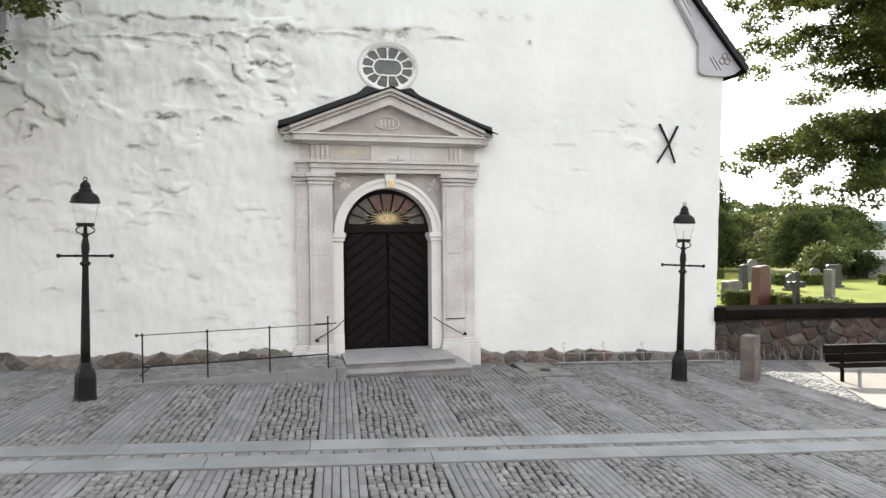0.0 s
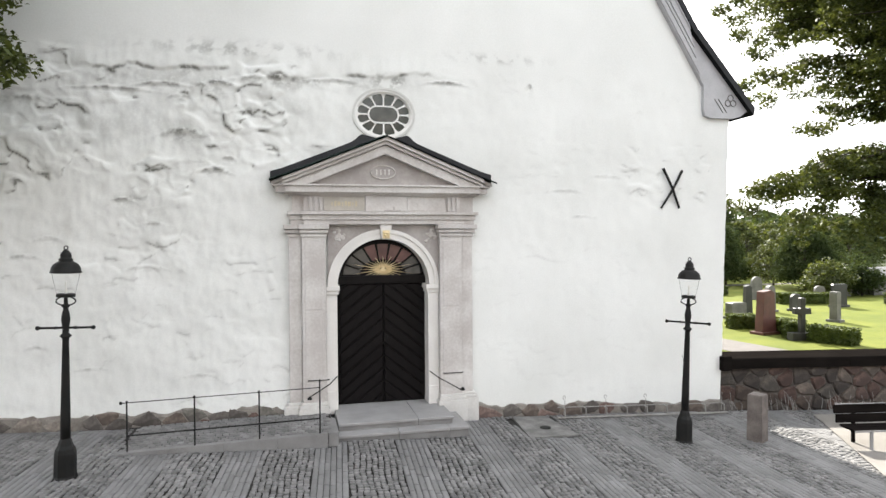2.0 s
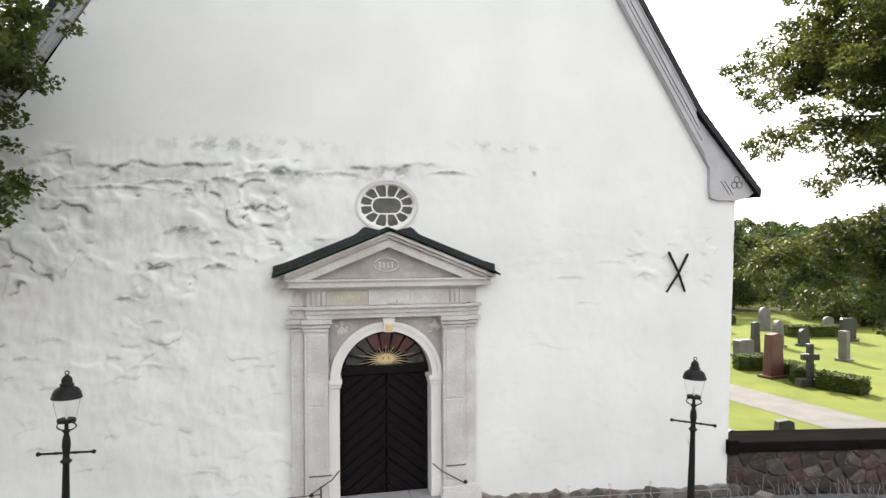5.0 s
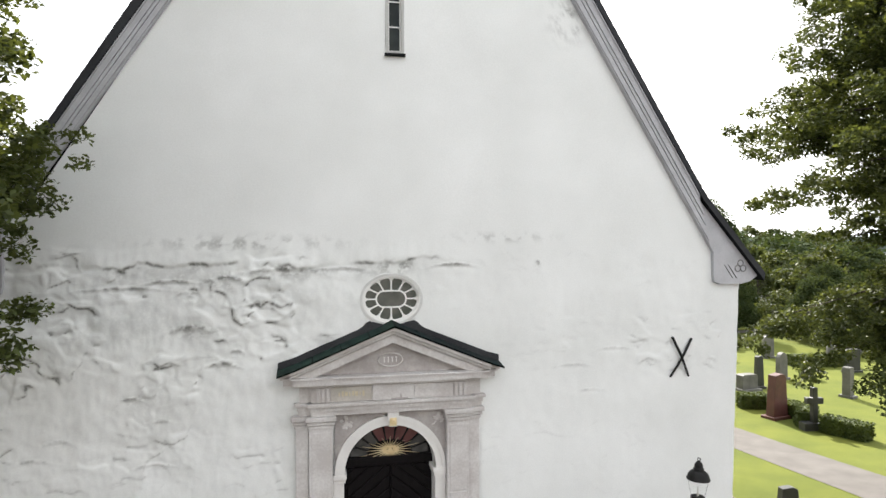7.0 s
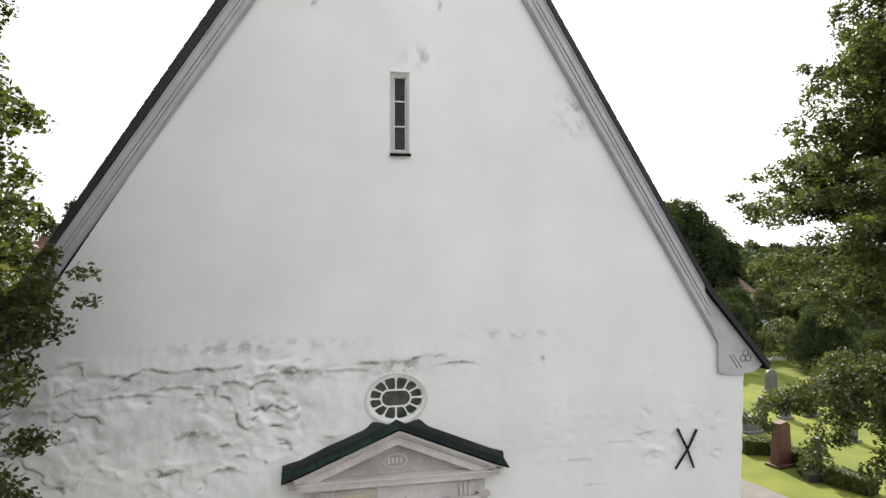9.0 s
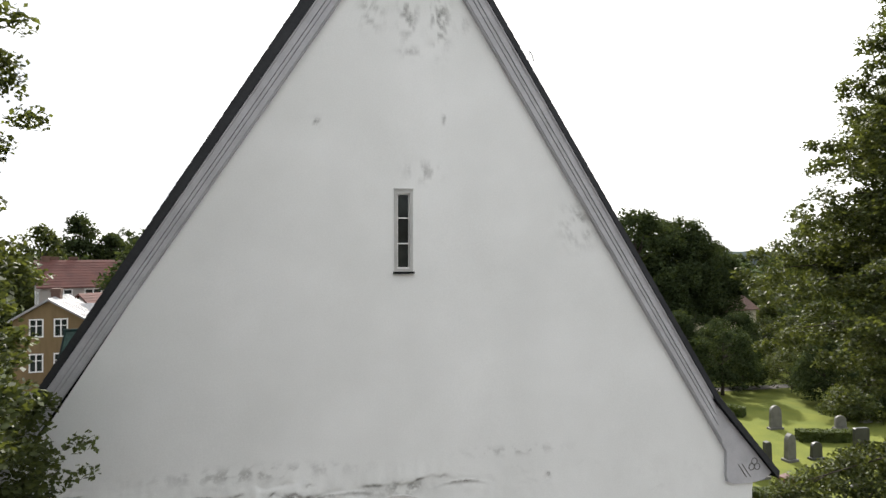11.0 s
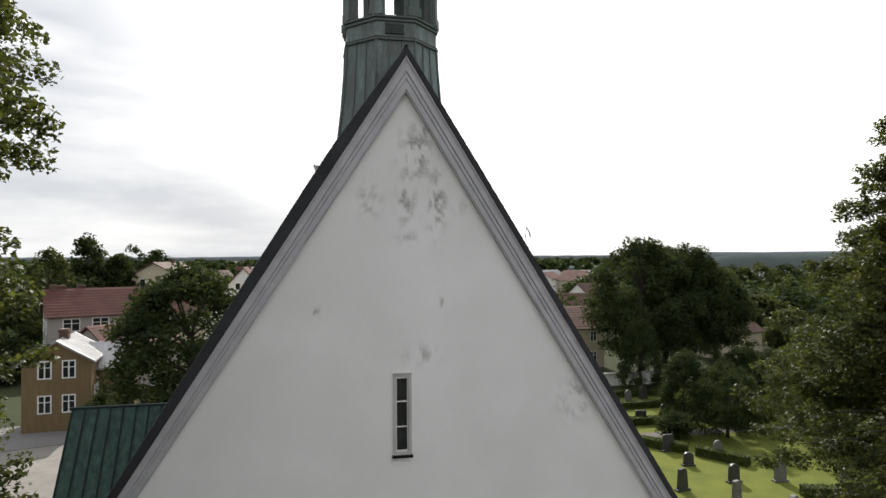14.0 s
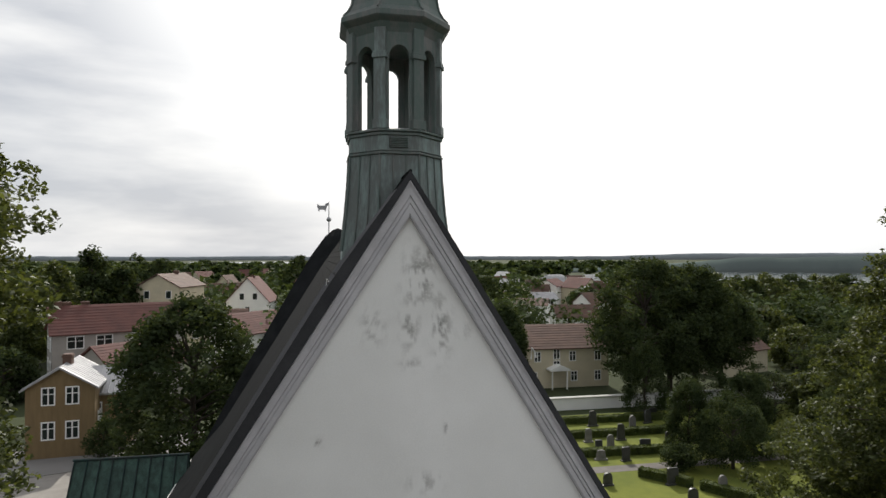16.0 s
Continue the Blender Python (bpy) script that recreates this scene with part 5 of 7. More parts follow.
# ---- granite bollard ----
bollard = thing("bollard", "square rough-hewn granite bollard on the cobbles", "bollard", (6.31, -2.1, -0.23))
BT = Matrix.Rotation(radians(28), 3, "Z")
bm = bmesh.new()
loft(bm, [[Vector((6.31 + 0.01 * z, -2.12, z)) + BT @ Vector((sx * w, sy * w, 0)) for sx, sy in ((-1, -1), (1, -1), (1, 1), (-1, 1))] for w, z in ((0.135, -0.4), (0.132, -0.2), (0.128, 0.2), (0.124, 0.58), (0.115, 0.60))])
bmesh.ops.subdivide_edges(bm, edges=bm.edges[:], cuts=3, use_grid_fill=True)
for v in bm.verts:
    v.co += v.normal * 0.006 * noise.noise(v.co * 9.0)
part("shaft", bm, BOLLARD_STONE, bollard, "grey-brown granite")

# ---- bench ----
bench = thing("bench", "dark wooden bench with pale metal legs by the stone wall", "bench", (8.6, -3.0, -0.33))
WALL_DIR = Vector((4.3, -0.7, 0.0)).normalized()
bench_m = Matrix.Translation((7.66, -3.0, -0.35)) @ Matrix.Rotation(math.atan2(WALL_DIR.y, WALL_DIR.x), 4, "Z")
for k in range(4):
    bm = bmesh.new()
    box(bm, -0.1, 0.05 + 0.105 * k, 0.40, 2.1, 0.145 + 0.105 * k, 0.435, bevel=0.006, m=bench_m)
    part("seat_slat", bm, COPING, bench)
for k in range(2):
    bm = bmesh.new()
    box(bm, -0.14 - 0.02 * k, 0.47 + 0.03 * k, 0.45 + 0.155 * k, 2.14, 0.50 + 0.03 * k, 0.60 + 0.155 * k, bevel=0.006, m=bench_m)
    part("back_slat", bm, COPING, bench)
for y, z, h in ((0.036, 0.402, 0.03), (0.528, 0.757, 0.012)):
    bm = bmesh.new()
    box(bm, -0.12, y, z, 2.12, y + 0.012, z + h, m=bench_m)
    part("edge_strip", bm, SHEET_GREY, bench, "pale metal edging")
for x in (0.22, 1.78):
    bm = bmesh.new()
    box(bm, x - 0.02, 0.08, -0.05, x + 0.02, 0.12, 0.40, m=bench_m)
    part("leg", bm, SHEET_GREY, bench)
    bm = bmesh.new()
    box(bm, x - 0.025, 0.515, -0.05, x + 0.025, 0.56, 0.74, m=bench_m)
    part("leg", bm, COPING, bench)

# ---- low rack at the wall foot, and dry stems along the churchyard wall ----
rack = thing("bicycle_rack", "low pale metal rack with thin uprights along the church wall", "bicycle rack", (5.0, -0.4, -0.18))
bm = bmesh.new()
tube(bm, [(3.25, -0.44, ground_z(3.25, -0.4) + 0.035), (7.0, -0.44, ground_z(7.0, -0.4) + 0.035)], 0.020, segs=6)
part("ground_rail", bm, RACK_GREY, rack)
bm = bmesh.new()
tube(bm, [(3.3, -0.30, ground_z(3.3, -0.4) + 0.20), (7.0, -0.30, ground_z(7.0, -0.4) + 0.20)], 0.010, segs=6)
part("upper_rail", bm, RACK_GREY, rack)
for k in range(9):
    x = 3.4 + 0.44 * k
    g = ground_z(x, -0.4)
    bm = bmesh.new()
    tube(bm, [(x, -0.44, g + 0.02), (x, -0.43, g + 0.20), (x + 0.005, -0.30, g + 0.20)], 0.013, segs=6)
    part("upright", bm, RACK_GREY, rack)
    # a thin wire with a curled top on each second one
    if k % 2 == 0:
        bm = bmesh.new()
        tube(bm, [(x + 0.03, -0.30, g + 0.05), (x + 0.09, -0.24, g + 0.30), (x + 0.04, -0.24, g + 0.37)] + [(x + 0.07 - 0.03 * math.cos(a), -0.24, g + 0.37 + 0.035 * math.sin(a)) for a in (0.6, 1.4, 2.2, 3.0, 3.8)], 0.006, segs=4)
        part("hooked_wire", bm, RACK_GREY, rack)
stems = thing("dry_climber", "dry pale climber stems along the churchyard wall foot", "plant", (9.0, -0.5, -0.35))
for k in range(44):
    bm = bmesh.new()
    x = 7.3 + 3.4 * random.random()
    y = -0.14 - 0.08 * random.random() - 0.163 * (x - 7.2)
    p = Vector((x, y, ground_z(x, y)))
    d = Vector((random.uniform(-0.14, 0.14), 0.05, random.uniform(0.20, 0.46)))
    tube(bm, [p, p + d * 0.6, p + d + Vector((random.uniform(-0.08, 0.08), 0.02, -0.02))], 0.006, 0.003, segs=4)
    part("stem", bm, RACK_GREY, stems)
twig = thing("climbing_twig", "single thin bare twig against the white wall", "plant", (6.25, -0.1, -0.25))
bm = bmesh.new()
tube(bm, [(6.33, -0.12, ground_z(6.3, 0)), (6.31, -0.07, 0.25), (6.27, -0.06, 0.6), (6.20, -0.06, 0.95)], 0.007, 0.003, segs=5)
part("stem", bm, BARK, twig)

# slab cover in the paving by the plinth
cover = thing("paving_slab", "large worn grey stone slab with an iron lid in the cobbles", "paving slab", (2.75, -0.75, -0.08))
bm = bmesh.new()
pts = [(2.42, -0.18), (3.12, -0.12), (3.22, -1.42), (2.28, -1.50)]
a = [bm.verts.new((x, y, ground_z(x, y) + 0.012)) for x, y in pts]
f = bm.faces.new(a)
r = bmesh.ops.extrude_face_region(bm, geom=[f])
bmesh.ops.translate(bm, vec=(0, 0, -0.08), verts=[v for v in r["geom"] if isinstance(v, bmesh.types.BMVert)])
bmesh.ops.recalc_face_normals(bm, faces=bm.faces[:])
part("slab", bm, SLAB_STONE, cover)
bm = bmesh.new()
lathe(bm, [(0.10, -0.09), (0.10, -0.062), (0.085, -0.06)], 18, 2.78, -0.95)
part("iron_lid", bm, BLACK_IRON, cover)


# ---- rough stones: plinth of the church and churchyard wall ----
def cut_cell(poly, p, q):
    """Keeps the part of a polygon that is nearer to p than to q."""
    mx, mz, nx, nz = (p[0] + q[0]) / 2, (p[1] + q[1]) / 2, q[0] - p[0], q[1] - p[1]
    res = []
    for (ax, az), (bx, bz) in zip(poly, poly[1:] + poly[:1]):
        da, db = (ax - mx) * nx + (az - mz) * nz, (bx - mx) * nx + (bz - mz) * nz
        if da <= 0:
            res.append((ax, az))
        if (da < 0) != (db < 0):
            f = da / (da - db)
            res.append((ax + (bx - ax) * f, az + (bz - az) * f))
    return res


def lay_stones(parent, place, u0, u1, low, high, proud, material, wide, tall, gap):
    """Irregular fieldstones fitted to one another with mortar between; place(u, z) gives the wall's face and its turn."""
    z0, z1 = min(low(u) for u in np.linspace(u0, u1, 20)) - 0.1, max(high(u) for u in np.linspace(u0, u1, 20))
    seeds = []
    for _ in range(9000):
        c = (random.uniform(u0, u1), random.uniform(z0, z1))
        r = random.choice((0.6, 0.8, 1.0, 1.0))
        if all(((c[0] - d[0]) / wide) ** 2 + ((c[1] - d[1]) / tall) ** 2 > (0.5 * (r + d[2])) ** 2 for d in seeds):
            seeds.append((c[0], c[1], r))
    for c in seeds:
        if not low(c[0]) - 0.06 < c[1] < high(c[0]):
            continue
        poly = [(c[0] - wide, c[1] - tall), (c[0] + wide, c[1] - tall), (c[0] + wide, c[1] + tall), (c[0] - wide, c[1] + tall)]
        for d in seeds:
            if d is not c and abs(d[0] - c[0]) < 2 * wide and abs(d[1] - c[1]) < 2 * tall:
                poly = cut_cell(poly, c, d)
        poly = [(u, min(z, high(u) + 0.02)) for u, z in poly]
        if len(poly) < 3:
            continue
        mu, mz = sum(u for u, z in poly) / len(poly), sum(z for u, z in poly) / len(poly)
        # corners knocked off
        ring = []
        for (pu, pz), (qu, qz) in zip(poly, poly[1:] + poly[:1]):
            for f in (0.22, 0.78):
                ring.append((pu + (qu - pu) * f - mu + random.uniform(-0.012, 0.012), pz + (qz - pz) * f - mz + random.uniform(-0.012, 0.012)))
        k = len(ring)
        verts = []
        d = proud * random.uniform(0.5, 1.3)
        for back, y in ((0.0, 0.03), (gap, -0.35 * d), (gap + 0.035, -0.95 * d)):
            for u, z in ring:
                s_ = max(0.25, 1 - back / max(0.03, math.hypot(u, z)))
                verts.append((u * s_, y, z * s_))
        verts.append((random.uniform(-0.03, 0.03), -d, random.uniform(-0.03, 0.03)))
        faces = [(r_ * k + i, r_ * k + (i + 1) % k, (r_ + 1) * k + (i + 1) % k, (r_ + 1) * k + i) for r_ in range(2) for i in range(k)] + [(2 * k + i, 2 * k + (i + 1) % k, 3 * k) for i in range(k)]
        me = bpy.data.meshes.new("stone")
        me.from_pydata(verts, [], faces)
        me.materials.append(material)
        p, turn = place(mu, mz)
        ob = new("stone", me)
        ob.parent = parent
        ob.matrix_parent_inverse = parent.matrix_basis.inverted()
        ob.matrix_basis = Matrix.Translation(p) @ Matrix.Rotation(turn, 4, "Z")


def plinth_top(x):
    """Ragged lower edge of the plaster."""
    return ground_z(x, -0.1) + 0.22 + 0.19 * fbm(x * 1.1, 50.0) + 0.05 * fbm(x * 4.0, 51.0) + (0.06 if x < 0 else 0.0) + 0.10 * smooth01(3.4, 1.9, x) * (x > 0)


wall_yard = thing("churchyard_wall", "low fieldstone churchyard wall with a black tarred coping", "stone wall", (14, -0.8, -0.5))
W0, W1 = Vector((7.18, 0.10, 0)), Vector((30.0, -3.62, 0))
wdir = (W1 - W0).normalized()
wn_ = Vector((wdir.y, -wdir.x, 0))
wturn = math.atan2(wdir.y, wdir.x)
bm = bmesh.new()
L = (W1 - W0).length
box(bm, 0, 0.0, -1.4, L, 0.55, 0.575, m=Matrix.Translation(W0) @ Matrix.Rotation(wturn, 4, "Z"))
part("core", bm, MORTAR_DARK, wall_yard)
for k in range(8):
    bm = bmesh.new()
    a, b = L * k / 8 + 0.004, L * (k + 1) / 8 - 0.004
    m = Matrix.Translation(W0) @ Matrix.Rotation(wturn, 4, "Z")
    loft(bm, [[m @ Vector((u, y, z)) for y, z in ((-0.12, 0.575), (-0.13, 0.785), (-0.10, 0.80), (0.62, 0.815), (0.65, 0.80), (0.65, 0.575))] for u in (a, b)])
    bmesh.ops.recalc_face_normals(bm, faces=bm.faces[:])
    part("coping", bm, COPING, wall_yard, "black tarred timber coping")
bm = bmesh.new()
box(bm, 7.14, -0.12, 0.55, 7.36, 0.3, 0.86, bevel=0.02)
part("coping_end", bm, COPING, wall_yard)


# ---- churchyard ----
def gravestone(name, x, y, w, h, d, material, label, turn=0.0, shape="slab"):
    g = ground_z(x, y)
    st = thing(name, label, "gravestone", (x, y, g), group="gravestones")
    m = Matrix.Translation((x, y, g)) @ Matrix.Rotation(turn, 4, "Z")
    bm = bmesh.new()
    if shape == "round":
        prism(bm, [(-w / 2, -0.1), (w / 2, -0.1), (w / 2 * 0.92, h * 0.72)] + [(w / 2 * 0.92 * math.cos(math.pi * i / 8), h * 0.72 + h * 0.28 * math.sin(math.pi * i / 8)) for i in range(1, 8)] + [(-w / 2 * 0.92, h * 0.72)], -d / 2, d / 2)
    elif shape == "taper":
        prism(bm, [(-w / 2, -0.1), (w / 2, -0.1), (w / 2 * 0.72, h * 0.94), (w / 2 * 0.3, h), (-w / 2 * 0.66, h * 0.97)], -d / 2, d / 2)
    elif shape == "cross":
        prism(bm, [(-w * .12, 0.3), (w * .12, 0.3), (w * .12, h * .62), (w * .42, h * .62), (w * .42, h * .76), (w * .12, h * .76), (w * .12, h), (-w * .12, h), (-w * .12, h * .76), (-w * .42, h * .76), (-w * .42, h * .62), (-w * .12, h * .62)], -d / 2, d / 2)
    else:
        prism(bm, [(-w / 2, -0.1), (w / 2, -0.1), (w / 2, h * 0.95), (w * 0.42, h), (-w * 0.42, h), (-w / 2, h * 0.95)], -d / 2, d / 2)
    bmesh.ops.bevel(bm, geom=bm.edges[:], offset=0.012, segments=1, affect="EDGES")
    bmesh.ops.transform(bm, matrix=m, verts=bm.verts[:])
    part("stone", bm, material, st)
    bm = bmesh.new()
    box(bm, -w * 0.62, -d * 0.9, -0.12, w * 0.62, d * 0.9, 0.12 if shape != "cross" else 0.32, bevel=0.02, m=m)
    part("base", bm, material, st)
    return st


def hedge(x0, y0, x1, y1, w, h):
    """A clipped box hedge: a core with many small leaves standing out of it."""
    a, b = Vector((x0, y0, 0)), Vector((x1, y1, 0))
    g = ground_z((x0 + x1) / 2, (y0 + y1) / 2)
    hd = thing("hedge", "low clipped green box hedge", "hedge", ((x0 + x1) / 2, (y0 + y1) / 2, g), group="churchyard hedges")
    ln = (b - a).length
    m = Matrix.Translation((*((a + b) / 2).xy, g)) @ Matrix.Rotation(math.atan2(y1 - y0, x1 - x0), 4, "Z")
    n = int(480 * ln * (w + 2 * h))
    pts = np.random.rand(n, 3) * np.array((ln, w, h)) - np.array((ln / 2, w / 2, 0))
    side = np.random.randint(0, 5, n)
    pts[side == 0, 2] = h
    pts[side == 1, 1] = -w / 2
    pts[side == 2, 1] = w / 2
    pts[side == 3, 0] = np.sign(pts[side == 3, 0]) * ln / 2
    pts += np.random.normal(0, 0.02, pts.shape)
    pts = np.array([(m @ Vector(p)) for p in pts])
    vs, fs = leaf_quads(pts, 0.058)
    mesh_part("foliage", vs, fs, HEDGE, hd)
    bm = bmesh.new()
    box(bm, -ln / 2 + 0.03, -w / 2 + 0.03, -0.1, ln / 2 - 0.03, w / 2 - 0.03, h - 0.03, m=m)
    part("core", bm, HEDGE, hd)
    return hd


# ---- leaves and trees ----
def leaf_quads(pts, size, up=0.55, droop=0.0):
    """Small folded leaves at the given places, turned every way, more of them lying flat than standing."""
    n = len(pts)
    nrm = np.random.normal(0, 1, (n, 3))
    nrm[:, 2] = np.abs(nrm[:, 2]) + up
    nrm /= np.linalg.norm(nrm, axis=1)[:, None]
    t = np.random.normal(0, 1, (n, 3))
    t[:, 2] -= droop
    t -= nrm * np.sum(t * nrm, axis=1)[:, None]
    t /= np.linalg.norm(t, axis=1)[:, None] + 1e-9
    b = np.cross(nrm, t)
    s = size * np.random.uniform(0.65, 1.35, (n, 1))
    v = np.stack([pts - t * s, pts + b * s * 0.62 + nrm * s * 0.18, pts + t * s, pts - b * s * 0.62 + nrm * s * 0.18], axis=1).reshape(-1, 3)
    return v, np.arange(n * 4, dtype=np.int32).reshape(-1, 4)


def crown_points(clumps, per, flat=0.55):
    """Leaf places gathered in flattened sprays; clumps: rows of x, y, z, radius."""
    out = []
    for x, y, z, r in clumps:
        n = max(8, int(per * r * r))
        p = np.random.normal(0, 1, (n, 3))
        p /= np.linalg.norm(p, axis=1)[:, None]
        p *= (np.random.rand(n, 1) ** 0.45) * r
        p[:, 2] *= flat
        p[:, 2] -= 0.18 * (p[:, 0] ** 2 + p[:, 1] ** 2) / max(r, 0.1)
        out.append(p + np.array((x, y, z)))
    return np.concatenate(out)


def make_tree(name, label, x, y, base, trunk_r, height, clumps, per, leaf, material, limbs=24, flat=0.55, group="", droop=0.0, lines=()):
    tr = thing(name, label, "tree", (x, y, base), group=group)
    bm = bmesh.new()
    top = Vector((x + 0.2, y, base + height * 0.8))
    tube(bm, [(x, y, base - 0.3), (x + 0.03, y + 0.02, base + height * 0.2), (x - 0.05, y, base + height * 0.5), top], trunk_r, trunk_r * 0.25, segs=10)
    for c in random.sample(list(map(tuple, clumps)), min(limbs, len(clumps))):
        zb = max(base + height * 0.16, min(base + height * 0.72, c[2] - 0.35 * math.hypot(c[0] - x, c[1] - y)))
        p0, p2 = Vector((x, y, zb)), Vector(c[:3])
        mid = p0.lerp(p2, 0.55) + Vector((0, 0, 0.08 * (p2 - p0).length))
        tube(bm, [p0, mid, p2], trunk_r * 0.28, 0.018, segs=6)
    for ln in lines:
        tube(bm, ln, 0.06, 0.010, segs=5)
    part("trunk", bm, BARK, tr)
    pts = crown_points(clumps, per, flat)
    vs, fs = leaf_quads(pts, leaf, droop=droop)
    mesh_part("crown", vs, fs, material, tr)
    return tr


def clumps_in(cx, cy, z0, z1, radius, count, r0, r1, profile, seed, shell=0.45):
    """Clump centres in a crown whose radius follows profile(u), u from 0 at its foot to 1 at its top."""
    rnd = random.Random(seed)
    res = []
    while len(res) < count:
        u = rnd.random()
        a = rnd.random() * 2 * math.pi
        rr = radius * profile(u) * (1 + 0.16 * noise.noise(Vector((math.cos(a) * 2.1, math.sin(a) * 2.1, u * 6 + seed))))
        d = rr * (shell + (1 - shell) * math.sqrt(rnd.random()))
        if rnd.random() > 0.35 + 0.65 * profile(u):
            continue
        res.append((cx + d * math.cos(a), cy + d * math.sin(a), z0 + (z1 - z0) * u + rnd.uniform(-0.2, 0.2), rnd.uniform(r0, r1)))
    return res


def boughs_in(cx, cy, heights, radii, seed, step=0.74, arms=9, own=()):
    """Leafy tiers: boughs that leave the trunk, rise and nod, each with flat sprays along its outer part.
    Gives the sprays (x, y, z, radius) and the boughs' own lines. own: extra boughs as (azimuth, reach, z)."""
    rnd = random.Random(seed)
    rows, lines = [], []
    todo = list(own)
    z = heights[0]
    while z < heights[-1]:
        turn = rnd.random() * 6.28
        for k in range(arms):
            zz = z + rnd.uniform(-0.38, 0.38)
            todo.append((turn + 6.283 * (k + rnd.uniform(-0.35, 0.35)) / arms, float(np.interp(zz, heights, radii)) * rnd.choice((0.62, 0.8, 0.92, 1.0, 1.03)), zz))
        z += step
    span = heights[-1] - heights[0]
    for a, reach, zt in todo:
        u = (zt - heights[0]) / span
        zr = zt - reach * (0.55 * u - 0.12) if u < 0.9 else zt - 0.8 * reach
        d, s = Vector((math.cos(a), math.sin(a), 0)), Vector((-math.sin(a), math.cos(a), 0))
        bend = rnd.uniform(-0.12, 0.12) * reach
        way = lambda f: Vector((cx, cy, zr)) + d * (reach * f) + s * (bend * math.sin(math.pi * f)) + Vector((0, 0, (zt - zr) * f + 0.10 * reach * math.sin(math.pi * f)))
        lines.append([way(f) for f in (0.0, 0.3, 0.55, 0.8)])
        f = 0.34 if reach > 1.5 else 0.1
        while f < 1.0:
            wide = 0.78 * math.sin(math.pi * min(1.0, 0.22 + 0.72 * f)) * min(1.0, reach / 3)
            for q in range(2):
                o = rnd.uniform(-1, 1) * wide
                c = way(f) + s * o + Vector((0, 0, rnd.uniform(-0.36, 0.16) - 0.28 * abs(o))) + d * rnd.uniform(-0.12, 0.12)
                rows.append((c.x, c.y, c.z, rnd.uniform(0.30, 0.60) * (1.0 - 0.35 * f)))
            f += 0.46 / max(reach, 0.8)
    return rows, lines


oval = lambda u: max(0.05, math.sin(math.pi * min(1, (0.10 + 0.90 * u) ** 0.8)) ** 0.6)
tall = lambda u: (0.72 + 0.28 * math.sin(math.pi * u)) * (1 - 0.55 * smooth01(0.62, 1.0, u))
dome = lambda u: math.sqrt(max(0.02, 1 - u ** 2.2))


def grown(heights, radii):
    """A crown profile given by its radius at a few heights, as a share of its height and breadth."""
    lo, hi, wide = heights[0], heights[-1], max(radii)
    return lambda u: float(np.interp(lo + (hi - lo) * u, heights, radii)) / wide

# large lindens on either side of the square
WEST_H, WEST_R = (5.3, 5.7, 7.0, 9.2, 10.4, 11.2, 13.0, 14.6, 16.3, 17.6, 18.6), (3.9, 4.7, 4.7, 4.6, 4.3, 4.0, 4.1, 4.1, 4.4, 4.3, 2.8)
EAST_H, EAST_R = (4.8, 5.8, 6.7, 7.5, 9.0, 10.3, 11.3, 12.6, 13.5, 14.8, 16.7, 18.0, 19.4), (1.8, 2.6, 4.2, 6.0, 6.5, 6.4, 5.5, 5.0, 4.8, 3.8, 3.2, 2.5, 1.3)
# single low boughs: azimuth, reach, height of the tip
WEST_BOUGHS = ((0.12, 5.05, 8.1), (-0.25, 5.05, 7.3), (0.0, 4.5, 5.5))
EAST_BOUGHS = ((3.08, 6.7, 4.3), (3.0, 7.0, 4.4), (3.62, 6.6, 4.0), (3.9, 6.0, 4.0), (3.27, 6.7, 3.7), (3.2, 5.6, 4.7), (3.5, 6.2, 3.3), (3.75, 5.4, 3.3), (4.1, 5.2, 3.6), (2.85, 5.2, 4.5), (4.5, 5.0, 3.6), (5.2, 5.0, 3.8), (1.2, 5.0, 4.0))
EAST_BOUGHS += tuple((2.7 + 0.21 * ((k * 3) % 8), 4.6 + 0.55 * ((k * 5) % 4), 3.4 + 0.3 * (k % 5)) for k in range(4))


def side_boughs(heights, radii, z0, z1, a0, a1, seed, gap=0.34):
    """Extra full-length boughs towards the open square."""
    rnd = random.Random(seed)
    return tuple((a0 + (a1 - a0) * rnd.random(), float(np.interp(z, heights, radii)) * rnd.uniform(0.9, 1.04), z) for z in np.arange(z0, z1, gap))


core_w = clumps_in(-9.4, -3.2, 5.6, 18.4, 3.5, 150, 0.6, 0.9, grown(WEST_H, WEST_R), 12, shell=0.35)
core_e = clumps_in(16.0, 1.3, 6.6, 18.6, 4.6, 200, 0.6, 1.0, grown(EAST_H, EAST_R), 24, shell=0.3)
rows_w, lines_w = boughs_in(-9.4, -3.2, WEST_H, WEST_R, 11, arms=8, own=side_boughs(WEST_H, WEST_R, 5.6, 18.2, -0.7, 0.9, 3, 0.2) + WEST_BOUGHS)
make_tree("linden_tree", "large green linden with drooping leafy branches, west of the door", -9.4, -3.2, ground_z(-9.4, -3.2), 0.36, 17.5,
          rows_w + core_w, 980, 0.050, LEAF, limbs=0, group="lindens", droop=0.6, flat=0.62, lines=lines_w)
rows_e, lines_e = boughs_in(16.0, 1.3, EAST_H, EAST_R, 23, arms=8, own=side_boughs(EAST_H, EAST_R, 7.3, 18.6, 2.5, 4.2, 5, 0.26) + EAST_BOUGHS)
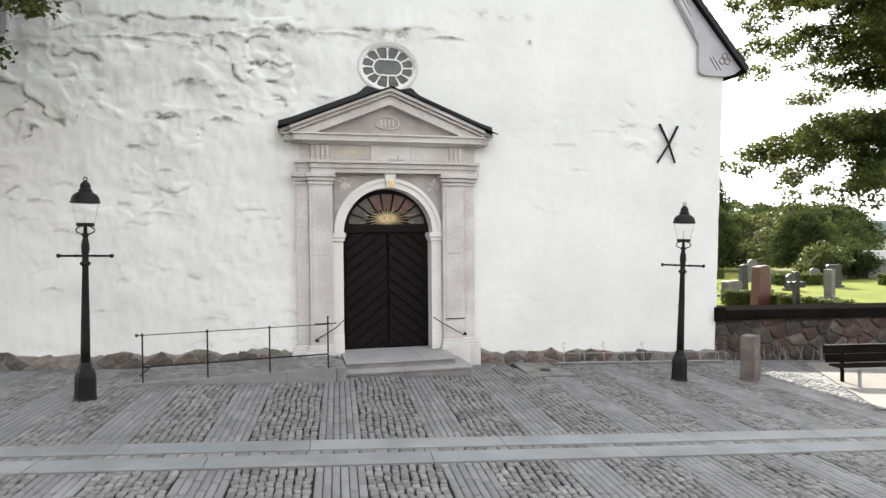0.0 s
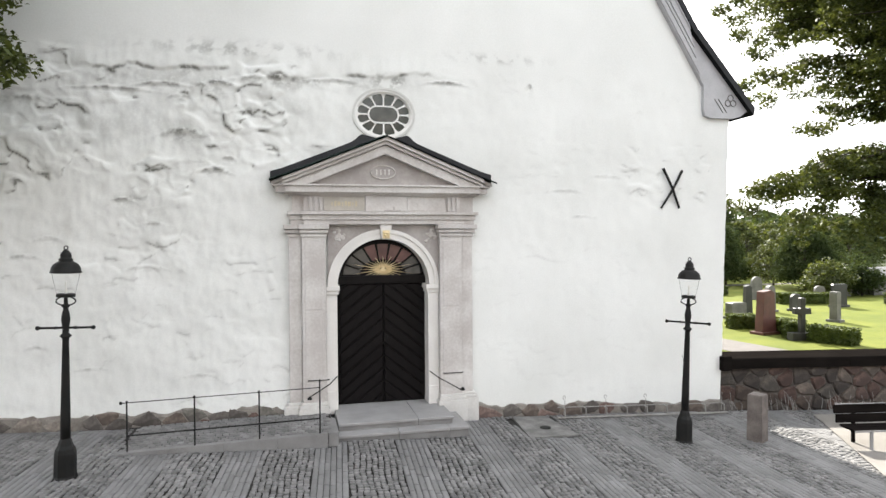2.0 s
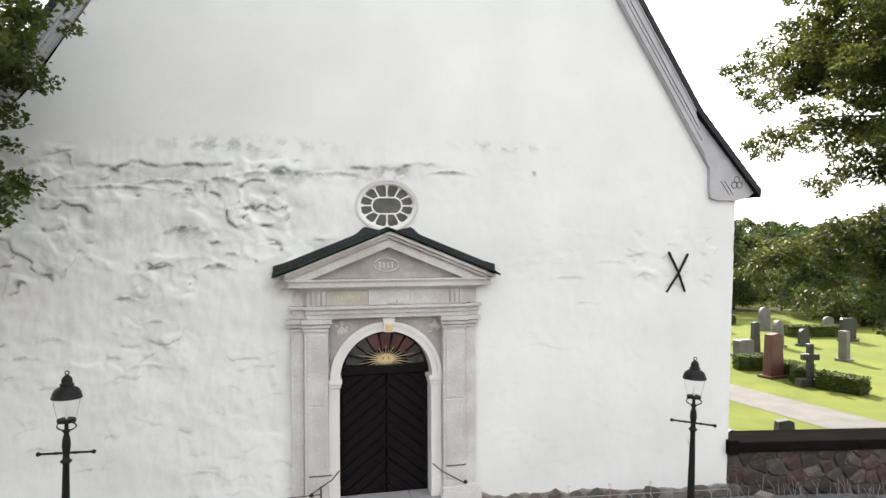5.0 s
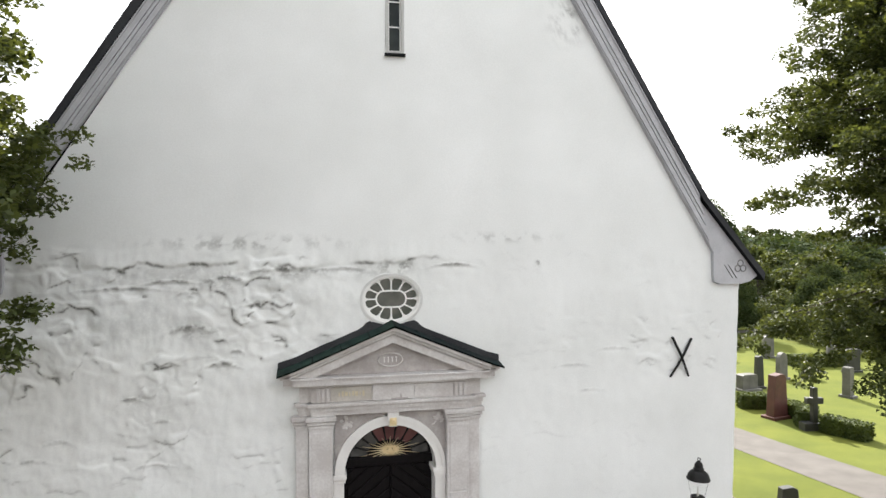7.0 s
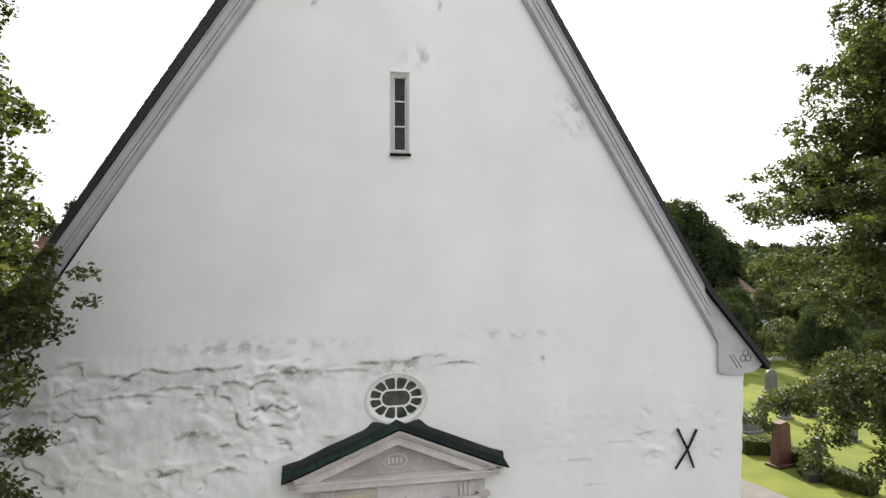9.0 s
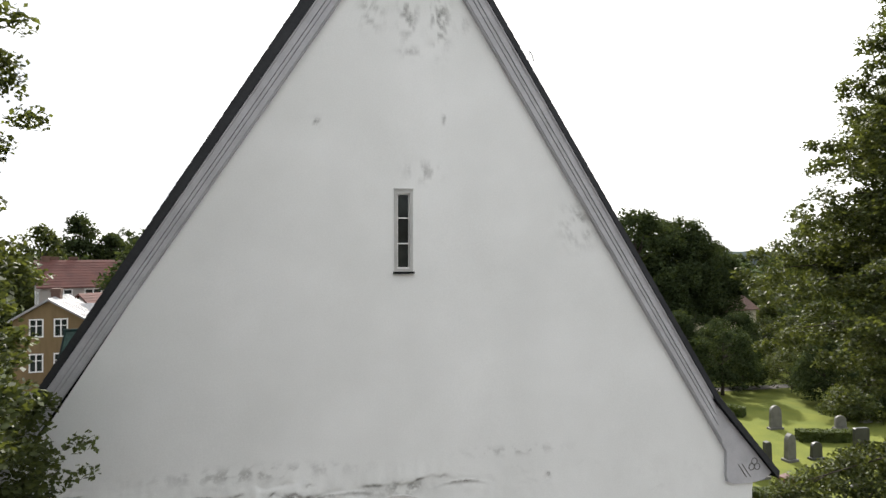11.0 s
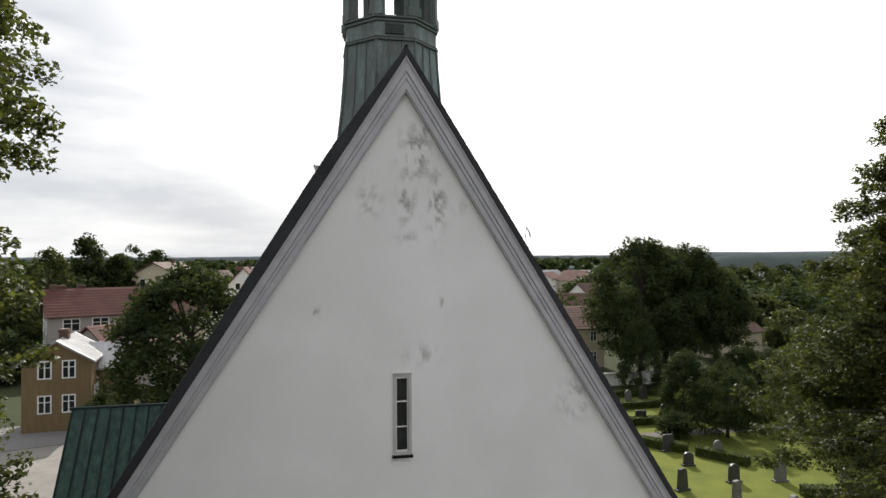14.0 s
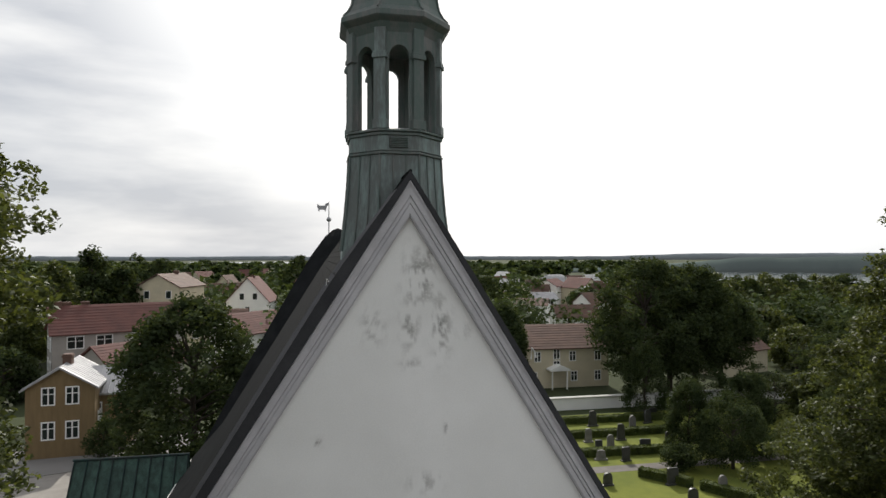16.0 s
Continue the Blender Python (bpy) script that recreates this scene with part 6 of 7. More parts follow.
make_tree("linden_tree", "large backlit green linden beside the churchyard wall", 16.0, 1.3, ground_z(16.0, 1.3), 0.42, 18.0,
          rows_e + core_e, 980, 0.054, LEAF, limbs=0, group="lindens", droop=0.4, flat=0.62, lines=lines_e)

# clipped round trees in the churchyard
ROUND = [(31.0, 33.4, 3.0, 5.9, LEAF_DARK), (29.8, 37.6, 2.0, 6.2, LEAF_DARK), (36.5, 29.0, 2.4, 4.6, LEAF_DARK), (32.6, 50.0, 2.6, 7.6, LEAF_DARK), (39.5, 43.0, 2.6, 5.4, LEAF_DARK), (46.0, 38.0, 2.8, 5.2, LEAF_DARK)]
for i, (x, y, r, top, m_) in enumerate(ROUND):
    g = ground_z(x, y)
    make_tree("round_tree", "dense dome-shaped clipped churchyard tree", x, y, g, 0.16, 5.0,
              clumps_in(x, y, g + 0.9, g + top, r * 0.85, 150, 0.45, 0.7, dome, 50 + i, shell=0.72), 330, 0.085, m_, limbs=10, group="churchyard trees", flat=0.85)

# tall broad trees behind the churchyard and west of the church: x, y, radius, height
TALL = [(36.8, 57.5, 6.5, 16.4, LEAF_DARK), (41.5, 60.0, 5.5, 15.4, LEAF_DARK), (45.0, 60.0, 5.0, 15.8, LEAF_DARK), (50.0, 62.0, 4.0, 12.6, LEAF_DARK), (-10.4, 37.6, 5.4, 13.6, LEAF_DARK),
        (60.0, 50.0, 4.5, 6.2, LEAF_DARK), (50.0, 44.0, 3.5, 6.0, LEAF), (-16.2, 44.5, 1.9, 4.2, LEAF_DARK), (66.0, 60.0, 4.5, 6.4, LEAF_DARK), (21.6, 66.0, 2.6, 10.5, LEAF_DARK), (-19.0, 46.0, 1.4, 3.2, LEAF_DARK),
        (74.0, 62.0, 4.5, 6.8, LEAF_DARK), (-40.5, 110.0, 3.6, 18.6, LEAF_DARK), (-43.0, 100.0, 4.0, 15.6, LEAF), (-36.0, 112.0, 3.6, 15.0, LEAF_DARK), (-43.5, 150.0, 5.0, 17.0, LEAF_DARK), (-38.5, 152.0, 4.5, 16.8, LEAF_DARK),
        (-6.5, 172.0, 6.0, 17.0, LEAF_DARK), (38.0, 140.0, 6.0, 15.0, LEAF_DARK), (84.0, 140.0, 6.0, 13.2, LEAF), (93.0, 125.0, 7.0, 12.4, LEAF), (103.0, 130.0, 7.0, 11.8, LEAF_DARK), (114.0, 135.0, 7.5, 12.2, LEAF), (126.0, 139.0, 8.0, 11.6, LEAF_DARK), (139.0, 145.0, 8.0, 11.2, LEAF), (153.0, 151.0, 8.0, 11.2, LEAF_DARK),
        (64.0, 85.0, 4.5, 6.6, LEAF), (72.0, 88.0, 5.0, 7.2, LEAF_DARK), (81.0, 92.0, 5.0, 7.0, LEAF), (91.0, 98.0, 5.0, 7.4, LEAF_DARK), (70.0, 72.0, 4.0, 6.0, LEAF), (84.0, 78.0, 4.5, 6.2, LEAF_DARK), (96.0, 84.0, 5.0, 6.6, LEAF), (-52.0, 96.0, 5.0, 15.0, LEAF_DARK)]
TALL += [(-41.0, 86.0, 4.0, 9.0, LEAF), (-47.0, 92.0, 4.0, 10.0, LEAF_DARK), (-37.5, 71.0, 3.2, 6.4, LEAF_DARK), (-52.0, 104.0, 4.5, 12.0, LEAF)]
TALL += [(34.0, 24.5, 1.6, 2.2, LEAF), (38.0, 34.0, 2.2, 3.4, LEAF), (42.5, 31.0, 2.0, 2.8, LEAF_DARK), (45.0, 46.0, 3.0, 4.6, LEAF), (36.0, 41.0, 2.2, 3.6, LEAF),
         (52.0, 40.0, 3.0, 4.4, LEAF_DARK), (26.8, 34.0, 1.3, 2.0, LEAF_DARK), (34.5, 35.5, 1.8, 3.0, LEAF_DARK), (41.0, 52.0, 3.0, 4.8, LEAF_DARK), (48.0, 52.0, 3.0, 4.8, LEAF_DARK), (55.0, 47.0, 3.0, 4.8, LEAF_DARK), (36.5, 24.0, 1.3, 1.9, LEAF_DARK)]
# belts of trees between the churchyard and the lake
rt = random.Random(41)
for y, top, x0, x1, gap in ((106, 8.6, 62, 100, 6.5), (150, 8.2, 72, 132, 8.0), (225, 5.6, 100, 190, 11.0)):
    x = x0
    while x < x1:
        TALL.append((x, y + rt.uniform(-8, 8), gap * 0.6, top * rt.uniform(0.85, 1.08), LEAF_DARK))
        x += gap * rt.uniform(0.85, 1.15)
for i, (x, y, r, top, m_) in enumerate(TALL):
    g = ground_z(x, y)
    far_off = y > 90
    make_tree("broad_tree", "tall dark leafy tree behind the church" if top > 5 else ("low dark shrub by the street" if x < 0 else "low dark rounded shrub between the graves"), x, y, g, 0.4 if top > 5 else 0.1, top * 0.9,
              clumps_in(x, y, g + (3.0 if top > 8 else 0.5), g + top, r, 90 if far_off else 170 if top > 8 else 80, 0.9 if top > 5 else 0.4, 1.6 if top > 5 else 0.7, oval, 80 + i, shell=0.45), (36 if far_off else 92 if top > 8 else 60) if top > 5 else 160, (0.33 if far_off else 0.175 if top > 8 else 0.21) if top > 5 else 0.1, m_, limbs=26, group="background trees", flat=0.7)

# ---- graves, hedges and path ----
sheet("churchyard_path", [(14.7, 0.2), (17.3, 0.2), (13.8, 26.0), (12.1, 26.0)], 0.012, GRAVEL, "pinkish gravel path through the churchyard", step=0.8)
sheet("far_path", [(14.0, 34.6), (60, 34.6), (60, 36.0), (14.0, 36.0)], 0.012, GRAVEL, "pale gravel path between the graves", step=1.5)
gravestone("gravestone", 18.62, 12.15, 0.92, 1.95, 0.4, RED_GRANITE, "tall tapering red granite gravestone in the lawn", 0.2, "taper")
gravestone("gravestone", 18.75, 10.25, 0.8, 1.75, 0.25, DARK_GRANITE, "dark granite cross-shaped gravestone by a hedge", -0.2, "cross")
gravestone("gravestone", 10.75, 2.5, 0.62, 1.05, 0.22, DARK_GRANITE, "dark upright gravestone close to the wall", -0.1, "taper")
gravestone("gravestone", 9.0, 2.3, 0.42, 0.95, 0.2, DARK_GRANITE, "dark rounded gravestone close to the wall", -0.1, "round")
gravestone("gravestone", 17.6, 16.5, 0.5, 1.5, 0.3, DARK_GRANITE, "narrow dark granite gravestone behind a hedge", 0.1, "taper")
gravestone("gravestone", 21.8, 17.2, 0.45, 1.7, 0.3, DARK_GRANITE, "narrow dark granite gravestone behind a hedge", -0.1, "taper")
gravestone("gravestone", 24.4, 18.6, 0.6, 1.5, 0.3, GREY_GRANITE, "upright granite gravestone among hedges on the lawn", 0.1, "round")
gravestone("gravestone", 24.6, 14.4, 0.38, 1.5, 0.38, GREY_GRANITE, "pale square stone pillar among the graves", 0.3, "slab")
gravestone("gravestone", 19.2, 18.4, 0.6, 1.3, 0.25, DARK_GRANITE, "narrow dark granite gravestone behind a hedge", 0.1, "round")
gravestone("gravestone", 22.6, 21.0, 0.6, 1.6, 0.25, GREY_GRANITE, "upright granite gravestone among hedges on the lawn", 0.0, "taper")
gravestone("gravestone", 20.85, 16.9, 0.95, 0.85, 0.5, GREY_GRANITE, "low grey table-like gravestone on the lawn", 0.1)
ROWS_G = [(21, 24), (25, 24.5), (28, 24), (32, 23), (24, 28), (27, 29), (35, 24), (26, 18.5), (29.5, 19), (33, 17), (24.4, 31.2), (22.4, 39.5), (24.0, 40.5), (26.5, 39.0), (22.8, 42.5), (28.5, 45.0), (25.5, 47.5),
          (23.6, 36.9), (21.7, 37.6), (26.0, 42.5), (30.0, 41.0), (31.5, 47.5), (33.5, 50.0), (21.0, 46.5), (18.5, 33.0), (19.6, 32.0), (36.0, 20.0), (39.0, 22.0), (42.0, 25.0), (38.0, 16.0), (30.5, 14.5), (34.0, 13.0)]
rg = random.Random(5)
for x, y in ROWS_G:
    gravestone("gravestone", x, y, rg.uniform(0.6, 0.95), rg.uniform(0.8, 1.6), 0.2, rg.choice((GREY_GRANITE, DARK_GRANITE, DARK_GRANITE)), "upright granite gravestone among hedges on the lawn", rg.uniform(-0.2, 0.2), rg.choice(("round", "slab", "taper")))
for x0, y0, x1, y1 in ((16.6, 15.8, 17.6, 14.9), (18.2, 14.1, 19.4, 13.7), (19.3, 13.2, 19.6, 11.2), (18.55, 11.0, 19.2, 10.6), (19.0, 10.0, 19.55, 8.4), (23.0, 33.5, 25.5, 30.5), (26.0, 30.0, 28.0, 27.0), (20.0, 44.0, 34.0, 44.0), (20.5, 38.7, 28.5, 38.4), (22.5, 49.0, 34.0, 48.6), (27.5, 21.5, 31, 20.5), (33, 19, 37, 17.5)):
    hedge(x0, y0, x1, y1, 0.7, 0.65)
yard_n = thing("boundary_wall", "long low white-plastered churchyard boundary wall", "wall", (34, 54.6, -0.6))
bm = bmesh.new()
box(bm, 16, 54.4, -1.0, 62, 54.8, 0.62)
part("wall_body", bm, PLASTER_PLAIN, yard_n)
bm = bmesh.new()
box(bm, 16, 54.25, 0.62, 62, 54.95, 0.74, bevel=0.03)
part("wall_cap", bm, GREY_STONE, yard_n)
tomb = thing("stone_tomb", "low flat-roofed grey stone tomb at the churchyard edge", "tomb", (40, 26, -0.6))
bm = bmesh.new()
box(bm, 37.5, 24.0, -0.9, 44.5, 27.0, 0.7)
part("body", bm, GREY_GRANITE, tomb)
bm = bmesh.new()
loft(bm, [[(37.2, 23.7, 0.7), (44.8, 23.7, 0.7), (44.8, 27.3, 0.7), (37.2, 27.3, 0.7)], [(39, 25.2, 1.25), (43, 25.2, 1.25), (43, 25.8, 1.25), (39, 25.8, 1.25)]])
part("roof", bm, DARK_GRANITE, tomb)

sheet("sandy_ground", [(6.8, -4.3), (13.0, -4.55), (13.0, -1.1), (8.8, -0.75)], 0.022, SAND, "pale trodden gravel in front of the bench", step=0.5)

# street west of the church
sheet("road", [(-60, 30), (-9.5, 47), (-9.5, 55.0), (-60, 40)], 0.03, ASPHALT, "pale grey asphalt street beside the church", step=2.0)
sheet("far_street", [(33, 88), (36.5, 88), (188, 420), (176, 420)], 0.04, ASPHALT, "pale grey street running away between the houses", step=6.0)
sheet("yard", [(-30, 20), (-9.5, 30), (-9.5, 47), (-40, 36.5)], 0.02, SAND, "pale gravelled yard by the street", step=2.0)


# ---- houses ----
def house(label, cx, cy, base, turn, w, d, eave, ridge, wall_m, roof_m, rows=(), gable=(), chimneys=(), over=0.35, win=(0.9, 1.3), sheet_seams=False, category="house"):
    """Ridge along local x. rows: (x, z) window middles on the front; gable: (y, z) on both ends."""
    hs = thing("house", label, category, (cx, cy, base), group="houses of the town")
    m = Matrix.Translation((cx, cy, base)) @ Matrix.Rotation(turn, 4, "Z")
    bm = bmesh.new()
    loft(bm, [[m @ Vector(p) for p in ((x, -d / 2, -1.0), (x, -d / 2, eave), (x, 0, ridge - 0.05), (x, d / 2, eave), (x, d / 2, -1.0))] for x in (-w / 2, w / 2)])
    bmesh.ops.recalc_face_normals(bm, faces=bm.faces[:])
    part("wall", bm, wall_m, hs)
    k = (ridge - eave) / (d / 2)
    for s in (-1, 1):
        bm = bmesh.new()
        prof = [(s * 0.0, ridge), (s * (d / 2 + over), eave - k * over), (s * (d / 2 + over), eave - k * over + 0.16), (0.0, ridge + 0.18)]
        loft(bm, [[m @ Vector((x, y, z)) for y, z in prof] for x in (-w / 2 - over, w / 2 + over)])
        bmesh.ops.recalc_face_normals(bm, faces=bm.faces[:])
        rf = part("roof", bm, roof_m, hs)
        n = 12 if sheet_seams else 10
        for i in range(1, n):
            bm = bmesh.new()
            if sheet_seams:
                x = -w / 2 - over + (w + 2 * over) * i / n
                tube(bm, [m @ Vector((x, 0, ridge + 0.20)), m @ Vector((x, s * (d / 2 + over), eave - k * over + 0.18))], 0.035, segs=4)
            else:
                u = i / n
                tube(bm, [m @ Vector((x, s * (d / 2 + over) * u, ridge + 0.18 + (eave - k * over - ridge - 0.02) * u)) for x in (-w / 2 - over, w / 2 + over)], 0.04, segs=4)
            part("seam" if sheet_seams else "tile_course", bm, roof_m, rf)
    places = [(Vector((x, -d / 2, z)), 0.0) for x, z in rows] + [(Vector((s * w / 2, y, z)), s * math.pi / 2) for y, z in gable for s in (-1, 1)]
    for p, a in places:
        wm = m @ Matrix.Translation(p) @ Matrix.Rotation(a, 4, "Z")
        ww, wh = win
        bm = bmesh.new()
        ring = [[wm @ Vector((sx * (ww / 2 + e), y, sz * (wh / 2 + e))) for sx, sz in ((-1, -1), (1, -1), (1, 1), (-1, 1))] for e, y in ((0.1, 0.02), (0.1, -0.07), (0.0, -0.07), (0.0, 0.02))]
        loft(bm, ring + ring[:1], caps=False)
        bmesh.ops.remove_doubles(bm, verts=bm.verts[:], dist=0.0005)
        bmesh.ops.recalc_face_normals(bm, faces=bm.faces[:])
        wf = part("window", bm, WHITE_PAINT, hs)
        if cy < 100:
            for b in ((-0.05, -wh / 2, 0.05, wh / 2), (-ww / 2, wh * 0.12, ww / 2, wh * 0.12 + 0.06)):
                bm = bmesh.new()
                box(bm, b[0], -0.06 - 0.003 * (b[0] < -0.1), b[1], b[2], 0.0, b[3], m=wm)
                part("glazing_bar", bm, WHITE_PAINT, wf)
        bm = bmesh.new()
        box(bm, -ww / 2, -0.02, -wh / 2, ww / 2, 0.01, wh / 2, m=wm)
        part("pane", bm, DARK_GLASS, wf)
    for x, y, h in chimneys:
        bm = bmesh.new()
        box(bm, x - 0.45, y - 0.35, ridge - 1.2, x + 0.45, y + 0.35, ridge + h, m=m)
        box(bm, x - 0.52, y - 0.42, ridge + h - 0.25, x + 0.52, y + 0.42, ridge + h - 0.1, m=m)
        part("chimney", bm, TILE_BROWN, hs)
    return hs


house("ochre wooden house with white windows and grey sheet roof", -23.2, 50.5, -0.6, 0.12 + math.pi / 2, 6.4, 5.2, 5.9, 7.5, YELLOW_WOOD, SHEET_GREY,
      rows=[(-1.5, 2.7), (1.2, 2.7)], gable=[(-0.9, 5.2), (0.9, 5.2), (-0.9, 2.3), (0.9, 2.3)], chimneys=[(-0.6, 0.0, 0.9)], sheet_seams=True, win=(0.85, 1.35))
house("ochre wooden wing with bright sheet-metal roof", -20.6, 52.6, -0.6, 0.12, 4.6, 5.6, 4.9, 6.7, YELLOW_WOOD, SHEET_GREY, rows=[(-0.6, 3.3)], sheet_seams=True)
house("long grey rendered house with dark red tile roof", -28.0, 80.0, -0.6, 0.42, 15.0, 8.5, 7.6, 10.6, GREY_RENDER, TILE_RED,
      rows=[(-5.0, 6.4), (-1.8, 6.4), (2.2, 6.4), (5.5, 6.4), (-5.0, 3.6), (2.2, 3.6)], gable=[(-2, 3.2), (2, 3.2), (-2, 6.0), (2, 6.0)], chimneys=[(-6.6, 0, 0.7), (-3.5, 0.5, 0.6), (-5.6, 0.4, 0.6)], win=(1.7, 1.4))
house("plain grey gabled outbuilding with red tile roof", -23.0, 68.0, -0.6, 0.9, 9.0, 7.5, 4.6, 7.0, GREY_RENDER, TILE_RED)
house("cream house with a low brown gable roof", -28.6, 116.0, 2.0, 1.35, 11.0, 8.0, 9.0, 11.2, CREAM_RENDER, TILE_BROWN, gable=[(-2, 7.6), (2, 7.6)], chimneys=[(2.0, 0, 0.7)])
house("white house with steep gable and red roof", -15.6, 136.0, 1.4, 1.45, 11.0, 9.0, 5.5, 10.5, PLASTER_PLAIN, TILE_RED, gable=[(-1.6, 6.5), (1.2, 6.5), (0, 3.6)], chimneys=[(0, 0, 0.5)])
house("low cream house with brown hipped tile roof", -20.0, 112.0, 0.0, 0.05, 11.0, 8.0, 4.2, 6.6, CREAM_RENDER, TILE_BROWN, rows=[(-3, 2.6), (0, 2.6), (3, 2.6)])
house("white house with a long orange-red tile roof", -11.8, 98.0, 0.0, 0.9, 12.0, 8.0, 4.4, 7.2, PLASTER_PLAIN, TILE_RED, gable=[(0, 3.0)])
house("small cream gabled house among trees", -25.5, 122.0, 0.0, 1.4, 8.0, 6.0, 6.4, 8.8, CREAM_RENDER, TILE_BROWN, gable=[(0, 6.0)])
house("large cream two-storey house with brown tile roof", 28.5, 71.0, -0.8, 0.0, 15.5, 10.0, 5.3, 7.7, CREAM_RENDER, TILE_BROWN,
      rows=[(-6.5, 4.2), (-2.1, 4.2), (0.5, 4.5), (0.5, 3.0), (2.7, 4.2), (6.2, 4.2), (-6.2, 1.6), (-2.6, 1.6), (2.9, 1.6), (6.2, 1.6)], win=(0.75, 1.15))
porch = thing("porch", "white wooden porch with small pitched roof at the house door", "porch", (29.0, 65.4, -0.8))
for x in (28.0, 30.0):
    bm = bmesh.new()
    tube(bm, [(x, 64.9, -0.9), (x, 64.9, 1.7)], 0.1, segs=8)
    part("column", bm, WHITE_PAINT, porch)
bm = bmesh.new()
prism(bm, [(27.6, 1.7), (30.4, 1.7), (30.4, 1.9), (29.0, 2.5), (27.6, 1.9)], 64.6, 66.0)
part("roof", bm, WHITE_PAINT, porch)
house("pale house with brown roof behind the trees", 58.0, 73.0, -0.6, 0.35, 10.0, 8.0, 3.4, 6.2, CREAM_RENDER, TILE_BROWN, gable=[(0, 2.0)])
rh = random.Random(31)
for k in range(15):
    y = 120 + 15 * k + rh.uniform(-4, 4)
    house("small pale town house beside the far street", -1.5 + (y + 11.5) * (rh.uniform(0.35, 0.395) if k % 2 else rh.uniform(0.42, 0.47)), y, 0.0, rh.uniform(-0.5, 0.5), rh.uniform(7, 10), rh.uniform(6, 8), rh.uniform(3.5, 5.5), rh.uniform(5.5, 7.5), rh.choice((PLASTER_PLAIN, CREAM_RENDER, PLASTER_PLAIN)), rh.choice((TILE_BROWN, SHEET_GREY, SHEET_GREY)), rows=[(-2, 3.0), (1.5, 3.0)], gable=[(0, 3.4)])
for k in range(26):
    x, y = (rh.uniform(40, 95), rh.uniform(150, 330)) if k < 14 else (rh.uniform(-90, 40), rh.uniform(170, 420))
    house("small distant town house among trees", x, y, 0.0, rh.uniform(-1.5, 1.5), rh.uniform(8, 13), rh.uniform(7, 9), rh.uniform(3.5, 6.5), rh.uniform(7.0, 9.5), rh.choice((PLASTER_PLAIN, CREAM_RENDER, GREY_RENDER)), rh.choice((TILE_RED, TILE_BROWN, SHEET_GREY)), gable=[(0, 4.0)])

# ---- far woods, ridge and lake ----
def far_woods():
    """Crowns of far trees in belts that thin out towards the town, one joined mass."""
    rnd = random.Random(77)
    cl = []
    for k in range(1500):
        y = 90 + 900 * rnd.random() ** 1.6
        x = rnd.uniform(-0.75, 1.15) * y
        if -45 < x < -5 and y < 128 or 22 < x < 45 and y < 90:
            continue
        if noise.noise(Vector((x * 0.012, y * 0.012, 3.0))) < -0.12 and y < 450:
            continue
        h = rnd.uniform(7, 13) * (0.8 if y < 140 else 1.0)
        if x / y > 0.60 and y > 190:
            continue
        if 0.66 < x / y < 1.12 and 120 < y < 760:
            h *= 0.6
        if 0.35 < (x + 1.5) / (y + 11.5) < 0.47 and y < 420 and rnd.random() < 0.92:
            continue
        r = rnd.uniform(3.0, 5.5)
        for j in range(5):
            cl.append((x + rnd.uniform(-r, r) * 0.7, y + rnd.uniform(-r, r) * 0.7, h * rnd.uniform(0.35, 0.85), r * rnd.uniform(0.6, 0.9)))
    pts = crown_points(cl, 3.4, 0.8)
    far = np.clip(pts[:, 1] / 300.0, 0.35, 2.2)
    n = len(pts)
    vs, fs = leaf_quads(pts, 1.35)
    c = np.repeat(pts, 4, axis=0)
    vs = c + (vs - c) * np.repeat(far, 4)[:, None]
    ob = mesh_part("far_woods", vs, fs, LEAF_FAR)
    return tagged(ob, "distant belts of dark green trees around the town", "woods", kind="stuff")


far_woods()
# distance haze is painted: blue-grey ridge colour, and a faint glow on both
ridge_m = mat("hazed_ridge", (0.17, 0.195, 0.21), (0.13, 0.155, 0.17), rough=1.0, grain=0.02, patch=0.004, bump=0, spec=0.0, amount=0.6)
shore_m = mat("hazed_shore", (0.075, 0.095, 0.085), (0.05, 0.065, 0.06), rough=1.0, grain=0.05, patch=0.01, bump=0, spec=0.0, amount=0.6)
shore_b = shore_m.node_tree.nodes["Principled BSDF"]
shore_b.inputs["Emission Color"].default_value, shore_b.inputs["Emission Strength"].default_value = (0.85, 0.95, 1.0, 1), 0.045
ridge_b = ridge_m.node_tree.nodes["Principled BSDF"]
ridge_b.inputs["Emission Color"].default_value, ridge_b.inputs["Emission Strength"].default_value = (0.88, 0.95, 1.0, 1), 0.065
bm = bmesh.new()
rows = []
for i in range(160):
    a = radians(-60 + 140 * i / 159)
    d = 4300
    h = 14 + 22 * (0.5 + 0.5 * fbm(i * 0.06, 1.0)) + 3 * fbm(i * 0.9, 5.0) + (14 if i > 95 else 0) * smooth01(95, 110, i)
    x, y = d * math.sin(a), d * math.cos(a)
    rows.append([(x, y, -5), (x * 0.995, y * 0.995, h * 0.7), (x, y, h), (x * 1.03, y * 1.03, h), (x * 1.03, y * 1.03, -5)])
loft(bm, rows)
bmesh.ops.recalc_face_normals(bm, faces=bm.faces[:])
tagged(part("backdrop", bm, ridge_m, smooth=True), "low wooded ridge on the horizon, haze put into its colour and glow", "hills", kind="structure")
bm = bmesh.new()
rows = []
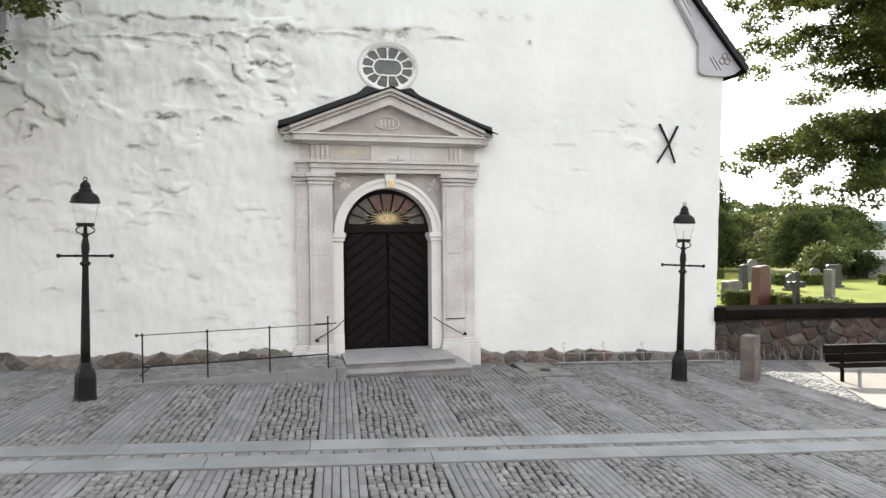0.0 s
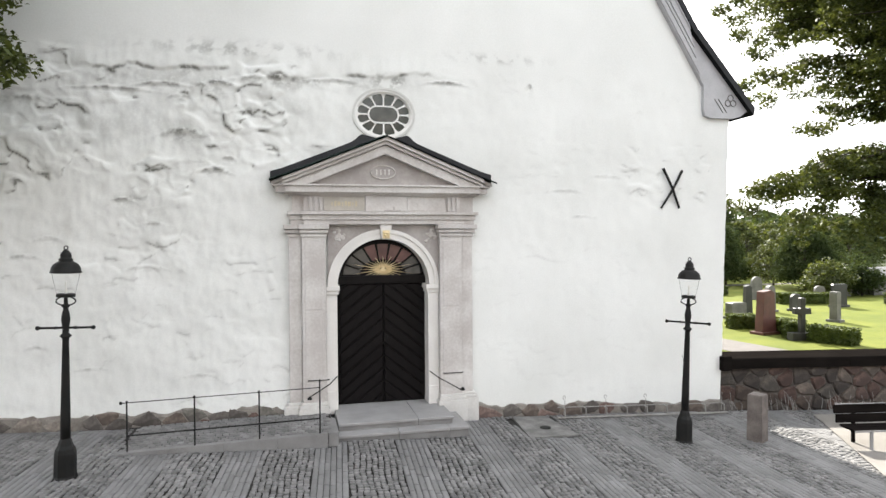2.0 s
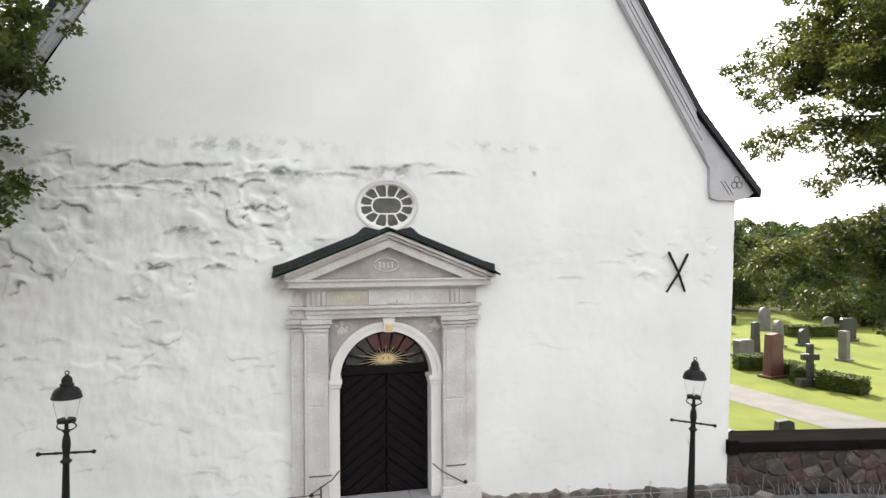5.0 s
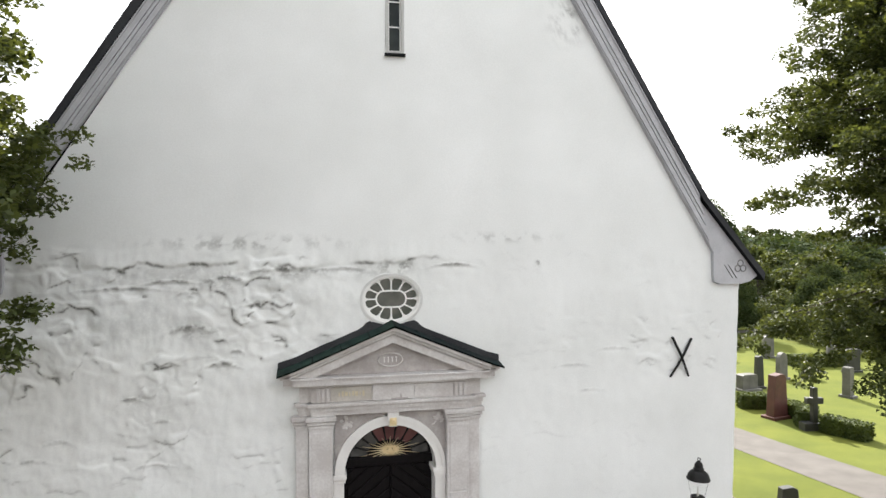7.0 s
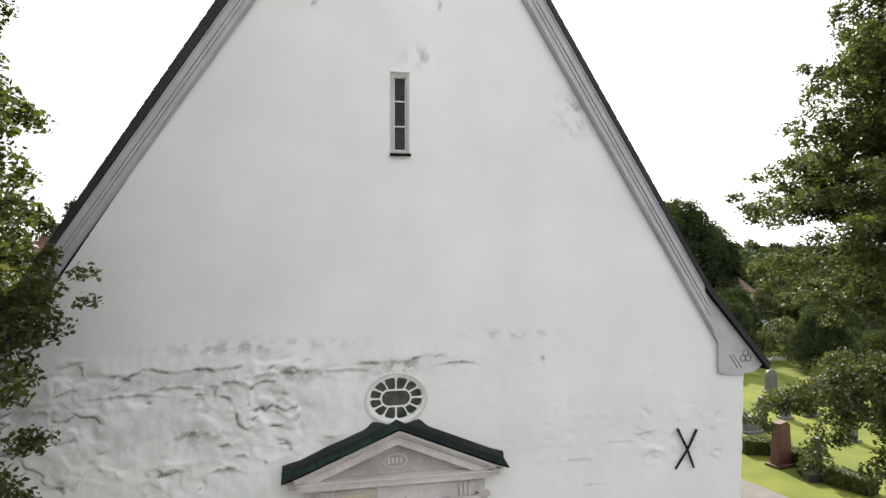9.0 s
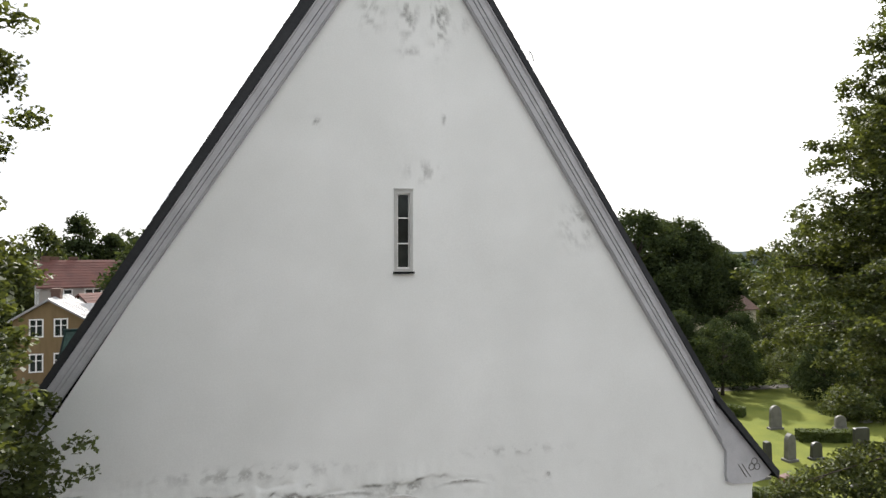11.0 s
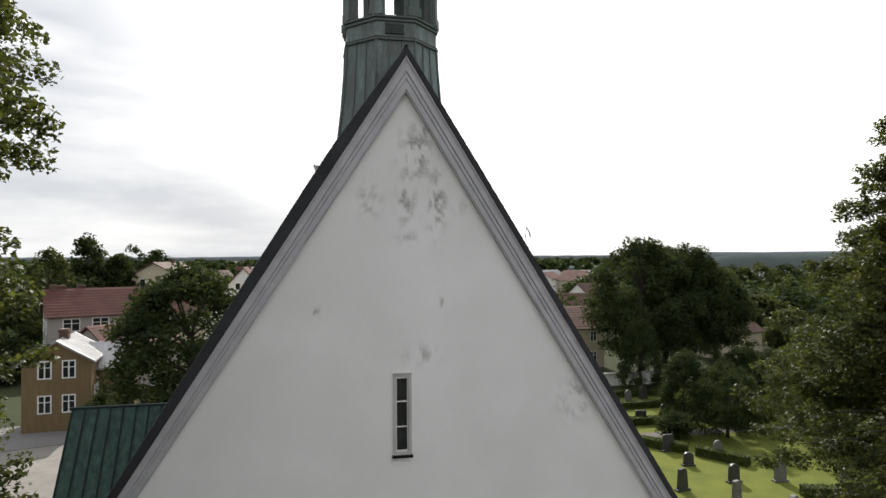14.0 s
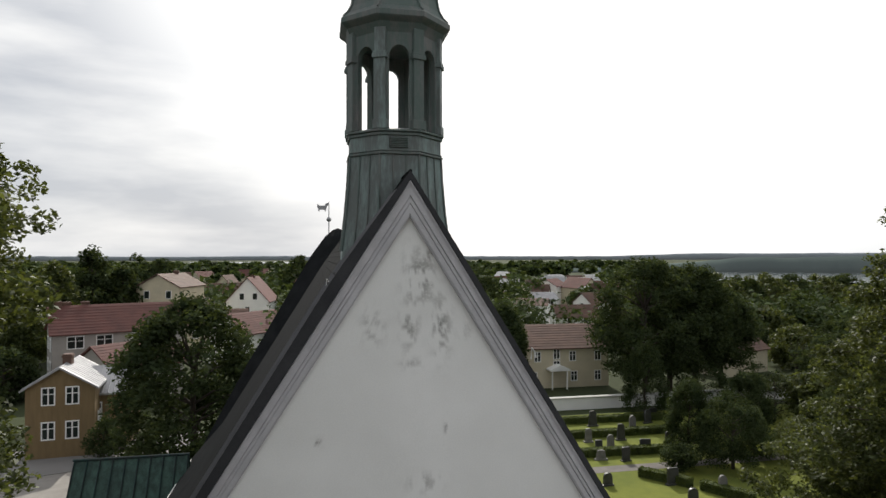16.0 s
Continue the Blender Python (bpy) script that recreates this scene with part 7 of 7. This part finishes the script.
for i in range(140):
    a = radians(16 + 50 * i / 139)
    h = 2.0 + 14.0 * smooth01(28, 62, i) + 1.6 * fbm(i * 0.11, 8.0) + 0.7 * fbm(i * 0.9, 9.0)
    d = 720
    x, y = -1.5 + d * math.sin(a), -11.5 + d * math.cos(a)
    rows.append([(x, y, -1), (x * 1.01, y * 1.01, h * 0.72), (x * 1.03, y * 1.03, h), (x * 1.25, y * 1.25, h), (x * 1.25, y * 1.25, -1)])
loft(bm, rows)
bmesh.ops.recalc_face_normals(bm, faces=bm.faces[:])
tagged(part("far_shore", bm, shore_m, smooth=True), "wooded far shore of the lake, haze put in as a faint glow", "hills", kind="structure")
bm = bmesh.new()
for pts in ([(236, 400), (330, 300), (640, 260), (900, 900), (700, 1300)], [(-250, 1500), (160, 1500), (300, 2600), (-500, 2600)]):
    bm.faces.new([bm.verts.new((x, y, 0.6)) for x, y in pts])
tagged(part("water", bm, WATER), "pale still lake in the distance", "lake", kind="structure")

# unseen house-like block, added behind the camera to close the square and cut low sky light
front = thing("house_row", "plain grey house-like block added unseen to close the square", "house row", (0, -36, -0.2), kind="structure")
bm = bmesh.new()
box(bm, -45, -37.0, -1.0, 45, -36.0, 10.5)
part("wall", bm, GREY_RENDER, front)
bm = bmesh.new()
loft(bm, [[(x, -35.6, 10.4), (x, -35.6, 10.6), (x, -40.0, 14.0), (x, -40.0, 13.8)] for x in (-45.5, 45.5)])
bmesh.ops.recalc_face_normals(bm, faces=bm.faces[:])
part("roof", bm, TILE_BROWN, front)

# ---- paving: setts, sawn strips, kerb slabs (last, piece by piece) ----
PA = radians(-4.0)
PAVE = Matrix.Translation((0, -4.9, 0)) @ Matrix.Rotation(PA, 4, "Z")
paving = thing("pavement", "grey granite cobbles with smooth sawn strips across the square", "pavement", (0, -3, 0.03), kind="structure")


def pave_point(u, v):
    p = PAVE @ Vector((u, v, 0))
    return p.x, p.y


def stone_top(u0, v0, u1, v1, lift, crown, jit):
    """Corners of one paving stone: foot, shoulder and a slightly crowned top."""
    rng = random
    du, dv = (u1 - u0), (v1 - v0)
    c = [(u0, v0), (u1, v0), (u1, v1), (u0, v1)]
    low, top = [], []
    uc, vc = (u0 + u1) / 2, (v0 + v1) / 2
    for u, v in c:
        x, y = pave_point(u + rng.uniform(-jit, jit), v + rng.uniform(-jit, jit))
        low.append((x, y, ground_z(x, y) - 0.03))
        ku, kv = uc + (u - uc) * 0.86, vc + (v - vc) * 0.86
        x2, y2 = pave_point(ku, kv)
        top.append((x2, y2, ground_z(x2, y2) + lift))
        low.append((x * 0.97 + x2 * 0.03, y * 0.97 + y2 * 0.03, ground_z(x, y) + lift - crown))
    vs = low[0::2] + low[1::2] + top
    return vs


FACES = [(0, 1, 5, 4), (1, 2, 6, 5), (2, 3, 7, 6), (3, 0, 4, 7), (4, 5, 9, 8), (5, 6, 10, 9), (6, 7, 11, 10), (7, 4, 8, 11), (8, 9, 10, 11)]
sett_v, sett_f, strip_v, strip_f = [], [], [], []
singles = []


def blocked(x, y):
    if y > -0.03 or x > 7.2 and y > 0.02 - 0.163 * (x - 7.2):
        return True
    if -1.18 < x < 1.30 and y > -1.26 or abs(x) < 1.8 and y > -0.28:
        return True
    if -4.28 < x < -1.02 and y > -1.53:
        return True
    if 2.28 < x < 3.2 and -1.5 < y < -0.15:
        return True
    return False


def add(vs, store_v, store_f):
    k = len(store_v)
    store_v.extend(vs)
    store_f.extend([tuple(k + i for i in f) for f in FACES])


random.seed(4)
PITCH, WIDE = 1.29, 0.50
KERBS = ((-0.17, 0.17), (-0.66, -0.32))
for k in range(-8, 13):
    s0 = -4.16 + PITCH * k
    # sawn strip: narrow bars running away from the kerb
    nb = 6
    for b in range(nb):
        u = s0 + WIDE * b / nb
        for lo, hi in ((-3.6, -0.684), (0.194, 5.2)):
            vv = lo
            while vv < hi - 0.02:
                ln = random.uniform(0.30, 0.62) * (0.5 if vv == lo else 1)
                c = min(vv + ln, hi)
                # bars are cut short where they meet steps, ramp or walls
                while c > vv and blocked(*pave_point(u + 0.05, c)):
                    c -= 0.03
                if c < vv + 0.05:
                    break
                if not blocked(*pave_point(u + 0.05, vv)):
                    add(stone_top(u + 0.0045, vv, u + WIDE / nb - 0.0045, c - 0.008, 0.004 + random.uniform(-0.002, 0.002), 0.005, 0.001), strip_v, strip_f)
                vv = c
    # setts between two strips, in courses that run along the strips
    t0, t1 = s0 + WIDE + 0.006, s0 + PITCH - 0.006
    nc = 9
    for c_ in range(nc):
        ua, ub = t0 + (t1 - t0) * c_ / nc, t0 + (t1 - t0) * (c_ + 1) / nc
        for lo, hi in ((-3.6, -0.684), (0.194, 5.2)):
            vv = lo
            while vv < hi - 0.02:
                e = min(vv + random.uniform(0.07, 0.135), hi)
                if hi - e < 0.04:
                    e = hi
                x, y = pave_point((ua + ub) / 2, (vv + e) / 2)
                if not blocked(x, y):
                    du = 0.014 * math.sin(vv * 4 + k + c_ * 0.3) + random.uniform(-0.009, 0.009)
                    vs = stone_top(ua + 0.008 + du, vv + 0.008, ub - 0.008 + du, e - 0.008, 0.005 + random.uniform(-0.006, 0.007), 0.013, 0.010)
                    if -1.9 < x < 1.2 and -4.45 < y < -2.2 and len(singles) < 300:
                        singles.append(vs)
                    else:
                        add(vs, sett_v, sett_f)
                vv = e
# course of setts between the two kerb bands
u = -12.0
while u < 13.0:
    w = random.uniform(0.11, 0.17)
    x, y = pave_point(u, -0.25)
    add(stone_top(u + 0.005, -0.31, u + w - 0.005, -0.18, 0.003, 0.010, 0.004), sett_v, sett_f)
    u += w
# setts on the ramp
for i in range(29):
    for j in range(12):
        x0, y0 = -4.25 + i * 0.108 + (0.05 if j % 2 else 0), -1.38 + j * 0.11
        if x0 > -1.15:
            continue
        w, h = 0.1, 0.1
        k = len(sett_v)
        jj = [random.uniform(-0.006, 0.006) for _ in range(8)]
        cs = [(x0 + jj[0], y0 + jj[1]), (x0 + w + jj[2], y0 + jj[3]), (x0 + w + jj[4], y0 + h + jj[5]), (x0 + jj[6], y0 + h + jj[7])]
        cx, cy = x0 + w / 2, y0 + h / 2
        z = random.uniform(-0.004, 0.006)
        sett_v.extend([(x, y, ramp_z(x) - 0.03) for x, y in cs] + [(x, y, ramp_z(x) - 0.006) for x, y in cs] + [(cx + (x - cx) * 0.82, cy + (y - cy) * 0.82, ramp_z(x) + 0.006 + z) for x, y in cs])
        sett_f.extend([tuple(k + q for q in f) for f in FACES])
tagged(mesh_part("cobbles", sett_v, sett_f, SETT, paving), "", "", kind="stuff")
tagged(mesh_part("sawn_strips", strip_v, strip_f, STRIP, paving), "", "", kind="stuff")
for vs in singles:
    c = np.mean(np.array(vs), axis=0)
    ob = mesh_part("sett", np.array(vs) - c, FACES, SETT_ONE)
    ob.parent = paving
    ob.matrix_parent_inverse = paving.matrix_basis.inverted()
    ob.location = c
for lo, hi in KERBS:
    u = -12.0 + random.uniform(0, 0.8)
    while u < 13.0:
        ln = random.uniform(1.5, 2.4)
        bm = bmesh.new()
        rows = []
        for i in range(5):
            uu = u + 0.004 + (ln - 0.008) * i / 4
            ring = []
            for v_, dz in ((lo, -0.05), (lo, 0.008), (lo + 0.008, 0.014), (hi - 0.008, 0.014), (hi, 0.008), (hi, -0.05)):
                x, y = pave_point(uu, v_)
                ring.append((x, y, ground_z(x, y) + dz))
            rows.append(ring)
        loft(bm, rows)
        bmesh.ops.recalc_face_normals(bm, faces=bm.faces[:])
        part("kerb_slab", bm, KERB, paving)
        u += ln

# plinth and wall stones, laid one by one
random.seed(9)
plinth = thing("church_plinth", "reddish-grey rough fieldstone plinth under the plaster", "plinth", (0, -0.02, 0))
for x0, x1 in ((-6.9, -1.8), (1.8, 7.16)):
    bm = bmesh.new()
    loft(bm, [[(x, -0.03, -0.6), (x, -0.03, plinth_top(x) - 0.05), (x, 0.03, plinth_top(x)), (x, 0.2, plinth_top(x)), (x, 0.2, -0.6)] for x in np.linspace(x0, x1, 60)])
    bmesh.ops.recalc_face_normals(bm, faces=bm.faces[:])
    part("mortar_bed", bm, MORTAR, plinth)
for u0, u1 in ((-6.9, -1.85), (1.85, 7.1)):
    lay_stones(plinth, lambda u, z: (Vector((u, -0.03, z)), 0.0), u0, u1, lambda u: ground_z(u, -0.1), lambda u: plinth_top(u) - 0.02, 0.022, PLINTH, 0.52, 0.26, 0.004)
lay_stones(wall_yard, lambda u, z: (W0 + wdir * u + Vector((0, 0, z)) - wn_ * 0.0, wturn), 0.0, 7.5, lambda u: -0.75, lambda u: 0.555, 0.05, RUBBLE, 0.44, 0.32, 0.012)
